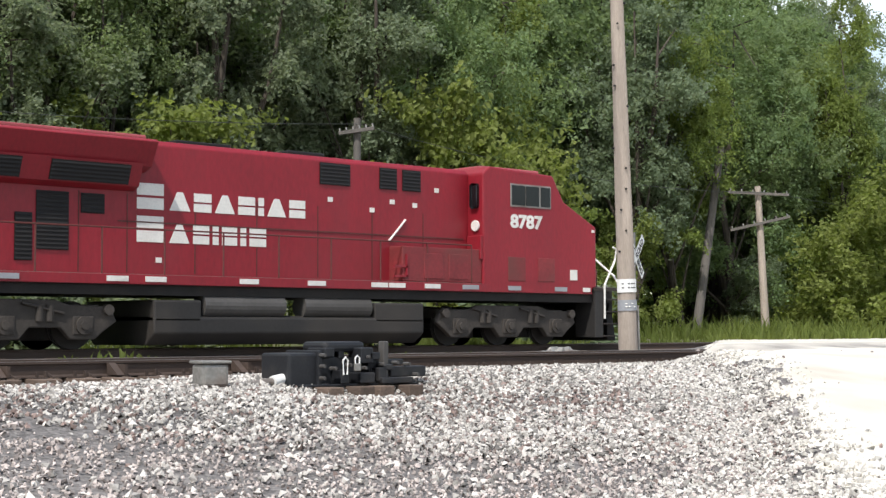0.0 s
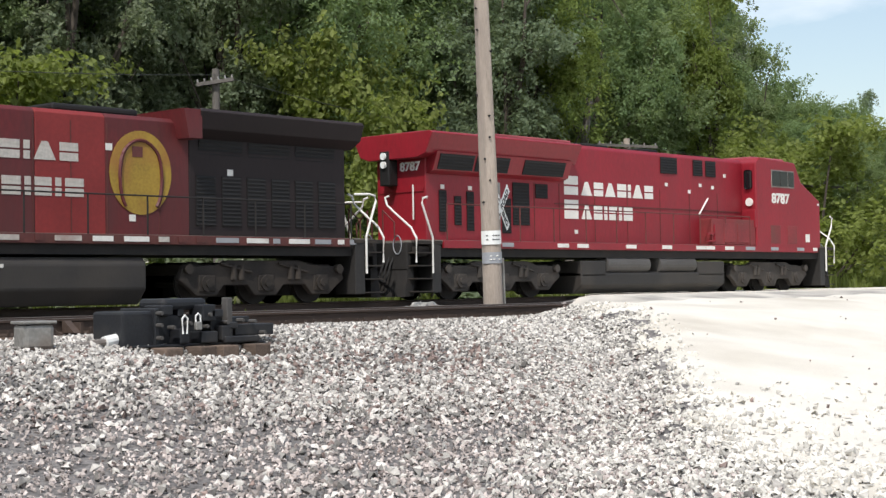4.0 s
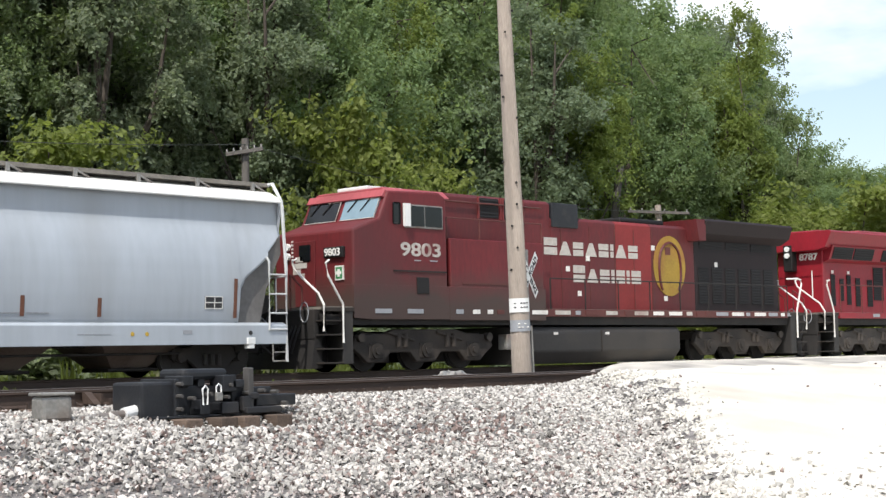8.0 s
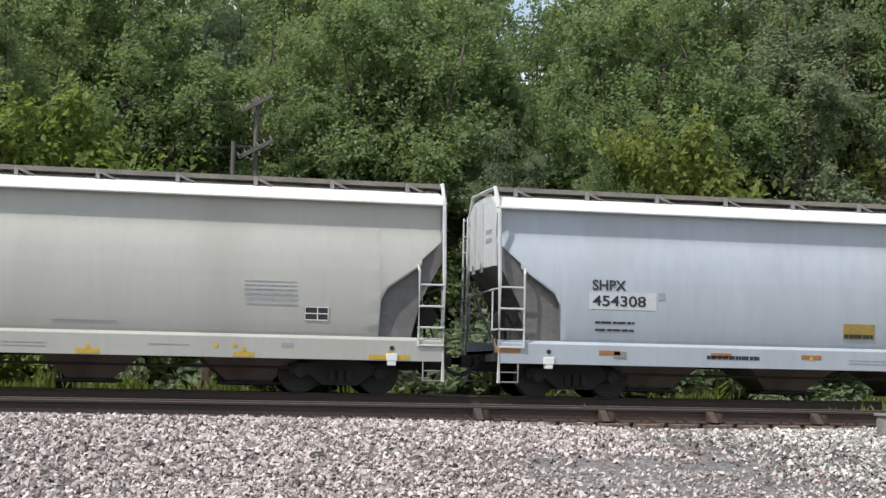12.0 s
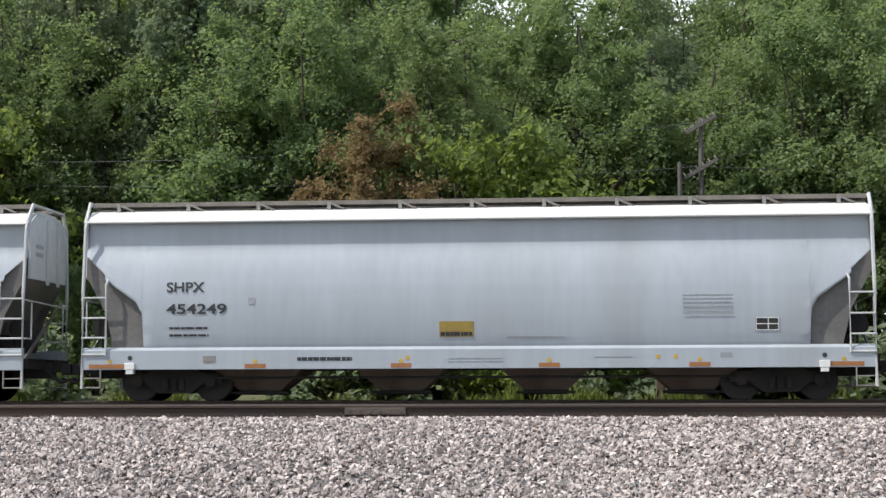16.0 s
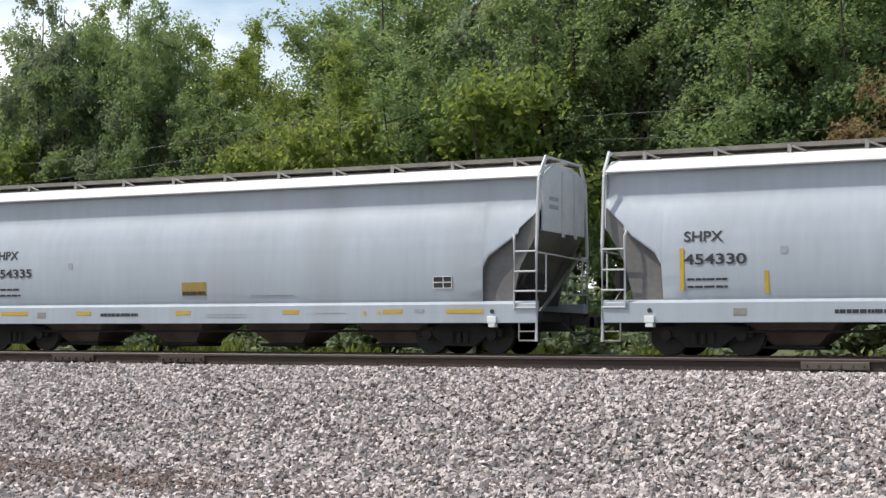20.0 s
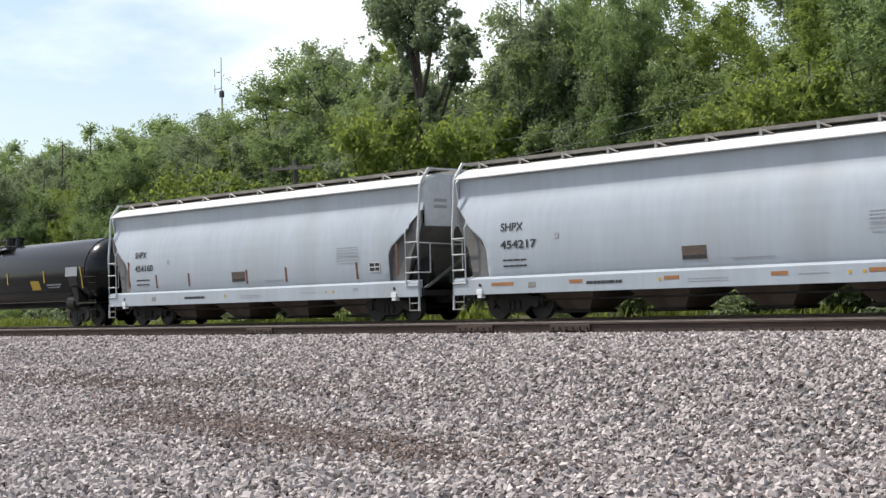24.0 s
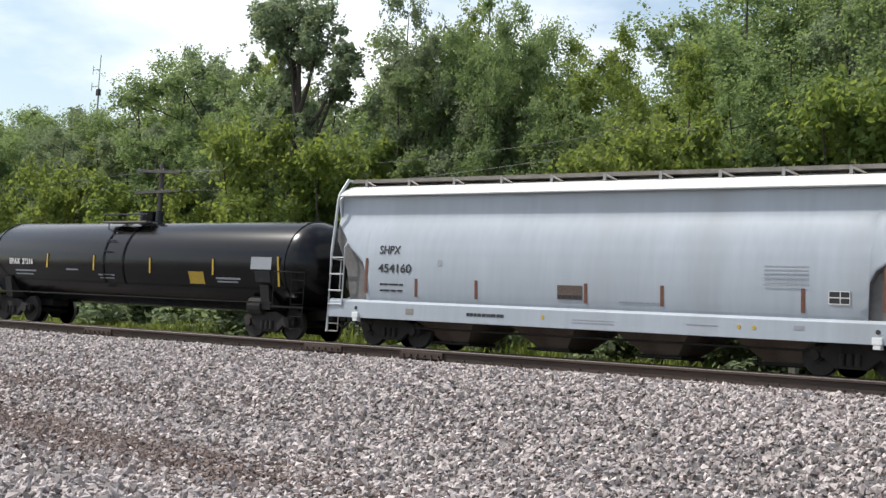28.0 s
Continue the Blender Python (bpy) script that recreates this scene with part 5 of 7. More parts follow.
    pipe(bm, [(4.45 + 0.62 * math.cos(u), -0.998, 3.2 + 0.75 * math.sin(u)) for u in np.linspace(0.3, 2.84, 11)], 0.045, 5)
    part("emblem_band", bm, OLD_RED, car)
    name_blocks(car, -2.02, -0.98, 3.36, [("b", 0.62, 0.52), ("a", 0.58, 0.42), ("n", 0.5, 0.42), ("a", 0.58, 0.42), ("d", 0.5, 0.42), ("i", 0.16, 0.42), ("a", 0.58, 0.42), ("n", 0.5, 0.42)], 0.1, MARK_AGED)
    name_blocks(car, -0.64, -0.98, 2.55, [("p", 0.58, 0.52), ("a", 0.56, 0.42), ("b", 0.48, 0.42), ("i", 0.16, 0.42), ("p", 0.44, 0.42), ("i", 0.16, 0.42), ("b", 0.5, 0.42)], 0.1, MARK_AGED)
    for x in (-1.2, 0.2, 1.5, 2.5, 3.5, 5.0):
        part("door_seam", box(bmesh.new(), x - 0.012, x + 0.012, -0.982, -0.968, 1.75, 4.3), BROWN_RED, car)
    for x, z in ((-0.9, 2.95), (-0.35, 2.2), (3.55, 3.75), (0.1, 3.3), (7.2, 3.3), (4.2, 2.1)):
        part("notice_plate", box(bmesh.new(), x - 0.09, x + 0.09, -0.985, -0.968, z - 0.08, z + 0.08), MARK_WHITE, car)
    # full-width equipment cabinet behind the cab with a railed top
    part("equipment_cabinet", box(bmesh.new(), -6.75, -2.75, -1.54, -0.9, 1.69, 3.62, 0.03), SPLASHED, car)
    part("cabinet_base", box(bmesh.new(), -6.85, -2.7, -1.572, -0.9, 1.34, 2.27, 0.012), SPLASHED, car, "grime-covered lower sheet")
    part("cabinet_door_edge", box(bmesh.new(), -6.3, -2.9, -1.555, -1.53, 2.35, 2.39), BROWN_RED, car)
    railing(car, -6.8, -2.7, 1.35, -1.45, 3.62, 4.2, BROWN_RED)
    part("top_handrail", rod(bmesh.new(), (-6.6, -1.05, 4.73), (-2.2, -1.05, 4.73), 0.025, 6), BROWN_RED, car)
    for x0, x1 in ((-4.9, -4.07), (-3.84, -3.05)):
        louvres(car, x0, x1, -0.985, 4.33, 4.9, "upper_vent")
        for x in (x0 - 0.08, x1 + 0.05):
            part("vent_frame", box(bmesh.new(), x, x + 0.05, -1.03, -0.97, 4.3, 4.93), DUST_RED, car)
    railing(car, -2.4, 10.9, 1.66, -1.5, 1.68, 2.6, UNDER)
    railing(car, -2.4, 10.9, 1.66, 1.5, 1.68, 2.6, UNDER)
    # cab and nose
    cab = [(-6.9, 1.62), (-6.9, 4.72), (-7.2, 4.86), (-9.15, 4.80), (-9.5, 4.05), (-10.45, 3.72), (-10.45, 1.62)]
    part("cab", prism(bmesh.new(), cab, "y", -1.56, 1.56, 0.06), SPLASHED, car)
    part("cab_roof_cap", prism(bmesh.new(), [(-1.57, 4.70), (-1.3, 4.92), (1.3, 4.92), (1.57, 4.70)], "x", -9.1, -6.75, 0.03), PINK_RED, car)
    part("roof_cooler", box(bmesh.new(), -9.0, -7.6, -0.6, 0.6, 4.92, 5.03, 0.03), ROOF_PAINT, car, "pale rooftop air conditioner")
    lower = [(-6.85, 1.36), (-6.85, 2.27), (-10.46, 2.27), (-10.46, 1.4), (-9.9, 1.36)]
    part("grimy_skirt", prism(bmesh.new(), lower, "y", -1.566, 1.566, 0.004), SPLASHED, car, "dust-covered lower cab sheet")
    win = part("cab_window", box(bmesh.new(), -8.57, -7.08, -1.60, -1.55, 3.83, 4.47, 0.02), GALV, car, "aluminium-framed cab window")
    for x0, x1 in ((-8.32, -7.82), (-7.78, -7.13)):
        part("pane", box(bmesh.new(), x0, x1, -1.61, -1.598, 3.88, 4.43), GLASS, win)
    part("wind_deflector", box(bmesh.new(), -8.62, -8.42, -1.68, -1.58, 3.86, 4.48), ALU, win)
    part("small_window", box(bmesh.new(), -9.0, -8.72, -1.575, -1.55, 3.9, 4.5, 0.05), GLASS, car)
    for y0, y1, glass in ((-1.38, -0.05, SKYGLASS), (0.12, 1.38, GLASS)):
        sc = part("windscreen", prism(bmesh.new(), [(-9.24, 4.60), (-9.49, 4.06), (-9.53, 4.07), (-9.28, 4.62)], "y", y0, y1), glass, car, "windscreen under a red brow")
        part("gasket", tube(bmesh.new(), [(-9.30, y0 + 0.5, 4.61), (-9.29, y0, 4.61), (-9.53, y0, 4.07), (-9.53, y1, 4.07)], 0.016), MARK_AGED, sc)
        for y in (y0 + 0.45, y0 + 0.95):
            part("wiper", rod(bmesh.new(), (-9.28, y - 0.15, 4.68), (-9.44, y + 0.15, 4.3), 0.018, 5), VENT, sc)
    part("brow", prism(bmesh.new(), [(-9.14, 4.82), (-9.22, 4.60), (-9.34, 4.64), (-9.22, 4.84)], "y", -1.5, 1.5, 0.02), PINK_RED, car)
    letters("road_number", "9803", 0.36, MARK_AGED, car, pose(-8.72, -1.57, 3.08), 1.55, 0.01)
    for x0, x1 in ((-8.2, -7.95), (-7.6, -7.3)):
        part("small_stencil", box(bmesh.new(), x0, x1, -1.575, -1.56, 2.94, 2.97), MARK_DUST, car)
    part("vent_panel", box(bmesh.new(), -8.13, -7.66, -1.595, -1.55, 2.05, 2.5, 0.02), VENT, car)
    part("cab_seam", box(bmesh.new(), -9.0, -6.95, -1.59, -1.555, 2.64, 2.68), UNDER, car)
    # nose face
    part("nose_door", box(bmesh.new(), -10.5, -10.44, -0.1, 0.7, 1.75, 3.5, 0.02), OLD_RED, car)
    part("nose_window", box(bmesh.new(), -10.52, -10.49, 0.05, 0.5, 2.95, 3.4, 0.03), GLASS, car)
    part("number_board", box(bmesh.new(), -10.55, -10.44, -1.25, -0.5, 3.0, 3.28, 0.02), VENT, car)
    letters("board_number", "9803", 0.2, MARK_WHITE, car, pose(-10.575, -0.57, 3.05, 0, 0, -90), 0.6, 0.006)
    part("first_aid_sign", box(bmesh.new(), -10.49, -10.45, -1.2, -0.88, 2.4, 2.78), MARK_WHITE, car)
    part("sign_field", box(bmesh.new(), -10.5, -10.47, -1.16, -0.92, 2.44, 2.74), SIGN_GREEN, car)
    part("sign_cross", box(box(bmesh.new(), -10.51, -10.48, -1.08, -1.0, 2.49, 2.69), -10.512, -10.48, -1.14, -0.94, 2.55, 2.63), MARK_WHITE, car)
    for z in (3.12, 3.38):
        part("nose_light", rod(bmesh.new(), (-10.54, 1.0, z), (-10.44, 1.0, z), 0.1, 14), ALU, car)
    for k in range(7):
        part("reflector_dot", box(bmesh.new(), -10.49, -10.45, 0.8, 0.84, 2.9 + 0.1 * k, 2.95 + 0.1 * k), MARK_WHITE, car)
    for z0, y0, w in ((2.62, 0.45, 0.3), (2.78, 0.2, 0.5), (2.95, 0.35, 0.3), (2.5, 0.3, 0.14)):
        part("white_patch", box(bmesh.new(), -10.52, -10.5, y0, y0 + w, z0, z0 + 0.14), MARK_AGED, car)
    part("ditch_light", rod(bmesh.new(), (-11.5, 0.9, 1.95), (-11.3, 0.9, 1.95), 0.13, 14), VENT, car)
    part("ditch_lens", rod(bmesh.new(), (-11.52, 0.9, 1.95), (-11.5, 0.9, 1.95), 0.1, 14), ALU, car)
    tank = prism(bmesh.new(), [(-1.5, 0.42), (-1.5, 1.0), (-1.38, 1.16), (1.38, 1.16), (1.5, 1.0), (1.5, 0.42), (1.2, 0.06), (-1.2, 0.06)], "x", -4.1, 4.2, 0.05)
    part("fuel_tank", tank, FUEL, car)
    part("tank_strap", box(bmesh.new(), 0.0, 0.05, -1.515, -1.49, 0.4, 1.05), TRUCK, car)
    for x in (-2.2, 0.3):
        part("notice_plate", box(bmesh.new(), x - 0.1, x + 0.1, -1.51, -1.5, 0.92, 1.0), MARK_WHITE, car)
    part("tank_gauge", box(bmesh.new(), -4.35, -4.05, -1.45, -1.1, 0.5, 0.95, 0.03), GALV, car)
    end_steps(car, -1, -11.56, UNDER, BROWN_RED)
    end_steps(car, 1, 12.0, UNDER, BROWN_RED, True)
    return car, c, wheels


def tank_car():
    c = -124.6
    car = empty("tank_car", pose(c, FAR_Y, FAR_Z), "black cylindrical tank car with yellow notices", "tank car")
    r, zc, h = 1.43, 2.22, 8.05
    bm = bmesh.new()
    rings = []
    for k in range(7):
        a = k / 6 * math.pi / 2
        rings.append((-h - 1.05 * math.cos(a), r * math.sin(a)))
    rings += [(-x, rr) for x, rr in reversed(rings)]
    loops = [[bm.verts.new((x, rr * math.cos(u), zc + rr * math.sin(u))) for u in np.linspace(0, 2 * math.pi, 41)[:-1]] for x, rr in rings if rr > 0.01]
    for p, q in zip(loops, loops[1:]):
        for i in range(40):
            bm.faces.new((p[i], p[(i + 1) % 40], q[(i + 1) % 40], q[i])).smooth = True
    bm.faces.new(loops[0])
    bm.faces.new(loops[-1])
    bmesh.ops.recalc_face_normals(bm, faces=bm.faces)
    part("shell", bm, TANK_BLACK, car)
    for x in (-h, h):
        bm = bmesh.new()
        pipe(bm, [(x, (r + 0.01) * math.cos(u), zc + (r + 0.01) * math.sin(u)) for u in np.linspace(0, 2 * math.pi, 33)], 0.015, 5)
        part("head_seam", bm, TANK_BLACK, car)
    for x in (-1.15, -0.05):
        bm = bmesh.new()
        pipe(bm, [(x, (r + 0.03) * math.cos(u), zc + (r + 0.03) * math.sin(u)) for u in np.linspace(-2.6, -6.8, 21)], 0.02, 5)
        part("ladder_rail", bm, TANK_BLACK, car)
    for k in range(8):
        u = math.pi + 0.9 - 0.28 * k
        part("rung", rod(bmesh.new(), (-1.15, (r + 0.05) * math.cos(u), zc + (r + 0.05) * math.sin(u)), (-0.7, (r + 0.05) * math.cos(u), zc + (r + 0.05) * math.sin(u)), 0.018, 5), TANK_BLACK, car)
    bm = rod(bmesh.new(), (-0.6, 0, zc + r - 0.1), (-0.6, 0, zc + r + 0.3), 0.4, 24)
    rod(bm, (-0.6, 0, zc + r + 0.3), (-0.6, 0, zc + r + 0.38), 0.46, 24)
    part("manway", bm, TANK_BLACK, car)
    part("valve_housing", rod(bmesh.new(), (0.15, -0.2, zc + r - 0.1), (0.15, -0.2, zc + r + 0.4), 0.13, 14), MACHINE, car)
    for y in (-0.85, 0.85):
        part("platform", box(bmesh.new(), -1.8, 0.6, y - 0.25, y + 0.25, zc + r - 0.08, zc + r - 0.03), BOARD, car)
        bm = bmesh.new()
        for x in (-1.8, 0.6):
            rod(bm, (x, y, zc + r - 0.3), (x, y, zc + r - 0.03), 0.02, 6)
        part("platform_bracket", bm, TANK_BLACK, car)
    bm = pipe(bmesh.new(), [(-1.8, -1.05, zc + r - 0.05), (-1.8, -1.05, zc + r + 0.2), (0.6, -1.05, zc + r + 0.2), (0.6, -1.05, zc + r - 0.05)], 0.02)
    part("platform_rail", bm, TANK_BLACK, car)
    for e in (-1, 1):
        bm = box(bmesh.new(), e * 5.6, e * 9.2, -0.35, 0.35, 0.62, 0.95)
        prism(bm, [(-1.2, 0.85), (1.2, 0.85), (1.35, 1.6), (-1.35, 1.6)], "x", e * 6.9, e * 7.3)
        part("stub_sill", bm, UNDER, car)
        bm = box(bmesh.new(), e * 7.6, e * 9.1, -1.5, 1.5, 0.92, 0.98)
        for s in (-1, 1):
            pipe(bm, [(e * 9.05, s * 1.48, 0.3), (e * 9.05, s * 1.48, 2.0), (e * 7.7, s * 1.48, 2.0), (e * 7.7, s * 1.48, 0.95)], 0.02)
            rod(bm, (e * 8.5, s * 1.48, 0.3), (e * 8.5, s * 1.48, 2.0), 0.018, 6)
            for k in range(5):
                rod(bm, (e * 8.5, s * 1.48, 0.32 + 0.36 * k), (e * 9.05, s * 1.48, 0.32 + 0.36 * k), 0.015, 6)
        part("end_platform", bm, TANK_BLACK, car)
        bm = box(bmesh.new(), e * 9.2, e * 9.7, -0.09, 0.09, 0.70, 0.86)
        box(bm, e * 9.6, e * 9.85, -0.16, 0.16, 0.64, 0.92, 0.03)
        part("coupler", bm, UNDER, car)
    part("side_handrail", rod(bmesh.new(), (-7.7, -1.5, 1.05), (7.7, -1.5, 1.05), 0.025, 6), TANK_BLACK, car)
    bm = rod(bmesh.new(), (6.3, -1.0, 0.95), (6.9, -1.0, 0.95), 0.3, 16)
    part("brake_cylinder", bm, UNDER, car)

    def on_shell(name, mat, x, z, w, hh, label=""):
        u = math.asin((z - zc) / r)
        ob = part(name, box(bmesh.new(), -w / 2, w / 2, -0.004, 0.004, -hh / 2, hh / 2), mat, car, label)
        ob.matrix_basis = pose(x, -(r + 0.008) * math.cos(u), z, -math.degrees(u))
        return ob
    on_shell("yellow_notice", MARK_YELLOW, 3.85, 1.75, 0.75, 0.4, "yellow notice with unreadable writing")
    for x, z, hh in ((-4.5, 2.2, 0.5), (-1.7, 2.15, 0.5), (1.45, 2.1, 0.5), (4.7, 2.1, 0.5), (7.8, 2.0, 0.9)):
        on_shell("reflector_strip", MARK_YELLOW, x, z, 0.08, hh)
    for x, z, w, hh in ((-5.9, 1.82, 1.3, 0.06), (-6.0, 1.7, 1.1, 0.05), (-1.0, 1.75, 0.9, 0.05), (-1.0, 1.65, 0.8, 0.04), (5.4, 1.75, 1.2, 0.06), (5.35, 1.65, 1.0, 0.05), (-3.0, 1.9, 0.7, 0.05)):
        on_shell("stencil_line", MARK_DUST, x, z, w, hh)
    on_shell("stencil_panel", MARK_DUST, 7.0, 2.25, 0.95, 0.38, "pale stencilled data panel")
    on_shell("stencil_panel", MACHINE, 7.05, 1.85, 0.7, 0.35)
    letters("stencilled_mark", "EBAX  23216", 0.2, MARK_WHITE, car, pose(-6.9, -r * math.cos(math.asin((2.1 - zc) / r)) - 0.012, 2.05, 6), 1.5, 0.01)
    wheels = []
    for x in (-7.1, 7.1):
        wheels += freight_truck(car, x)[1]
    return car, c, wheels


for build in (locomotive_new, locomotive_old, tank_car):
    car, centre, wheels = build()
    CARS.append((car, centre))
    WHEELS += wheels


# ---- poles, signs, switch machine ----
def utility_pole():
    p = empty("utility_pole", pose(26.29, 21.3, -0.6, 0, -2.2, 0), "weathered wooden utility pole with strapped notices", "utility pole")
    bm = bmesh.new()
    rings = []
    for k in range(23):
        z = k * 0.55
        r = 0.20 - 0.005 * k
        rings.append([bm.verts.new(((r + 0.006 * math.sin(3 * a + k)) * math.cos(a), (r + 0.006 * math.cos(5 * a)) * math.sin(a), z)) for a in np.linspace(0, 2 * math.pi, 19)[:-1]])
    for q, s in zip(rings, rings[1:]):
        for i in range(18):
            bm.faces.new((q[i], q[(i + 1) % 18], s[(i + 1) % 18], s[i])).smooth = True
    bm.faces.new(rings[-1])
    part("shaft", bm, POLE_WOOD, p)
    rnd = random.Random(3)
    for k in range(16):
        a, z = rnd.uniform(2.6, 5.2), 2.4 + 0.42 * k
        bm = rod(bmesh.new(), (0.17 * math.cos(a), 0.17 * math.sin(a), z), (0.205 * math.cos(a), 0.205 * math.sin(a), z), 0.022, 6)
        part("knot", bm, VENT, p)
    for z0, z1, m, label in ((1.57, 1.84, ALU, "white notice wrapped round the pole"), (1.20, 1.42, MARK_DUST, "bluish notice wrapped round the pole")):
        bm = bmesh.new()
        lo = [bm.verts.new((0.205 * math.cos(a), 0.205 * math.sin(a), z0)) for a in np.linspace(2.7, 5.3, 13)]
        hi = [bm.verts.new((0.203 * math.cos(a), 0.203 * math.sin(a), z1)) for a in np.linspace(2.7, 5.3, 13)]
        for i in range(12):
            bm.faces.new((lo[i], lo[i + 1], hi[i + 1], hi[i]))
        ob = part("notice", bm, m, p, label)
        for r in range(2):
            bm = bmesh.new()
            z = z0 + (z1 - z0) * (0.35 + 0.3 * r)
            for a in (3.4, 3.7, 4.0, 4.3, 4.6):
                if rnd.random() < 0.75:
                    rod(bm, (0.207 * math.cos(a), 0.207 * math.sin(a), z), (0.207 * math.cos(a + 0.2), 0.207 * math.sin(a + 0.2), z), 0.012, 4)
            if len(bm.verts):
                part("notice_writing", bm, MARK_BLACK if m == ALU else MARK_WHITE, ob)
            else:
                bm.free()
    part("conduit", rod(bmesh.new(), (0.21, -0.1, 0), (0.21, -0.1, 1.3), 0.03, 8), GALV, p)


def crossbuck():
    s = empty("crossing_sign", pose(27.37, 22.0, -0.48, 0, 0, 18.5), "white railroad crossbuck on a post behind the utility pole", "crossing sign")
    part("post", box(bmesh.new(), -0.05, 0.05, 0.02, 0.12, 0, 2.75, 0.008), GALV, s)
    for sgn, words, dy in ((1, "RAIL  ROAD", -0.012), (-1, "CROSSING", 0.0)):
        m = pose(0, dy, 2.25, 0, -sgn * 45, 0)
        b = part("blade", box(bmesh.new(), -0.58, 0.58, -0.005, 0.005, -0.1, 0.1, 0.003), ALU, s, "white sign blade with black letters")
        b.matrix_basis = m
        letters("sign_letters", words, 0.13, MARK_BLACK, b, pose(-0.51, -0.008, -0.065), 1.02, 0.006, 0.002)


def line_pole(x, y, z0, top, r, arms, label, turn=0.0, lean=0.0, wood=FAR_WOOD):
    p = empty("line_pole", pose(x, y, z0, 0, lean, turn), label, "utility pole", "line poles by the trees")
    part("shaft", rod(bmesh.new(), (0, 0, 0), (0, 0, top - z0), r, 12, r * 0.75), wood, p)
    for z, half, tilt in arms:
        a = part("crossarm", box(bmesh.new(), -half, half, -0.07, 0.05, -0.06, 0.06, 0.008), FAR_WOOD, p)
        a.matrix_basis = pose(0, -r - 0.05, z - z0, 0, tilt, 0)
        for k in np.linspace(-half * 0.92, half * 0.92, 6):
            part("insulator", rod(bmesh.new(), (k, 0, 0.06), (k, 0, 0.17), 0.035, 8, 0.025), GALV, a)
    return p


def wire(a, b, sag, name="overhead_wire"):
    bm = bmesh.new()
    pts = [Vector(a).lerp(Vector(b), k / 16) - Vector((0, 0, sag * 4 * (k / 16) * (1 - k / 16))) for k in range(17)]
    tube(bm, pts, 0.011)
    return tagged(part(name, bm, WIRE), "thin overhead wire sagging between poles", "wire", "overhead wires")


def antenna():
    a = empty("radio_mast", pose(-117.5, 85, 0.5, 0, 0.4, 0), "slim steel radio mast with two dipole brackets", "radio mast")
    part("mast", rod(bmesh.new(), (0, 0, 0), (0, 0, 21.4), 0.11, 8, 0.08), GALV, a)
    part("whip", rod(bmesh.new(), (-0.1, 0, 20.9), (-0.1, 0, 24.6), 0.05, 6, 0.04), GALV, a)
    for z in (21.6, 23.2):
        bm = pipe(bmesh.new(), [(-0.1, 0, z), (-1.2, 0, z)], 0.04)
        pipe(bm, [(-1.2, 0, z - 0.4), (-1.2, 0, z + 0.4)], 0.035)
        part("dipole", bm, GALV, a)
    part("clamp", box(bmesh.new(), -0.25, 0.15, -0.15, 0.15, 20.7, 21.3), MACHINE, a)


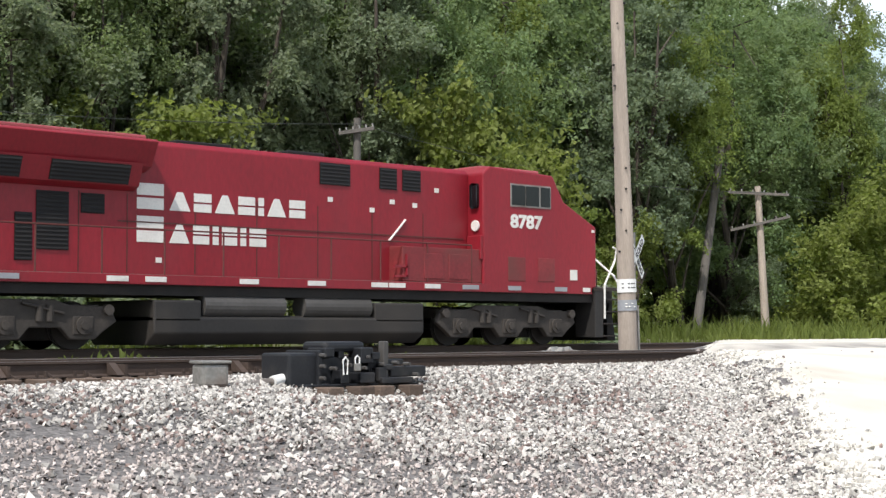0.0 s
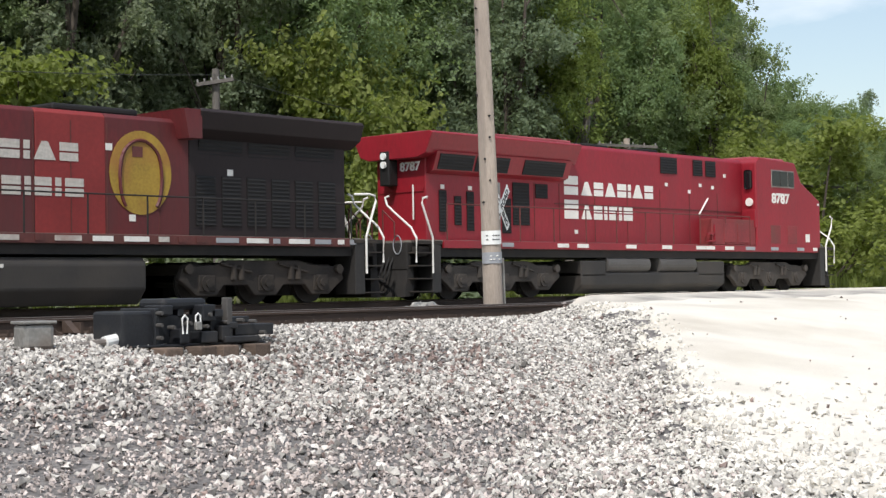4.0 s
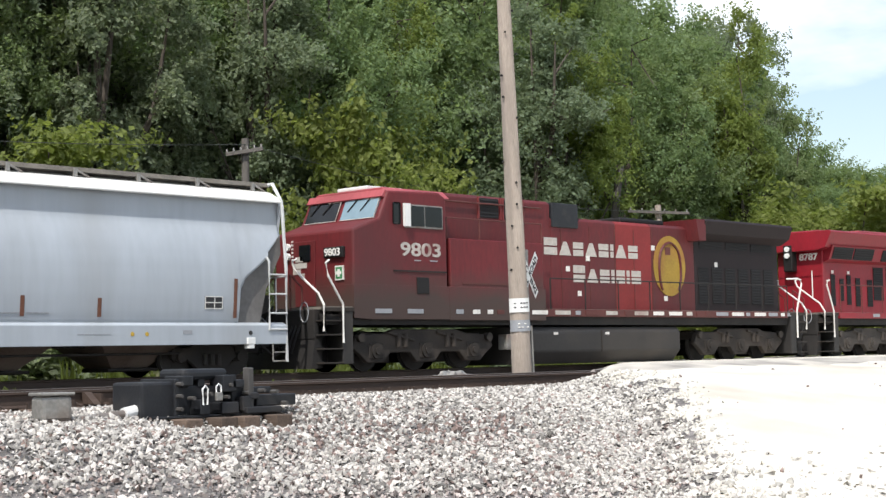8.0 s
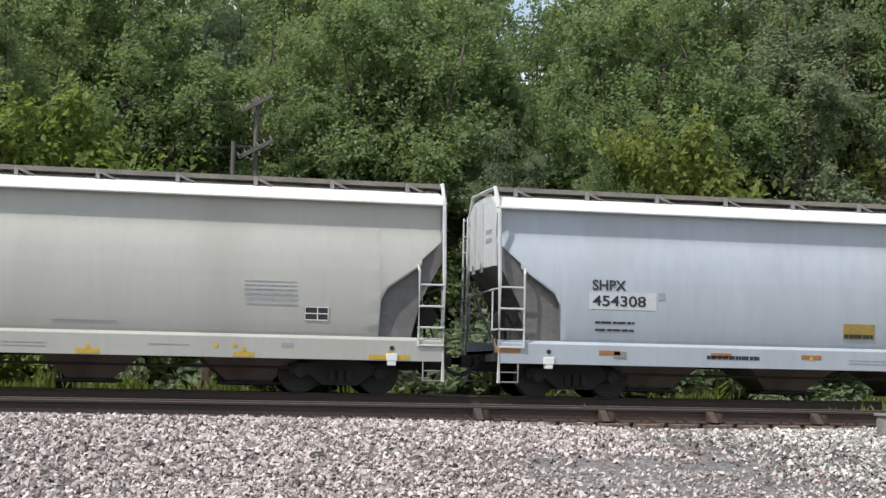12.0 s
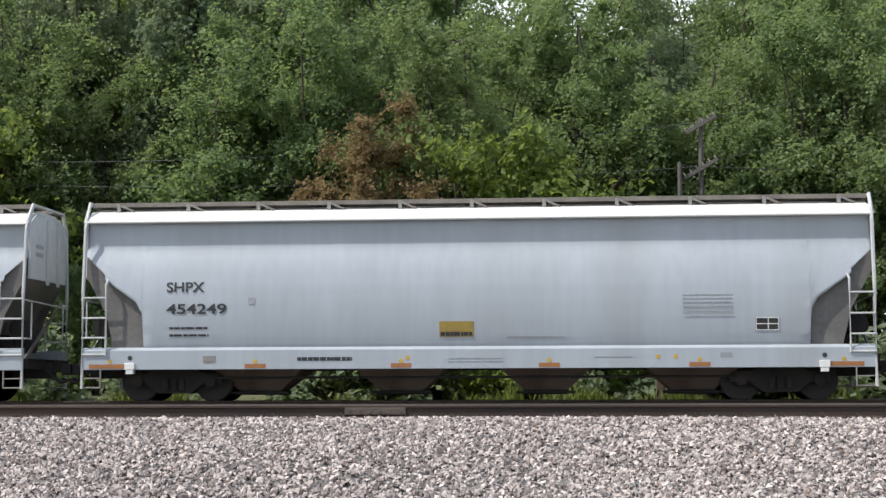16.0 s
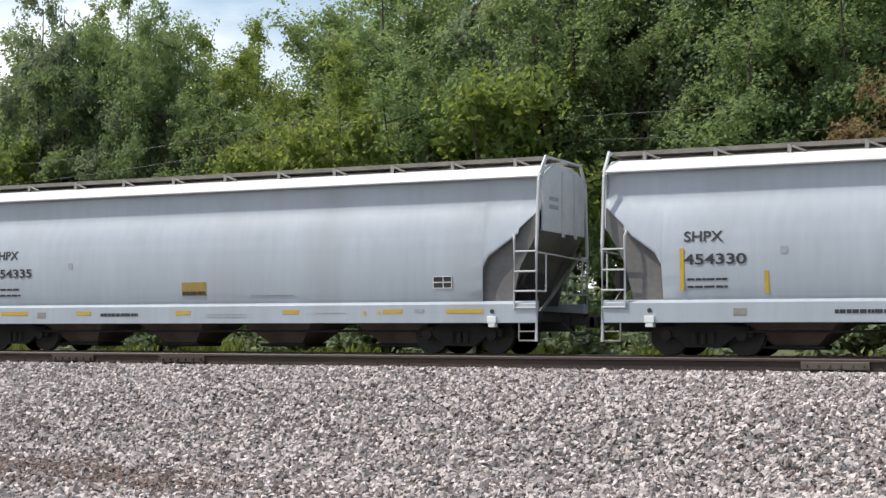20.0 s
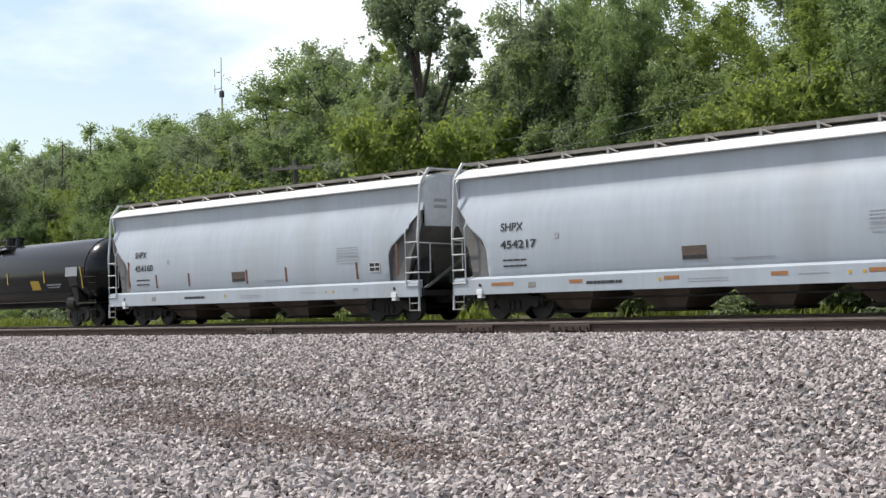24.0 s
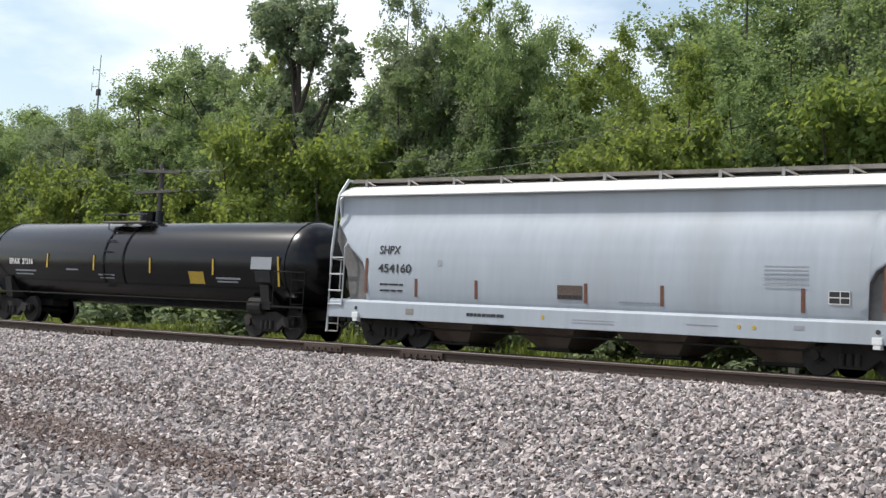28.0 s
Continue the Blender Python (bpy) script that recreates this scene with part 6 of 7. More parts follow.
def switch_machine():
    y = 16.5
    s = empty("switch_machine", pose(14.86, y, -0.58), "black cast-iron switch machine with padlock on timber ties", "switch machine")
    for x in (-0.62, -0.12, 0.22, 0.72):
        part("support_tie", box(bmesh.new(), x - 0.125, x + 0.125, -0.62, 1.0, -0.2, 0.07, 0.015), TIE, s, "weathered end of a timber tie")
    block = lambda name, x0, x1, y0, y1, z0, z1, m=MACHINE, bevel=0.015: part(name, box(bmesh.new(), x0, x1, y0, y1, z0, z1, bevel), m, s)
    block("motor_housing", -1.08, -0.62, -0.25, 0.35, 0.06, 0.5, MACHINE, 0.035)
    block("motor_flange", -0.66, -0.60, -0.3, 0.38, 0.06, 0.53)
    block("gear_case", -0.60, 0.1, -0.16, 0.4, 0.08, 0.44)
    block("base_plate", -0.95, 1.0, -0.34, 0.34, 0.07, 0.10)
    block("top_cover", -0.46, 0.2, -0.2, 0.3, 0.5, 0.64, MACHINE, 0.05)
    for x in (-0.42, -0.18, 0.08):
        block("cover_post", x - 0.05, x + 0.05, -0.18, -0.05, 0.42, 0.53)
    block("cover_block", -0.52, -0.36, -0.26, 0.1, 0.44, 0.56)
    block("hinge_block", 0.0, 0.2, -0.36, -0.1, 0.36, 0.56)
    block("lever_housing", 0.22, 0.46, -0.24, 0.3, 0.14, 0.42)
    block("lever_collar", 0.14, 0.32, -0.36, -0.2, 0.40, 0.50)
    block("crank_block", -0.34, -0.2, -0.36, -0.15, 0.1, 0.28)
    block("crank_block", -0.05, 0.2, -0.4, -0.15, 0.1, 0.24)
    block("latch_block", 0.28, 0.42, -0.38, -0.2, 0.12, 0.3)
    block("lever_post", 0.4, 0.49, -0.33, -0.22, 0.1, 0.64, RESERVOIR)
    block("post_clamp", 0.36, 0.54, -0.37, -0.2, 0.26, 0.34)
    block("selector_bar", 0.55, 1.18, -0.3, -0.12, 0.17, 0.31)
    block("upper_bar", 0.5, 1.0, -0.05, 0.1, 0.32, 0.40)
    block("lower_bar", 0.3, 0.85, -0.42, -0.28, 0.09, 0.17)
    part("throw_rod", rod(bmesh.new(), (0.7, -0.1, 0.3), (1.2, 1.4, 0.22), 0.03, 8), GALV, s)
    part("switch_rod", rod(bmesh.new(), (0.1, 0.2, 0.25), (0.2, 1.5, 0.22), 0.04, 8), RAIL_STEEL, s)
    lock = part("padlock", box(bmesh.new(), -0.16, -0.07, -0.44, -0.39, 0.26, 0.36, 0.012), GALV, s, "steel padlock")
    part("shackle", tube(bmesh.new(), [(-0.15, -0.415, 0.36), (-0.15, -0.415, 0.43), (-0.115, -0.415, 0.46), (-0.08, -0.415, 0.43), (-0.08, -0.415, 0.36)], 0.011), ALU, lock)
    part("hasp", tube(bmesh.new(), [(-0.33, -0.4, 0.22), (-0.34, -0.4, 0.4), (-0.3, -0.4, 0.44), (-0.26, -0.4, 0.4), (-0.27, -0.4, 0.22)], 0.013), ALU, s)
    for x, z in ((-0.63, 0.47), (-0.63, 0.33), (-0.63, 0.18), (-0.45, 0.3), (-0.2, 0.34), (0.05, 0.3), (0.1, 0.44), (0.36, 0.34), (0.6, 0.36), (0.8, 0.34), (0.95, 0.2)):
        part("bolt", rod(bmesh.new(), (x, -0.40, z), (x, -0.28, z), 0.024, 6), RESERVOIR, s)
    part("conduit", tube(bmesh.new(), [(-2.05, -0.12, 0.02), (-1.75, -0.14, 0.1), (-1.4, -0.14, 0.14), (-1.05, -0.1, 0.17)], 0.045, 8), GALV, s)
    part("conduit_coupling", rod(bmesh.new(), (-1.25, -0.13, 0.15), (-1.04, -0.1, 0.18), 0.07, 12), ALU, s)
    j = empty("junction_box", pose(12.6, 16.25, -0.5, 0, 0, -12), "rusty galvanised cable junction box in the ballast", "junction box")
    part("can", box(bmesh.new(), -0.175, 0.175, -0.175, 0.175, 0.02, 0.31, 0.05), GALV, j)
    part("lid", box(bmesh.new(), -0.195, 0.195, -0.195, 0.195, 0.31, 0.345, 0.012), GALV, j)
    part("base_flange", rod(bmesh.new(), (0, 0, -0.02), (0, 0, 0.05), 0.25, 24), RAIL_STEEL, j)


def debris():
    rnd = random.Random(11)
    bm = bmesh.new()
    bmesh.ops.create_grid(bm, x_segments=16, y_segments=7, size=1.0)
    for v in bm.verts:
        e = (1 - abs(v.co.x) ** 3) * (1 - v.co.y ** 2)
        v.co = Vector((v.co.x * 0.65 + rnd.uniform(-0.05, 0.05), v.co.y * 0.25 + rnd.uniform(-0.03, 0.03), 0.22 * e * rnd.uniform(0.35, 1.0) - 0.03))
    under = bmesh.ops.extrude_face_region(bm, geom=bm.faces[:])
    for v in under["geom"]:
        if isinstance(v, bmesh.types.BMVert):
            v.co.z -= 0.02
    bmesh.ops.recalc_face_normals(bm, faces=bm.faces)
    ob = part("crumpled_sheet", bm, GALV)
    ob.matrix_basis = pose(27.2, 24.0, -0.30)
    tagged(ob, "crumpled dirty white sheeting lying between the tracks", "debris")


utility_pole()
crossbuck()
line_pole(35.2, 40.5, -0.3, 7.3, 0.16, [(6.85, 0.6, -8)], "grey wooden line pole against the trees", -45)
line_pole(58.1, 44.2, -0.2, 8.9, 0.22, [], "broken grey pole leaning among the trees", 0, 13)
line_pole(60.4, 42, -0.3, 6.7, 0.19, [(6.35, 1.35, 6), (5.0, 1.35, -10)], "grey line pole with two crossarms beside the trees", -50, -2.5, POLE_WOOD)
line_pole(75.5, 40.8, -0.3, 5.3, 0.17, [(5.0, 1.2, 4), (4.0, 1.2, -8)], "grey line pole with two crossarms beside the road", -55)
line_pole(6.5, 44, -0.2, 8.6, 0.1, [(8.35, 0.55, -30), (6.95, 0.6, -30)], "dark line pole with short slanted crossarms in front of trees", 0)
line_pole(5.8, 43.6, -0.2, 7.1, 0.09, [], "grey stub pole beside a line pole", 0)
line_pole(-26.2, 45.0, -0.2, 8.3, 0.12, [(8.0, 1.1, 3), (7.4, 1.1, 3)], "thin line pole with two crossarms half hidden in foliage", 20)
line_pole(-50.6, 42.5, -0.2, 7.2, 0.15, [(6.8, 1.3, 2), (5.9, 1.3, -2)], "dark line pole with two crossarms before the trees", 10)
wire((6.6, 43.8, 8.45), (42, 43.5, 18.0), 0.6)
wire((6.6, 43.8, 7.1), (42, 43.5, 17.2), 0.5)
wire((6.4, 43.8, 8.4), (-26.2, 44.9, 8.1), 0.7)
wire((6.4, 43.8, 7.0), (-26.2, 44.9, 7.5), 0.6)
wire((-26.2, 44.9, 8.1), (-50.6, 42.4, 6.9), 0.5)
wire((-26.2, 44.9, 7.5), (-50.6, 42.4, 6.0), 0.5)
wire((-50.6, 42.4, 6.9), (-120, 46, 7.5), 1.0)
wire((5.8, 43.5, 7.0), (35.2, 40.4, 7.1), 0.6)
wire((35.2, 40.4, 7.1), (60.4, 41.8, 6.4), 0.6)
wire((60.4, 41.8, 6.4), (130, 46, 7.0), 0.8)
for mx, wood, label in ((4.7, TIE, "weathered timber marker post beyond the far track"), (-14.7, GALV, "short pale grey marker post beyond the far track")):
    mp = empty("marker_post", pose(mx, 36.0, -0.55), label, "marker post")
    part("shaft", box(bmesh.new(), -0.1, 0.1, -0.1, 0.1, 0, 1.0, 0.015), wood, mp)
    part("cap", box(bmesh.new(), -0.12, 0.12, -0.12, 0.12, 1.0, 1.07, 0.01), wood, mp)
antenna()
switch_machine()
debris()


# ---- stones ----
def stones(name, mat, count, area, size, seed, label, keep=None, sink=0.35):
    """Loose angular stones over an area (x0, x1, y0, y1), each its own small solid."""
    rng = np.random.default_rng(seed)
    x, y = rng.uniform(area[0], area[1], count), rng.uniform(area[2], area[3], count)
    if keep is not None:
        k = keep(x, y, rng)
        x, y = x[k], y[k]
    n = len(x)
    corners = np.array([(1, 0, 0), (-1, 0, 0), (0, 1, 0), (0, -1, 0), (0, 0, 1), (0, 0, -1)], float) * 0.62
    v = corners[None] + rng.uniform(-0.22, 0.22, (n, 6, 3))
    s = rng.uniform(size[0], size[1], (n, 1, 1)) * rng.uniform(0.7, 1.25, (n, 1, 3))
    v = v * s
    q = rng.normal(size=(n, 4))
    q /= np.linalg.norm(q, axis=1, keepdims=True)
    w, a, b, c = q.T
    R = np.stack([1 - 2 * (b * b + c * c), 2 * (a * b - c * w), 2 * (a * c + b * w), 2 * (a * b + c * w), 1 - 2 * (a * a + c * c), 2 * (b * c - a * w), 2 * (a * c - b * w), 2 * (b * c + a * w), 1 - 2 * (a * a + b * b)], 1).reshape(n, 3, 3)
    v = np.einsum("nij,nkj->nki", R, v)
    z = ground_z(x, y) + s[:, 0, 0] * (0.5 - sink) + rng.uniform(0, 0.03, n)
    v += np.stack([x, y, z], 1)[:, None]
    tris = np.array([(0, 2, 4), (2, 1, 4), (1, 3, 4), (3, 0, 4), (2, 0, 5), (1, 2, 5), (3, 1, 5), (0, 3, 5)])
    corner = v[:, tris]
    up = np.cross(corner[:, :, 1] - corner[:, :, 0], corner[:, :, 2] - corner[:, :, 0])
    out = np.einsum("nij,nij->ni", up, corner.mean(2) - v.mean(1, keepdims=True))
    seen = (up * np.sign(out)[..., None])[..., 2] > -0.35 * np.linalg.norm(up, axis=2)
    f = (np.arange(n)[:, None, None] * 6 + tris[None])[seen]
    return tagged(cloud_mesh(name, v.reshape(-1, 3), f, mat), label, "ballast", kind="stuff")


def off_road(x, y, rng):
    return rng.uniform(0, 1, len(x)) > road_mask(x, y) * 1.45 - 0.06


def patch(x, y):
    """1 on the rusty stones by the switch machine."""
    return np.exp(-(((x - 15.8) / 3.9) ** 2 + ((y - 14.0) / 1.6) ** 2))


def dirt(x, y):
    """1 on the brown trodden strips at the foot of the bank."""
    return np.clip(np.exp(-(((x + 8.0) / 5.0) ** 4 + ((y - 7.5 + 0.21 * x) / 0.95) ** 2)) + 0.7 * np.exp(-(((x + 15) / 5) ** 2 + ((y - 12.2) / 0.5) ** 2)), 0, 1)


def lot(x, y):
    """1 on the flat lot, where the gravel is fine and dark."""
    return smooth(4.5, 8.0, x) * (1 - smooth(-0.7, 0.5, y - (13.4 - 0.47 * (x - 10)) + 0.3 * np.sin(2 * x)))


def pale(x, y):
    return smooth(8.0, 14.0, x) * smooth(10.8, 12.6, y + 0.12 * (x - 12))


stones("ballast_stones", STONE, 175000, (-36, 9, 4.0, 17.62), (0.027, 0.068), 1, "grey and buff crushed-stone ballast bank", lambda x, y, r: off_road(x, y, r) & (r.uniform(0, 1, len(x)) > np.maximum(np.maximum(pale(x, y), 0.93 * lot(x, y)), 0.95 * dirt(x, y))))
stones("distant_ballast_stones", STONE, 16000, (-62, -36, 11, 17.62), (0.05, 0.11), 8, "ballast bank farther along the track")
stones("pale_ballast_stones", STONE_WHITE, 90000, (4, 26, 10.5, 17.62), (0.025, 0.066), 2, "pale limestone ballast beside the track", lambda x, y, r: off_road(x, y, r) & (r.uniform(0, 1, len(x)) < pale(x, y) * (1 - 0.93 * lot(x, y))) & (r.uniform(0, 1, len(x)) > 0.8 * patch(x, y)))
stones("rusty_ballast_stones", STONE_RUST, 50000, (-36, 25, 6.5, 17.6), (0.028, 0.066), 3, "rust-stained ballast stones among the pale ones", lambda x, y, r: off_road(x, y, r) & (r.uniform(0, 1, len(x)) < np.maximum(np.maximum(0.95 * patch(x, y), dirt(x, y)), 0.35 + 0.3 * smooth(8, 11, x) * (1 - smooth(18, 21, x))) * (1 - 0.95 * lot(x, y))))
stones("road_edge_stones", STONE_ROAD, 70000, (8, 26, 5.5, 17.5), (0.015, 0.055), 12, "loose pale stones along the road edge", lambda x, y, r: r.uniform(0, 1, len(x)) < smooth(-3.2, -0.5, x - road_edge(x, y)) * (1 - smooth(-0.5, 1.2, x - road_edge(x, y))))
stones("spilled_stones", STONE_ROAD, 17000, (11, 24, 5.5, 11.0), (0.02, 0.07), 15, "pale and dark stones spilled over the foot of the road", lambda x, y, r: (road_mask(x, y) > 0.3) & (r.uniform(0, 1, len(x)) < np.exp(-np.clip(x - np.interp(y, (5.5, 7.5, 11.0), (10.6, 12.7, 17.0)), 0, 20) / 1.5) * (1 - smooth(7.5, 11.0, y))))
stones("lot_gravel", STONE, 30000, (2, 20, 5.5, 13.5), (0.015, 0.045), 4, "fine loose gravel of the lot", off_road)
stones("scattered_white_stones", STONE_WHITE, 3800, (2, 20, 5.5, 12.5), (0.03, 0.075), 5, "white stones scattered over dark gravel", off_road)
stones("trodden_dirt_stones", STONE_DIRT, 100000, (-20, -1, 6.5, 13.0), (0.018, 0.05), 14, "brown trodden gravel at the foot of the bank", lambda x, y, r: r.uniform(0, 1, len(x)) < dirt(x, y))
stones("road_pebbles", STONE_RUST, 150, (14, 40, 7, 17), (0.02, 0.06), 6, "dark pebbles on the pale road", lambda x, y, r: road_mask(x, y) > 0.7)
stones("track_bed_stones", STONE, 9000, (-36, 25, 18.2, 21.5), (0.05, 0.1), 7, "ballast stones between the rails")


# ---- trees ----
def leaf_cloud(centres, radii, per, size, rng, flat=0.5):
    """Folded leaves scattered over the shells of clumps."""
    twigs = max(4, per // 26)
    c, r = np.repeat(centres, twigs, 0), np.repeat(radii, twigs)
    end = c + np.clip(rng.normal(size=c.shape), -1.5, 1.5) * (r * 0.8)[:, None] * np.array([0.9, 0.9, 0.85])
    k = per // twigs
    n = len(c) * k
    c, r, end = np.repeat(c, k, 0), np.repeat(r, k), np.repeat(end, k, 0)
    u = rng.uniform(0.3, 1.05, n)[:, None]
    p = c + (end - c) * u + np.clip(rng.normal(size=(n, 3)), -1.6, 1.6) * (0.06 + 0.09 * r)[:, None] * (1.25 - 0.5 * u)
    d = p - c
    d /= np.linalg.norm(d, axis=1, keepdims=True) + 1e-6
    nrm = d * 0.5 + rng.normal(size=(n, 3)) * 0.55 + np.array([0, 0, flat])
    nrm /= np.linalg.norm(nrm, axis=1, keepdims=True)
    t = np.cross(nrm, rng.normal(size=(n, 3)))
    t /= np.linalg.norm(t, axis=1, keepdims=True)
    b = np.cross(nrm, t)
    s = rng.uniform(0.65, 1.25, n)[:, None] * size
    tip, tail = p + t * s * 0.6, p - t * s * 0.6
    left, right = p + b * s * 0.42 + nrm * s * 0.15, p - b * s * 0.42 + nrm * s * 0.15
    v = np.stack([tail, right, tip, left], 1).reshape(-1, 3)
    k = np.arange(n)[:, None] * 4
    return v, np.concatenate([k + np.array([[0, 1, 2]]), k + np.array([[0, 2, 3]])])


def make_tree(name, seed, mat, height, spread, low, clumps, per, size, label, lean=0.0, open_crown=0.5):
    """A tapered forked trunk with limbs that carry uneven clumps of leaves."""
    rng = np.random.default_rng(seed)
    t = empty(name, pose(0, 0, 0), label, "tree")
    bm = bmesh.new()
    p, r = Vector((0, 0, -0.4)), 0.24 * height / 13
    spine = [p]
    for k in range(7):
        q = p + Vector((rng.uniform(-0.25, 0.25) + lean * 0.2, rng.uniform(-0.25, 0.25), height * 0.108))
        rod(bm, p, q, r, 9, r * 0.84)
        p, r = q, r * 0.84
        spine.append(p)
    part_centres, part_radii = [], []
    limbs = 6
    for k in range(limbs):
        # limbs that each carry a crown of their own
        a, u = 2 * math.pi * k / limbs + rng.uniform(-0.4, 0.4), rng.uniform(0.35, 0.85) if k else 0.15
        base = spine[int(rng.integers(2, 5)) if k else 4]
        tip = Vector((spread * u * math.cos(a) + lean, spread * u * math.sin(a), height * (rng.uniform(0.6, 0.93) if k else 0.95)))
        mid = base.lerp(tip, 0.5) + Vector((0.12 * spread * math.cos(a), 0.12 * spread * math.sin(a), -0.03 * height))
        w = 0.12 * height / 13 * rng.uniform(0.7, 1.2)
        rod(bm, base, mid, w, 7, w * 0.6)
        rod(bm, mid, mid.lerp(tip, 0.8), w * 0.6, 6, 0.02)
        for j in range(int(clumps * (0.74 if k else 1.1) / limbs)):
            f = rng.uniform(0.35, 1.0)
            on = base.lerp(mid, f * 2) if f < 0.5 else mid.lerp(tip, f * 2 - 1)
            c = on + Vector(rng.normal(size=3)) * spread * (0.19 if k else 0.26)
            part_centres.append(c)
            part_radii.append(rng.uniform(0.5, 1.2) * spread * 0.29)
            if j % 2 == 0:
                rod(bm, on, c, w * 0.3, 5, 0.012)
    for k in range(int(clumps * 0.34)):
        h = low + (0.72 - low) * rng.uniform(0, 1)
        a = rng.uniform(0, 2 * math.pi)
        d = spread * rng.uniform(open_crown, 1.0) * (0.75 + 0.3 * h)
        c = Vector((d * math.cos(a) + lean * h, d * math.sin(a), height * h))
        part_centres.append(c)
        part_radii.append(rng.uniform(0.45, 1.2) * spread * 0.28)
        if k % 2 == 0:
            j = max(1, min(6, int(h * 0.72 * 7)))
            q = spine[j]
            mid = q.lerp(c, 0.55) + Vector((0, 0, 0.25))
            w = 0.07 * height / 13 * rng.uniform(0.6, 1.2)
            rod(bm, q, mid, w, 6, w * 0.6)
            rod(bm, mid, c, w * 0.6, 6, 0.015)
    part("trunk", bm, BARK, t)
    v, f = leaf_cloud(np.array(part_centres), np.array(part_radii), per, size, rng)
    cloud_mesh("crown", v, f, mat, t)
    return t


def make_shrub(name, seed, mat, height, spread, clumps, per, size, label):
    rng = np.random.default_rng(seed)
    t = empty(name, pose(0, 0, 0), label, "shrub")
    bm = bmesh.new()
    cs, rs = [], []
    for k in range(clumps):
        a, d, h = rng.uniform(0, 6.28), spread * rng.uniform(0, 1) ** 0.6, rng.uniform(0.06, 1)
        d *= math.sqrt(max(0.05, 1 - 0.8 * h * h))
        c = Vector((d * math.cos(a), d * math.sin(a), height * h * 0.9))
        cs.append(c)
        rs.append(rng.uniform(0.6, 1.1) * spread * 0.27)
        if k % 4 == 0:
            rod(bm, (0.1 * math.cos(a), 0.1 * math.sin(a), -0.3), c, 0.035, 5, 0.01)
    part("stem", bm, BARK, t)
    v, f = leaf_cloud(np.array(cs), np.array(rs), per, size, rng)
    cloud_mesh("crown", v, f, mat, t)
    return t


def cottonwood(x, y, lobes, seed):
    """A tall slender tree: bare trunk, steep limbs to separate leafy lobes; lobes: centre x, y, z, half width, half height, clumps."""
    rng = np.random.default_rng(seed)
    t = empty("tree", pose(x, y, -0.3), "tall slender cottonwood with a bare trunk rising above the wood", "tree")
    bm = bmesh.new()
    spine = [Vector((0.05 * math.sin(k * 1.7), 0.04 * math.cos(k * 2.1), -0.3 + 1.25 * k)) for k in range(11)]
    for k, (p, q) in enumerate(zip(spine, spine[1:])):
        rod(bm, p, q, 0.33 - 0.024 * k, 10, 0.33 - 0.024 * (k + 1))
    cs, rs = [], []
    for lx, ly, lz, rw, rh, n in lobes:
        base = spine[max(3, min(9, int((lz - 2.6) / 1.25)))]
        centre = Vector((lx, ly, lz))
        mid = base.lerp(centre, 0.45) + Vector((0.1 * lx, 0, -0.15))
        rod(bm, base, mid, 0.13, 7, 0.09)
        rod(bm, mid, centre, 0.09, 6, 0.04)
        for k in range(n):
            v = Vector(rng.normal(size=3))
            v = v.normalized() * rng.uniform(0.35, 1.0)
            c = centre + Vector((v.x * rw, v.y * rw, v.z * rh))
            cs.append(c)
            rs.append(rng.uniform(0.4, 0.75))
            if k % 2 == 0:
                rod(bm, centre.lerp(mid, 0.3), c, 0.035, 5, 0.012)
    part("trunk", bm, BARK, t)
    v, f = leaf_cloud(np.array(cs), np.array(rs), 260, 0.15, rng)
    cloud_mesh("crown", v, f, LEAF_B, t)
    return t


TREES = [
    make_tree("tree", 1, LEAF_A, 13, 3.1, 0.16, 66, 560, 0.12, "tall green broadleaf tree at the wood's edge"),
    make_tree("tree", 2, LEAF_B, 13, 2.8, 0.22, 58, 560, 0.12, "tall grey-green broadleaf tree at the wood's edge", 0.8),
    make_tree("tree", 3, LEAF_A, 13, 3.5, 0.12, 72, 540, 0.12, "spreading green broadleaf tree with leaves to the ground", -0.6),
    make_tree("tree", 4, LEAF_C, 13, 2.9, 0.14, 62, 560, 0.12, "yellowish green broadleaf tree at the wood's edge"),
    make_tree("tree", 5, LEAF_B, 13, 2.6, 0.36, 42, 520, 0.12, "open-crowned cottonwood with bare lower trunk", 0.4, 0.3),
    make_tree("tree", 6, LEAF_A, 13, 3.0, 0.18, 48, 540, 0.12, "loose-crowned green tree with gaps in its leaves", -0.3, 0.4),
]
SHRUBS = [
    make_shrub("shrub", 11, LEAF_A, 4.2, 2.1, 34, 420, 0.095, "green shrub below the trees"),
    make_shrub("shrub", 12, LEAF_C, 3.6, 1.9, 30, 420, 0.095, "bright yellow-green shrub below the trees"),
    make_shrub("shrub", 13, LEAF_B, 4.6, 2.2, 36, 420, 0.095, "grey-green shrub below the trees"),
]
WEED = make_shrub("weed_bush", 17, LEAF_B, 0.85, 0.8, 22, 130, 0.075, "low grey-green weed bush beside the far track")
BROWN_TREE = make_tree("tree", 21, LEAF_D, 10, 2.3, 0.3, 76, 520, 0.12, "tree with withered brown leaves among green ones")


def crown_top(tree):
    """Height of a crown's top over the tree's foot, stray leaves left out."""
    z = [v.co.z for v in tree.children[-1].data.vertices]
    return float(np.percentile(z, 97))


TOPS = {tree: crown_top(tree) for tree in TREES + SHRUBS + [WEED]}
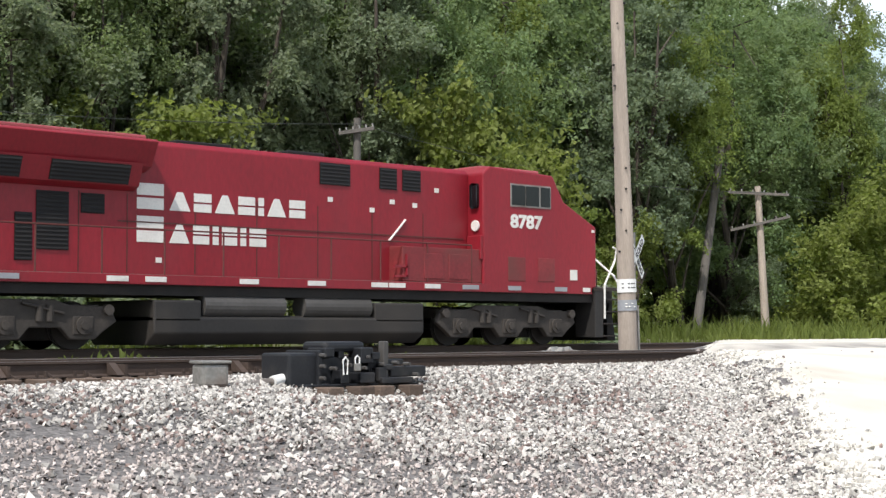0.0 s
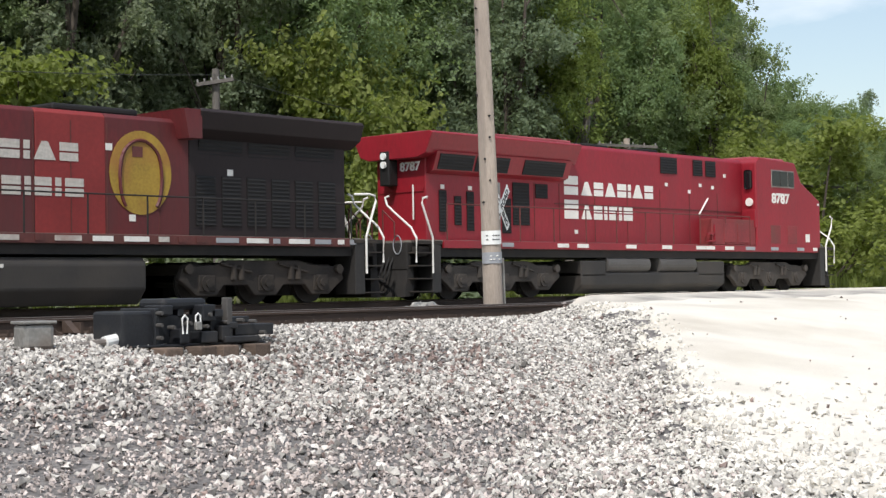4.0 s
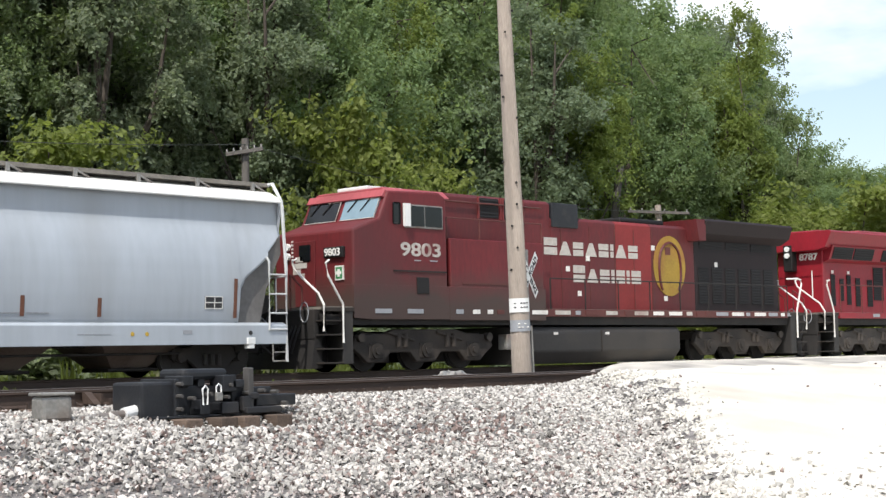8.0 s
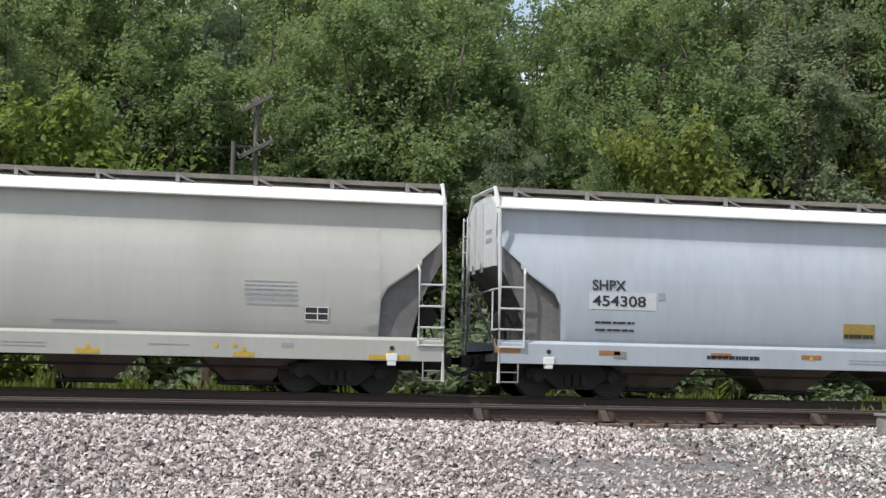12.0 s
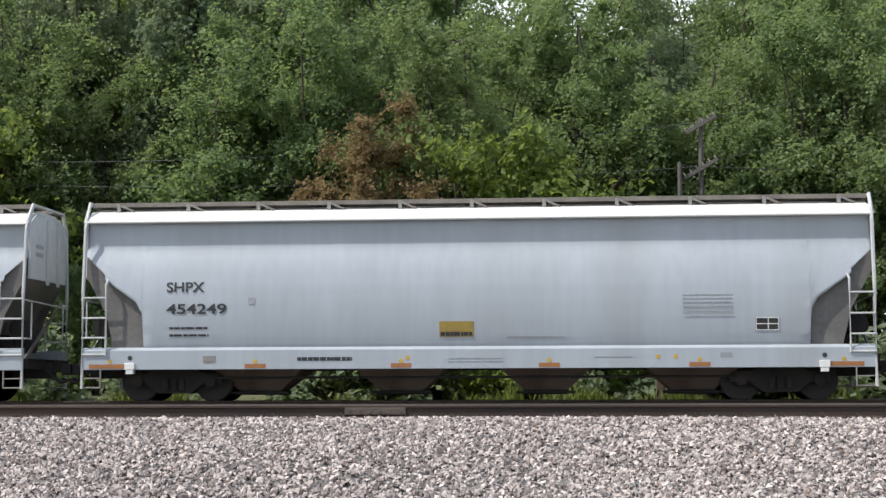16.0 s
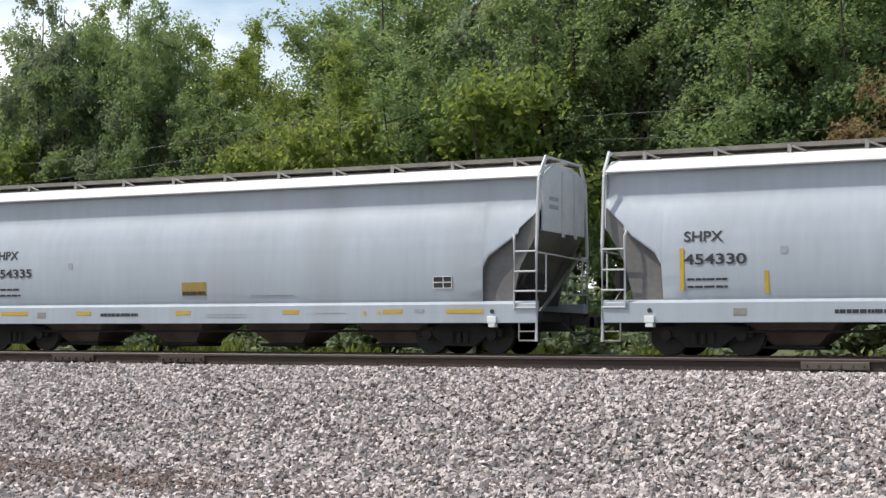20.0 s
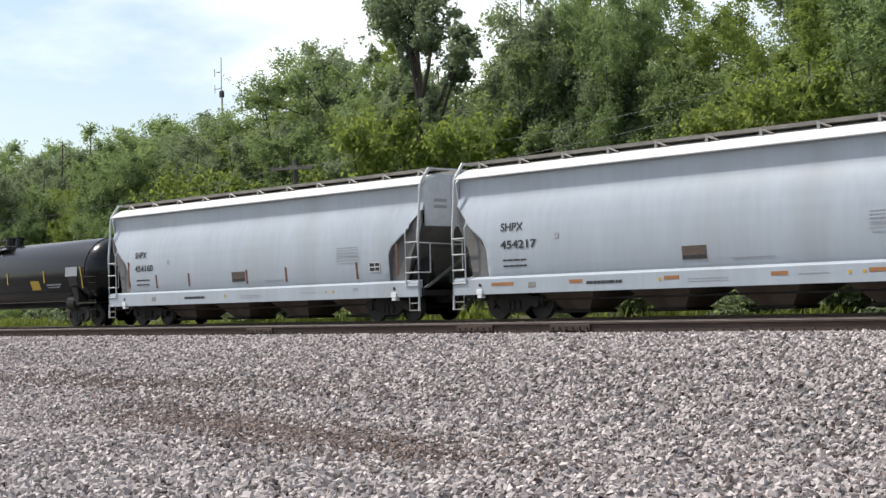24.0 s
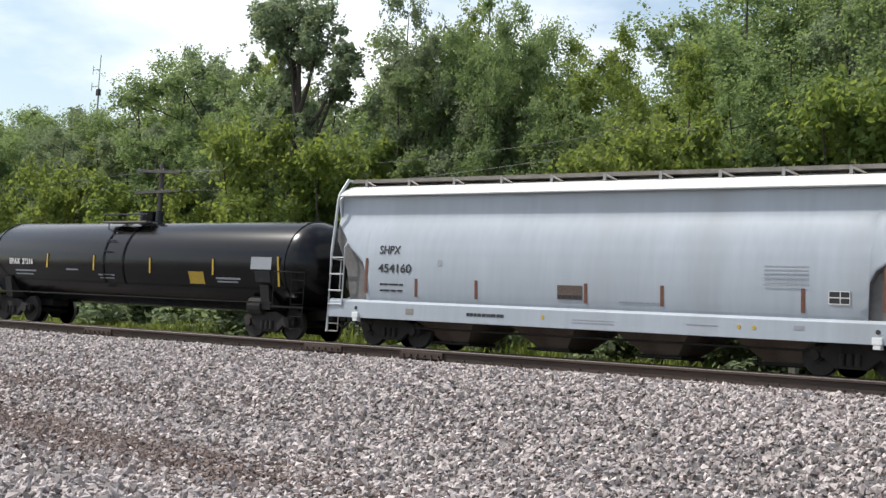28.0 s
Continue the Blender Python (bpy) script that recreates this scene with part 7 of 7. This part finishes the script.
# skyline of the wood: places along the track and heights, as seen from the lot
SKY_X = [-150, -85, -77, -71, -68, -63, -59.5, -57.8, -56, -52, -50, -45, -43, -40.6, -39.8, -37, -35, -33.4, -32.9, -30.7, -30, -28, -25.3, -23, -21.7, -19.8, -13, -1.2, -0.2, 0.8, 1.8, 5.0, 5.8, 6.8, 7.6, 12.6, 13.8, 15.7, 18.4, 19.2, 20.4, 25, 28, 40, 60, 76.5, 79.8, 81.2, 93, 150]
SKY_H = [11.6, 11.4, 11.2, 10.9, 11.2, 11.9, 13.0, 13.6, 13.3, 14.3, 13.8, 10.8, 12.2, 13.2, 15.0, 14.2, 14.4, 14.6, 12.4, 12.6, 13.6, 14.2, 13.4, 14.5, 13.9, 15.4, 18.5, 18.5, 12.3, 12.3, 18.0, 18.0, 14.6, 14.6, 18.5, 18.0, 14.5, 14.7, 14.2, 16.2, 17.5, 17.5, 18.5, 21.0, 22.0, 18.6, 17.0, 12.0, 11.8, 11.6]


def skyline(xs, half):
    return float(min(np.interp(xs + d, SKY_X, SKY_H) for d in (-half, 0, half)))


def wood():
    rnd = random.Random(20)
    used = set()

    def put(pool, x, y, h, widen=1.0, pick=None):
        """A tree or shrub of the pool with its top h metres over the ground."""
        i = rnd.randrange(len(pool)) if pick is None else pick
        src, turn = pool[i], rnd.uniform(0, 360)
        k = h / TOPS[src]
        m = pose(x, y, float(ground_z(np.array(x), np.array(y))) - 0.05, 0, 0, turn) @ Matrix.Diagonal((k * widen, k * widen, k, 1))
        if src not in used:
            used.add(src)
            src.matrix_basis = m
            return src
        return copy_thing(src, m)
    for row, (y0, step, hk) in enumerate(((46.5, 4.8, 0.82), (51.5, 4.5, 0.95), (57.5, 4.6, 0.98), (65.0, 5.4, 0.98))):
        x = -112 - row * 12
        while x < 104 + row * 14:
            xx, yy = x + rnd.uniform(-1.1, 1.1), y0 + rnd.uniform(-1.4, 1.4)
            eye = 3.0
            away = (yy + 2) / 50
            xs = eye + (xx - eye) / away
            h = skyline(xs, 0.7) * away * hk * rnd.uniform(0.93, 1.06)
            # sunnier, yellower trees along the far left; darker ones in the middle
            pick = rnd.choice((0, 2, 3, 3, 1, 5, 4) if xx < -14 else (0, 1, 2, 0, 5, 1, 0) if xx < 42 else (3, 0, 2, 0, 0, 2, 1))
            put(TREES, xx, yy, h + 0.3, rnd.uniform(0.88, 1.1) * (1.08 if h < 15 else 0.88), pick)
            x += step * (0.85 if h < 14 else 1.0)
    # single trees that stand out
    cottonwood(-45.4, 45.6, [(-0.9, 0, 14.3, 1.7, 1.5, 22), (-2.6, 0.3, 14.2, 0.9, 0.9, 8), (-0.2, -0.4, 12.6, 1.9, 1.3, 16), (1.0, 0.2, 13.6, 1.0, 1.2, 8), (3.0, -0.2, 12.1, 1.0, 0.8, 8), (2.2, 0.2, 10.9, 0.9, 0.7, 5), (-1.6, 0.4, 10.6, 1.0, 1.0, 5), (0.8, -0.3, 9.4, 1.0, 0.9, 4)], 31)
    put(TREES, -38.9, 47.0, 15.1, 0.62, 1)
    put(TREES, -36.6, 48.0, 14.6, 0.62, 5)
    put(TREES, -34.4, 47.0, 14.7, 0.55, 0)
    put(TREES, 10.5, 45.5, 13.0, 0.9, 2)
    put(TREES, 72.0, 46.0, 19.0, 0.85, 3)
    BROWN_TREE.matrix_basis = pose(-3.9, 41.6, -0.2, 0, 0, 40) @ Matrix.Diagonal((0.92, 0.92, 0.88, 1))
    x = -112.0
    while x < 100:
        y = 43.6 + rnd.uniform(-0.8, 1.6)
        if not (55 < x < 61 or -8 < x < -0.5):
            put(SHRUBS, x, y, rnd.uniform(2.4, 5.6) if x < 50 else rnd.uniform(2.2, 4.0), rnd.uniform(0.8, 1.1), rnd.choice((0, 1, 0, 2) if x < -14 else (0, 2, 2, 1)))
        x += rnd.uniform(3.2, 6.0)
    put(TREES, 2.2, 42.4, 6.6, 0.9, 3)
    put(TREES, 14.3, 42.0, 8.2, 0.9, 1)
    put(TREES, 16.8, 42.2, 7.6, 0.9, 0)
    put(SHRUBS, 66.0, 39.5, 3.9, 1.15, 1)
    put(SHRUBS, 71.5, 39.6, 4.8, 1.25, 1)
    # undergrowth deep in the wood
    for k in range(62):
        put(SHRUBS, -125 + 4 * k + rnd.uniform(-1, 1), 69.5 + rnd.uniform(-1, 1), rnd.uniform(4.5, 6.5), 1.0)
    # unseen wood across the lot behind the viewer, added for the tank's dark reflection
    for k in range(44):
        put(TREES, -190 + 9 * k + rnd.uniform(-2, 2), -72 + rnd.uniform(-5, 5), rnd.uniform(13, 18), 1.3)
    # weed bushes along the far side of the train's track
    for x in (-62, -55.5, -49, -43.5, -37, -33.2, -27.5, -24.8, -21.2, -20, -17.5, -16.1, -13.2, -8.6, -3.5, -2.4, 1.8, 6.2, 8.0, 12.0, 13.1, 15.8, 19.2, 20.3, 24.5, 31, 38.5):
        put([WEED], x * 1.1, 39.2 + rnd.uniform(-0.3, 0.4), rnd.uniform(0.8, 1.1), rnd.uniform(1.0, 1.5))


wood()


def grass(name, seed, count, area, tall, label, mat, clump=0.0):
    rng = np.random.default_rng(seed)
    x, y = rng.uniform(area[0], area[1], count), rng.uniform(area[2], area[3], count)
    if clump:
        cx = rng.uniform(area[0], area[1], int((area[1] - area[0]) * clump))
        x = rng.choice(cx, count) + rng.normal(0, 0.45, count)
    h = rng.uniform(tall[0], tall[1], count) * (0.5 + 0.8 * np.abs(np.sin(x * 0.9) * np.sin(x * 0.37 + 1)))
    z = ground_z(x, y)
    a = rng.uniform(0, 2 * np.pi, count)
    w = rng.uniform(0.02, 0.05, count)
    lx, ly = rng.normal(0, 0.35, count) * h, rng.normal(0, 0.35, count) * h
    base = np.stack([x, y, z - 0.03], 1)
    side = np.stack([np.cos(a) * w, np.sin(a) * w, 0 * a], 1)
    mid = base + np.stack([lx * 0.35, ly * 0.35, h * 0.6], 1)
    tip = base + np.stack([lx, ly, h], 1)
    v = np.stack([base - side, base + side, mid + side * 0.8, mid - side * 0.8, tip], 1).reshape(-1, 3)
    k = np.arange(count)[:, None] * 5
    f = np.concatenate([k + np.array([[0, 1, 2]]), k + np.array([[0, 2, 3]]), k + np.array([[3, 2, 4]])])
    return tagged(cloud_mesh(name, v, f, mat), label, "grass", kind="stuff")


grass("grass_strip", 1, 16000, (-90, -40, 35.2, 41.0), (0.15, 0.5), "sunlit rough grass behind the train", GRASS)
grass("weeds", 2, 7000, (-70, 70, 35.4, 38.0), (0.25, 0.7), "clumps of tall weeds beside the far track", GRASS, 0.35)
grass("weeds_between_tracks", 3, 2600, (-30, 30, 24.0, 29.8), (0.08, 0.24), "sparse weeds between the tracks", GRASS, 0.5)
grass("meadow_grass", 4, 16000, (52, 110, 36.0, 47.0), (0.4, 1.0), "tall grass beside the crossing road", GRASS)


# ---- what moves ----
def motions():
    """The train rolls by; its wheelsets turn."""
    ts, xs = [t for t, _ in ROLLED], [x for _, x in ROLLED]
    for car, centre in CARS:
        walk(car, [(t, pose(x + centre, FAR_Y, FAR_Z)) for t, x in ROLLED])
    steps = [k * 0.125 for k in range(225)]
    rolled = np.interp(steps, ts, xs)
    for w in WHEELS:
        place, r = w.matrix_basis.translation.copy(), w.matrix_basis.translation.z
        walk(w, [(t, pose(*place, 0, math.degrees((s - rolled[0]) / r), 0)) for t, s in zip(steps, rolled)])


motions()
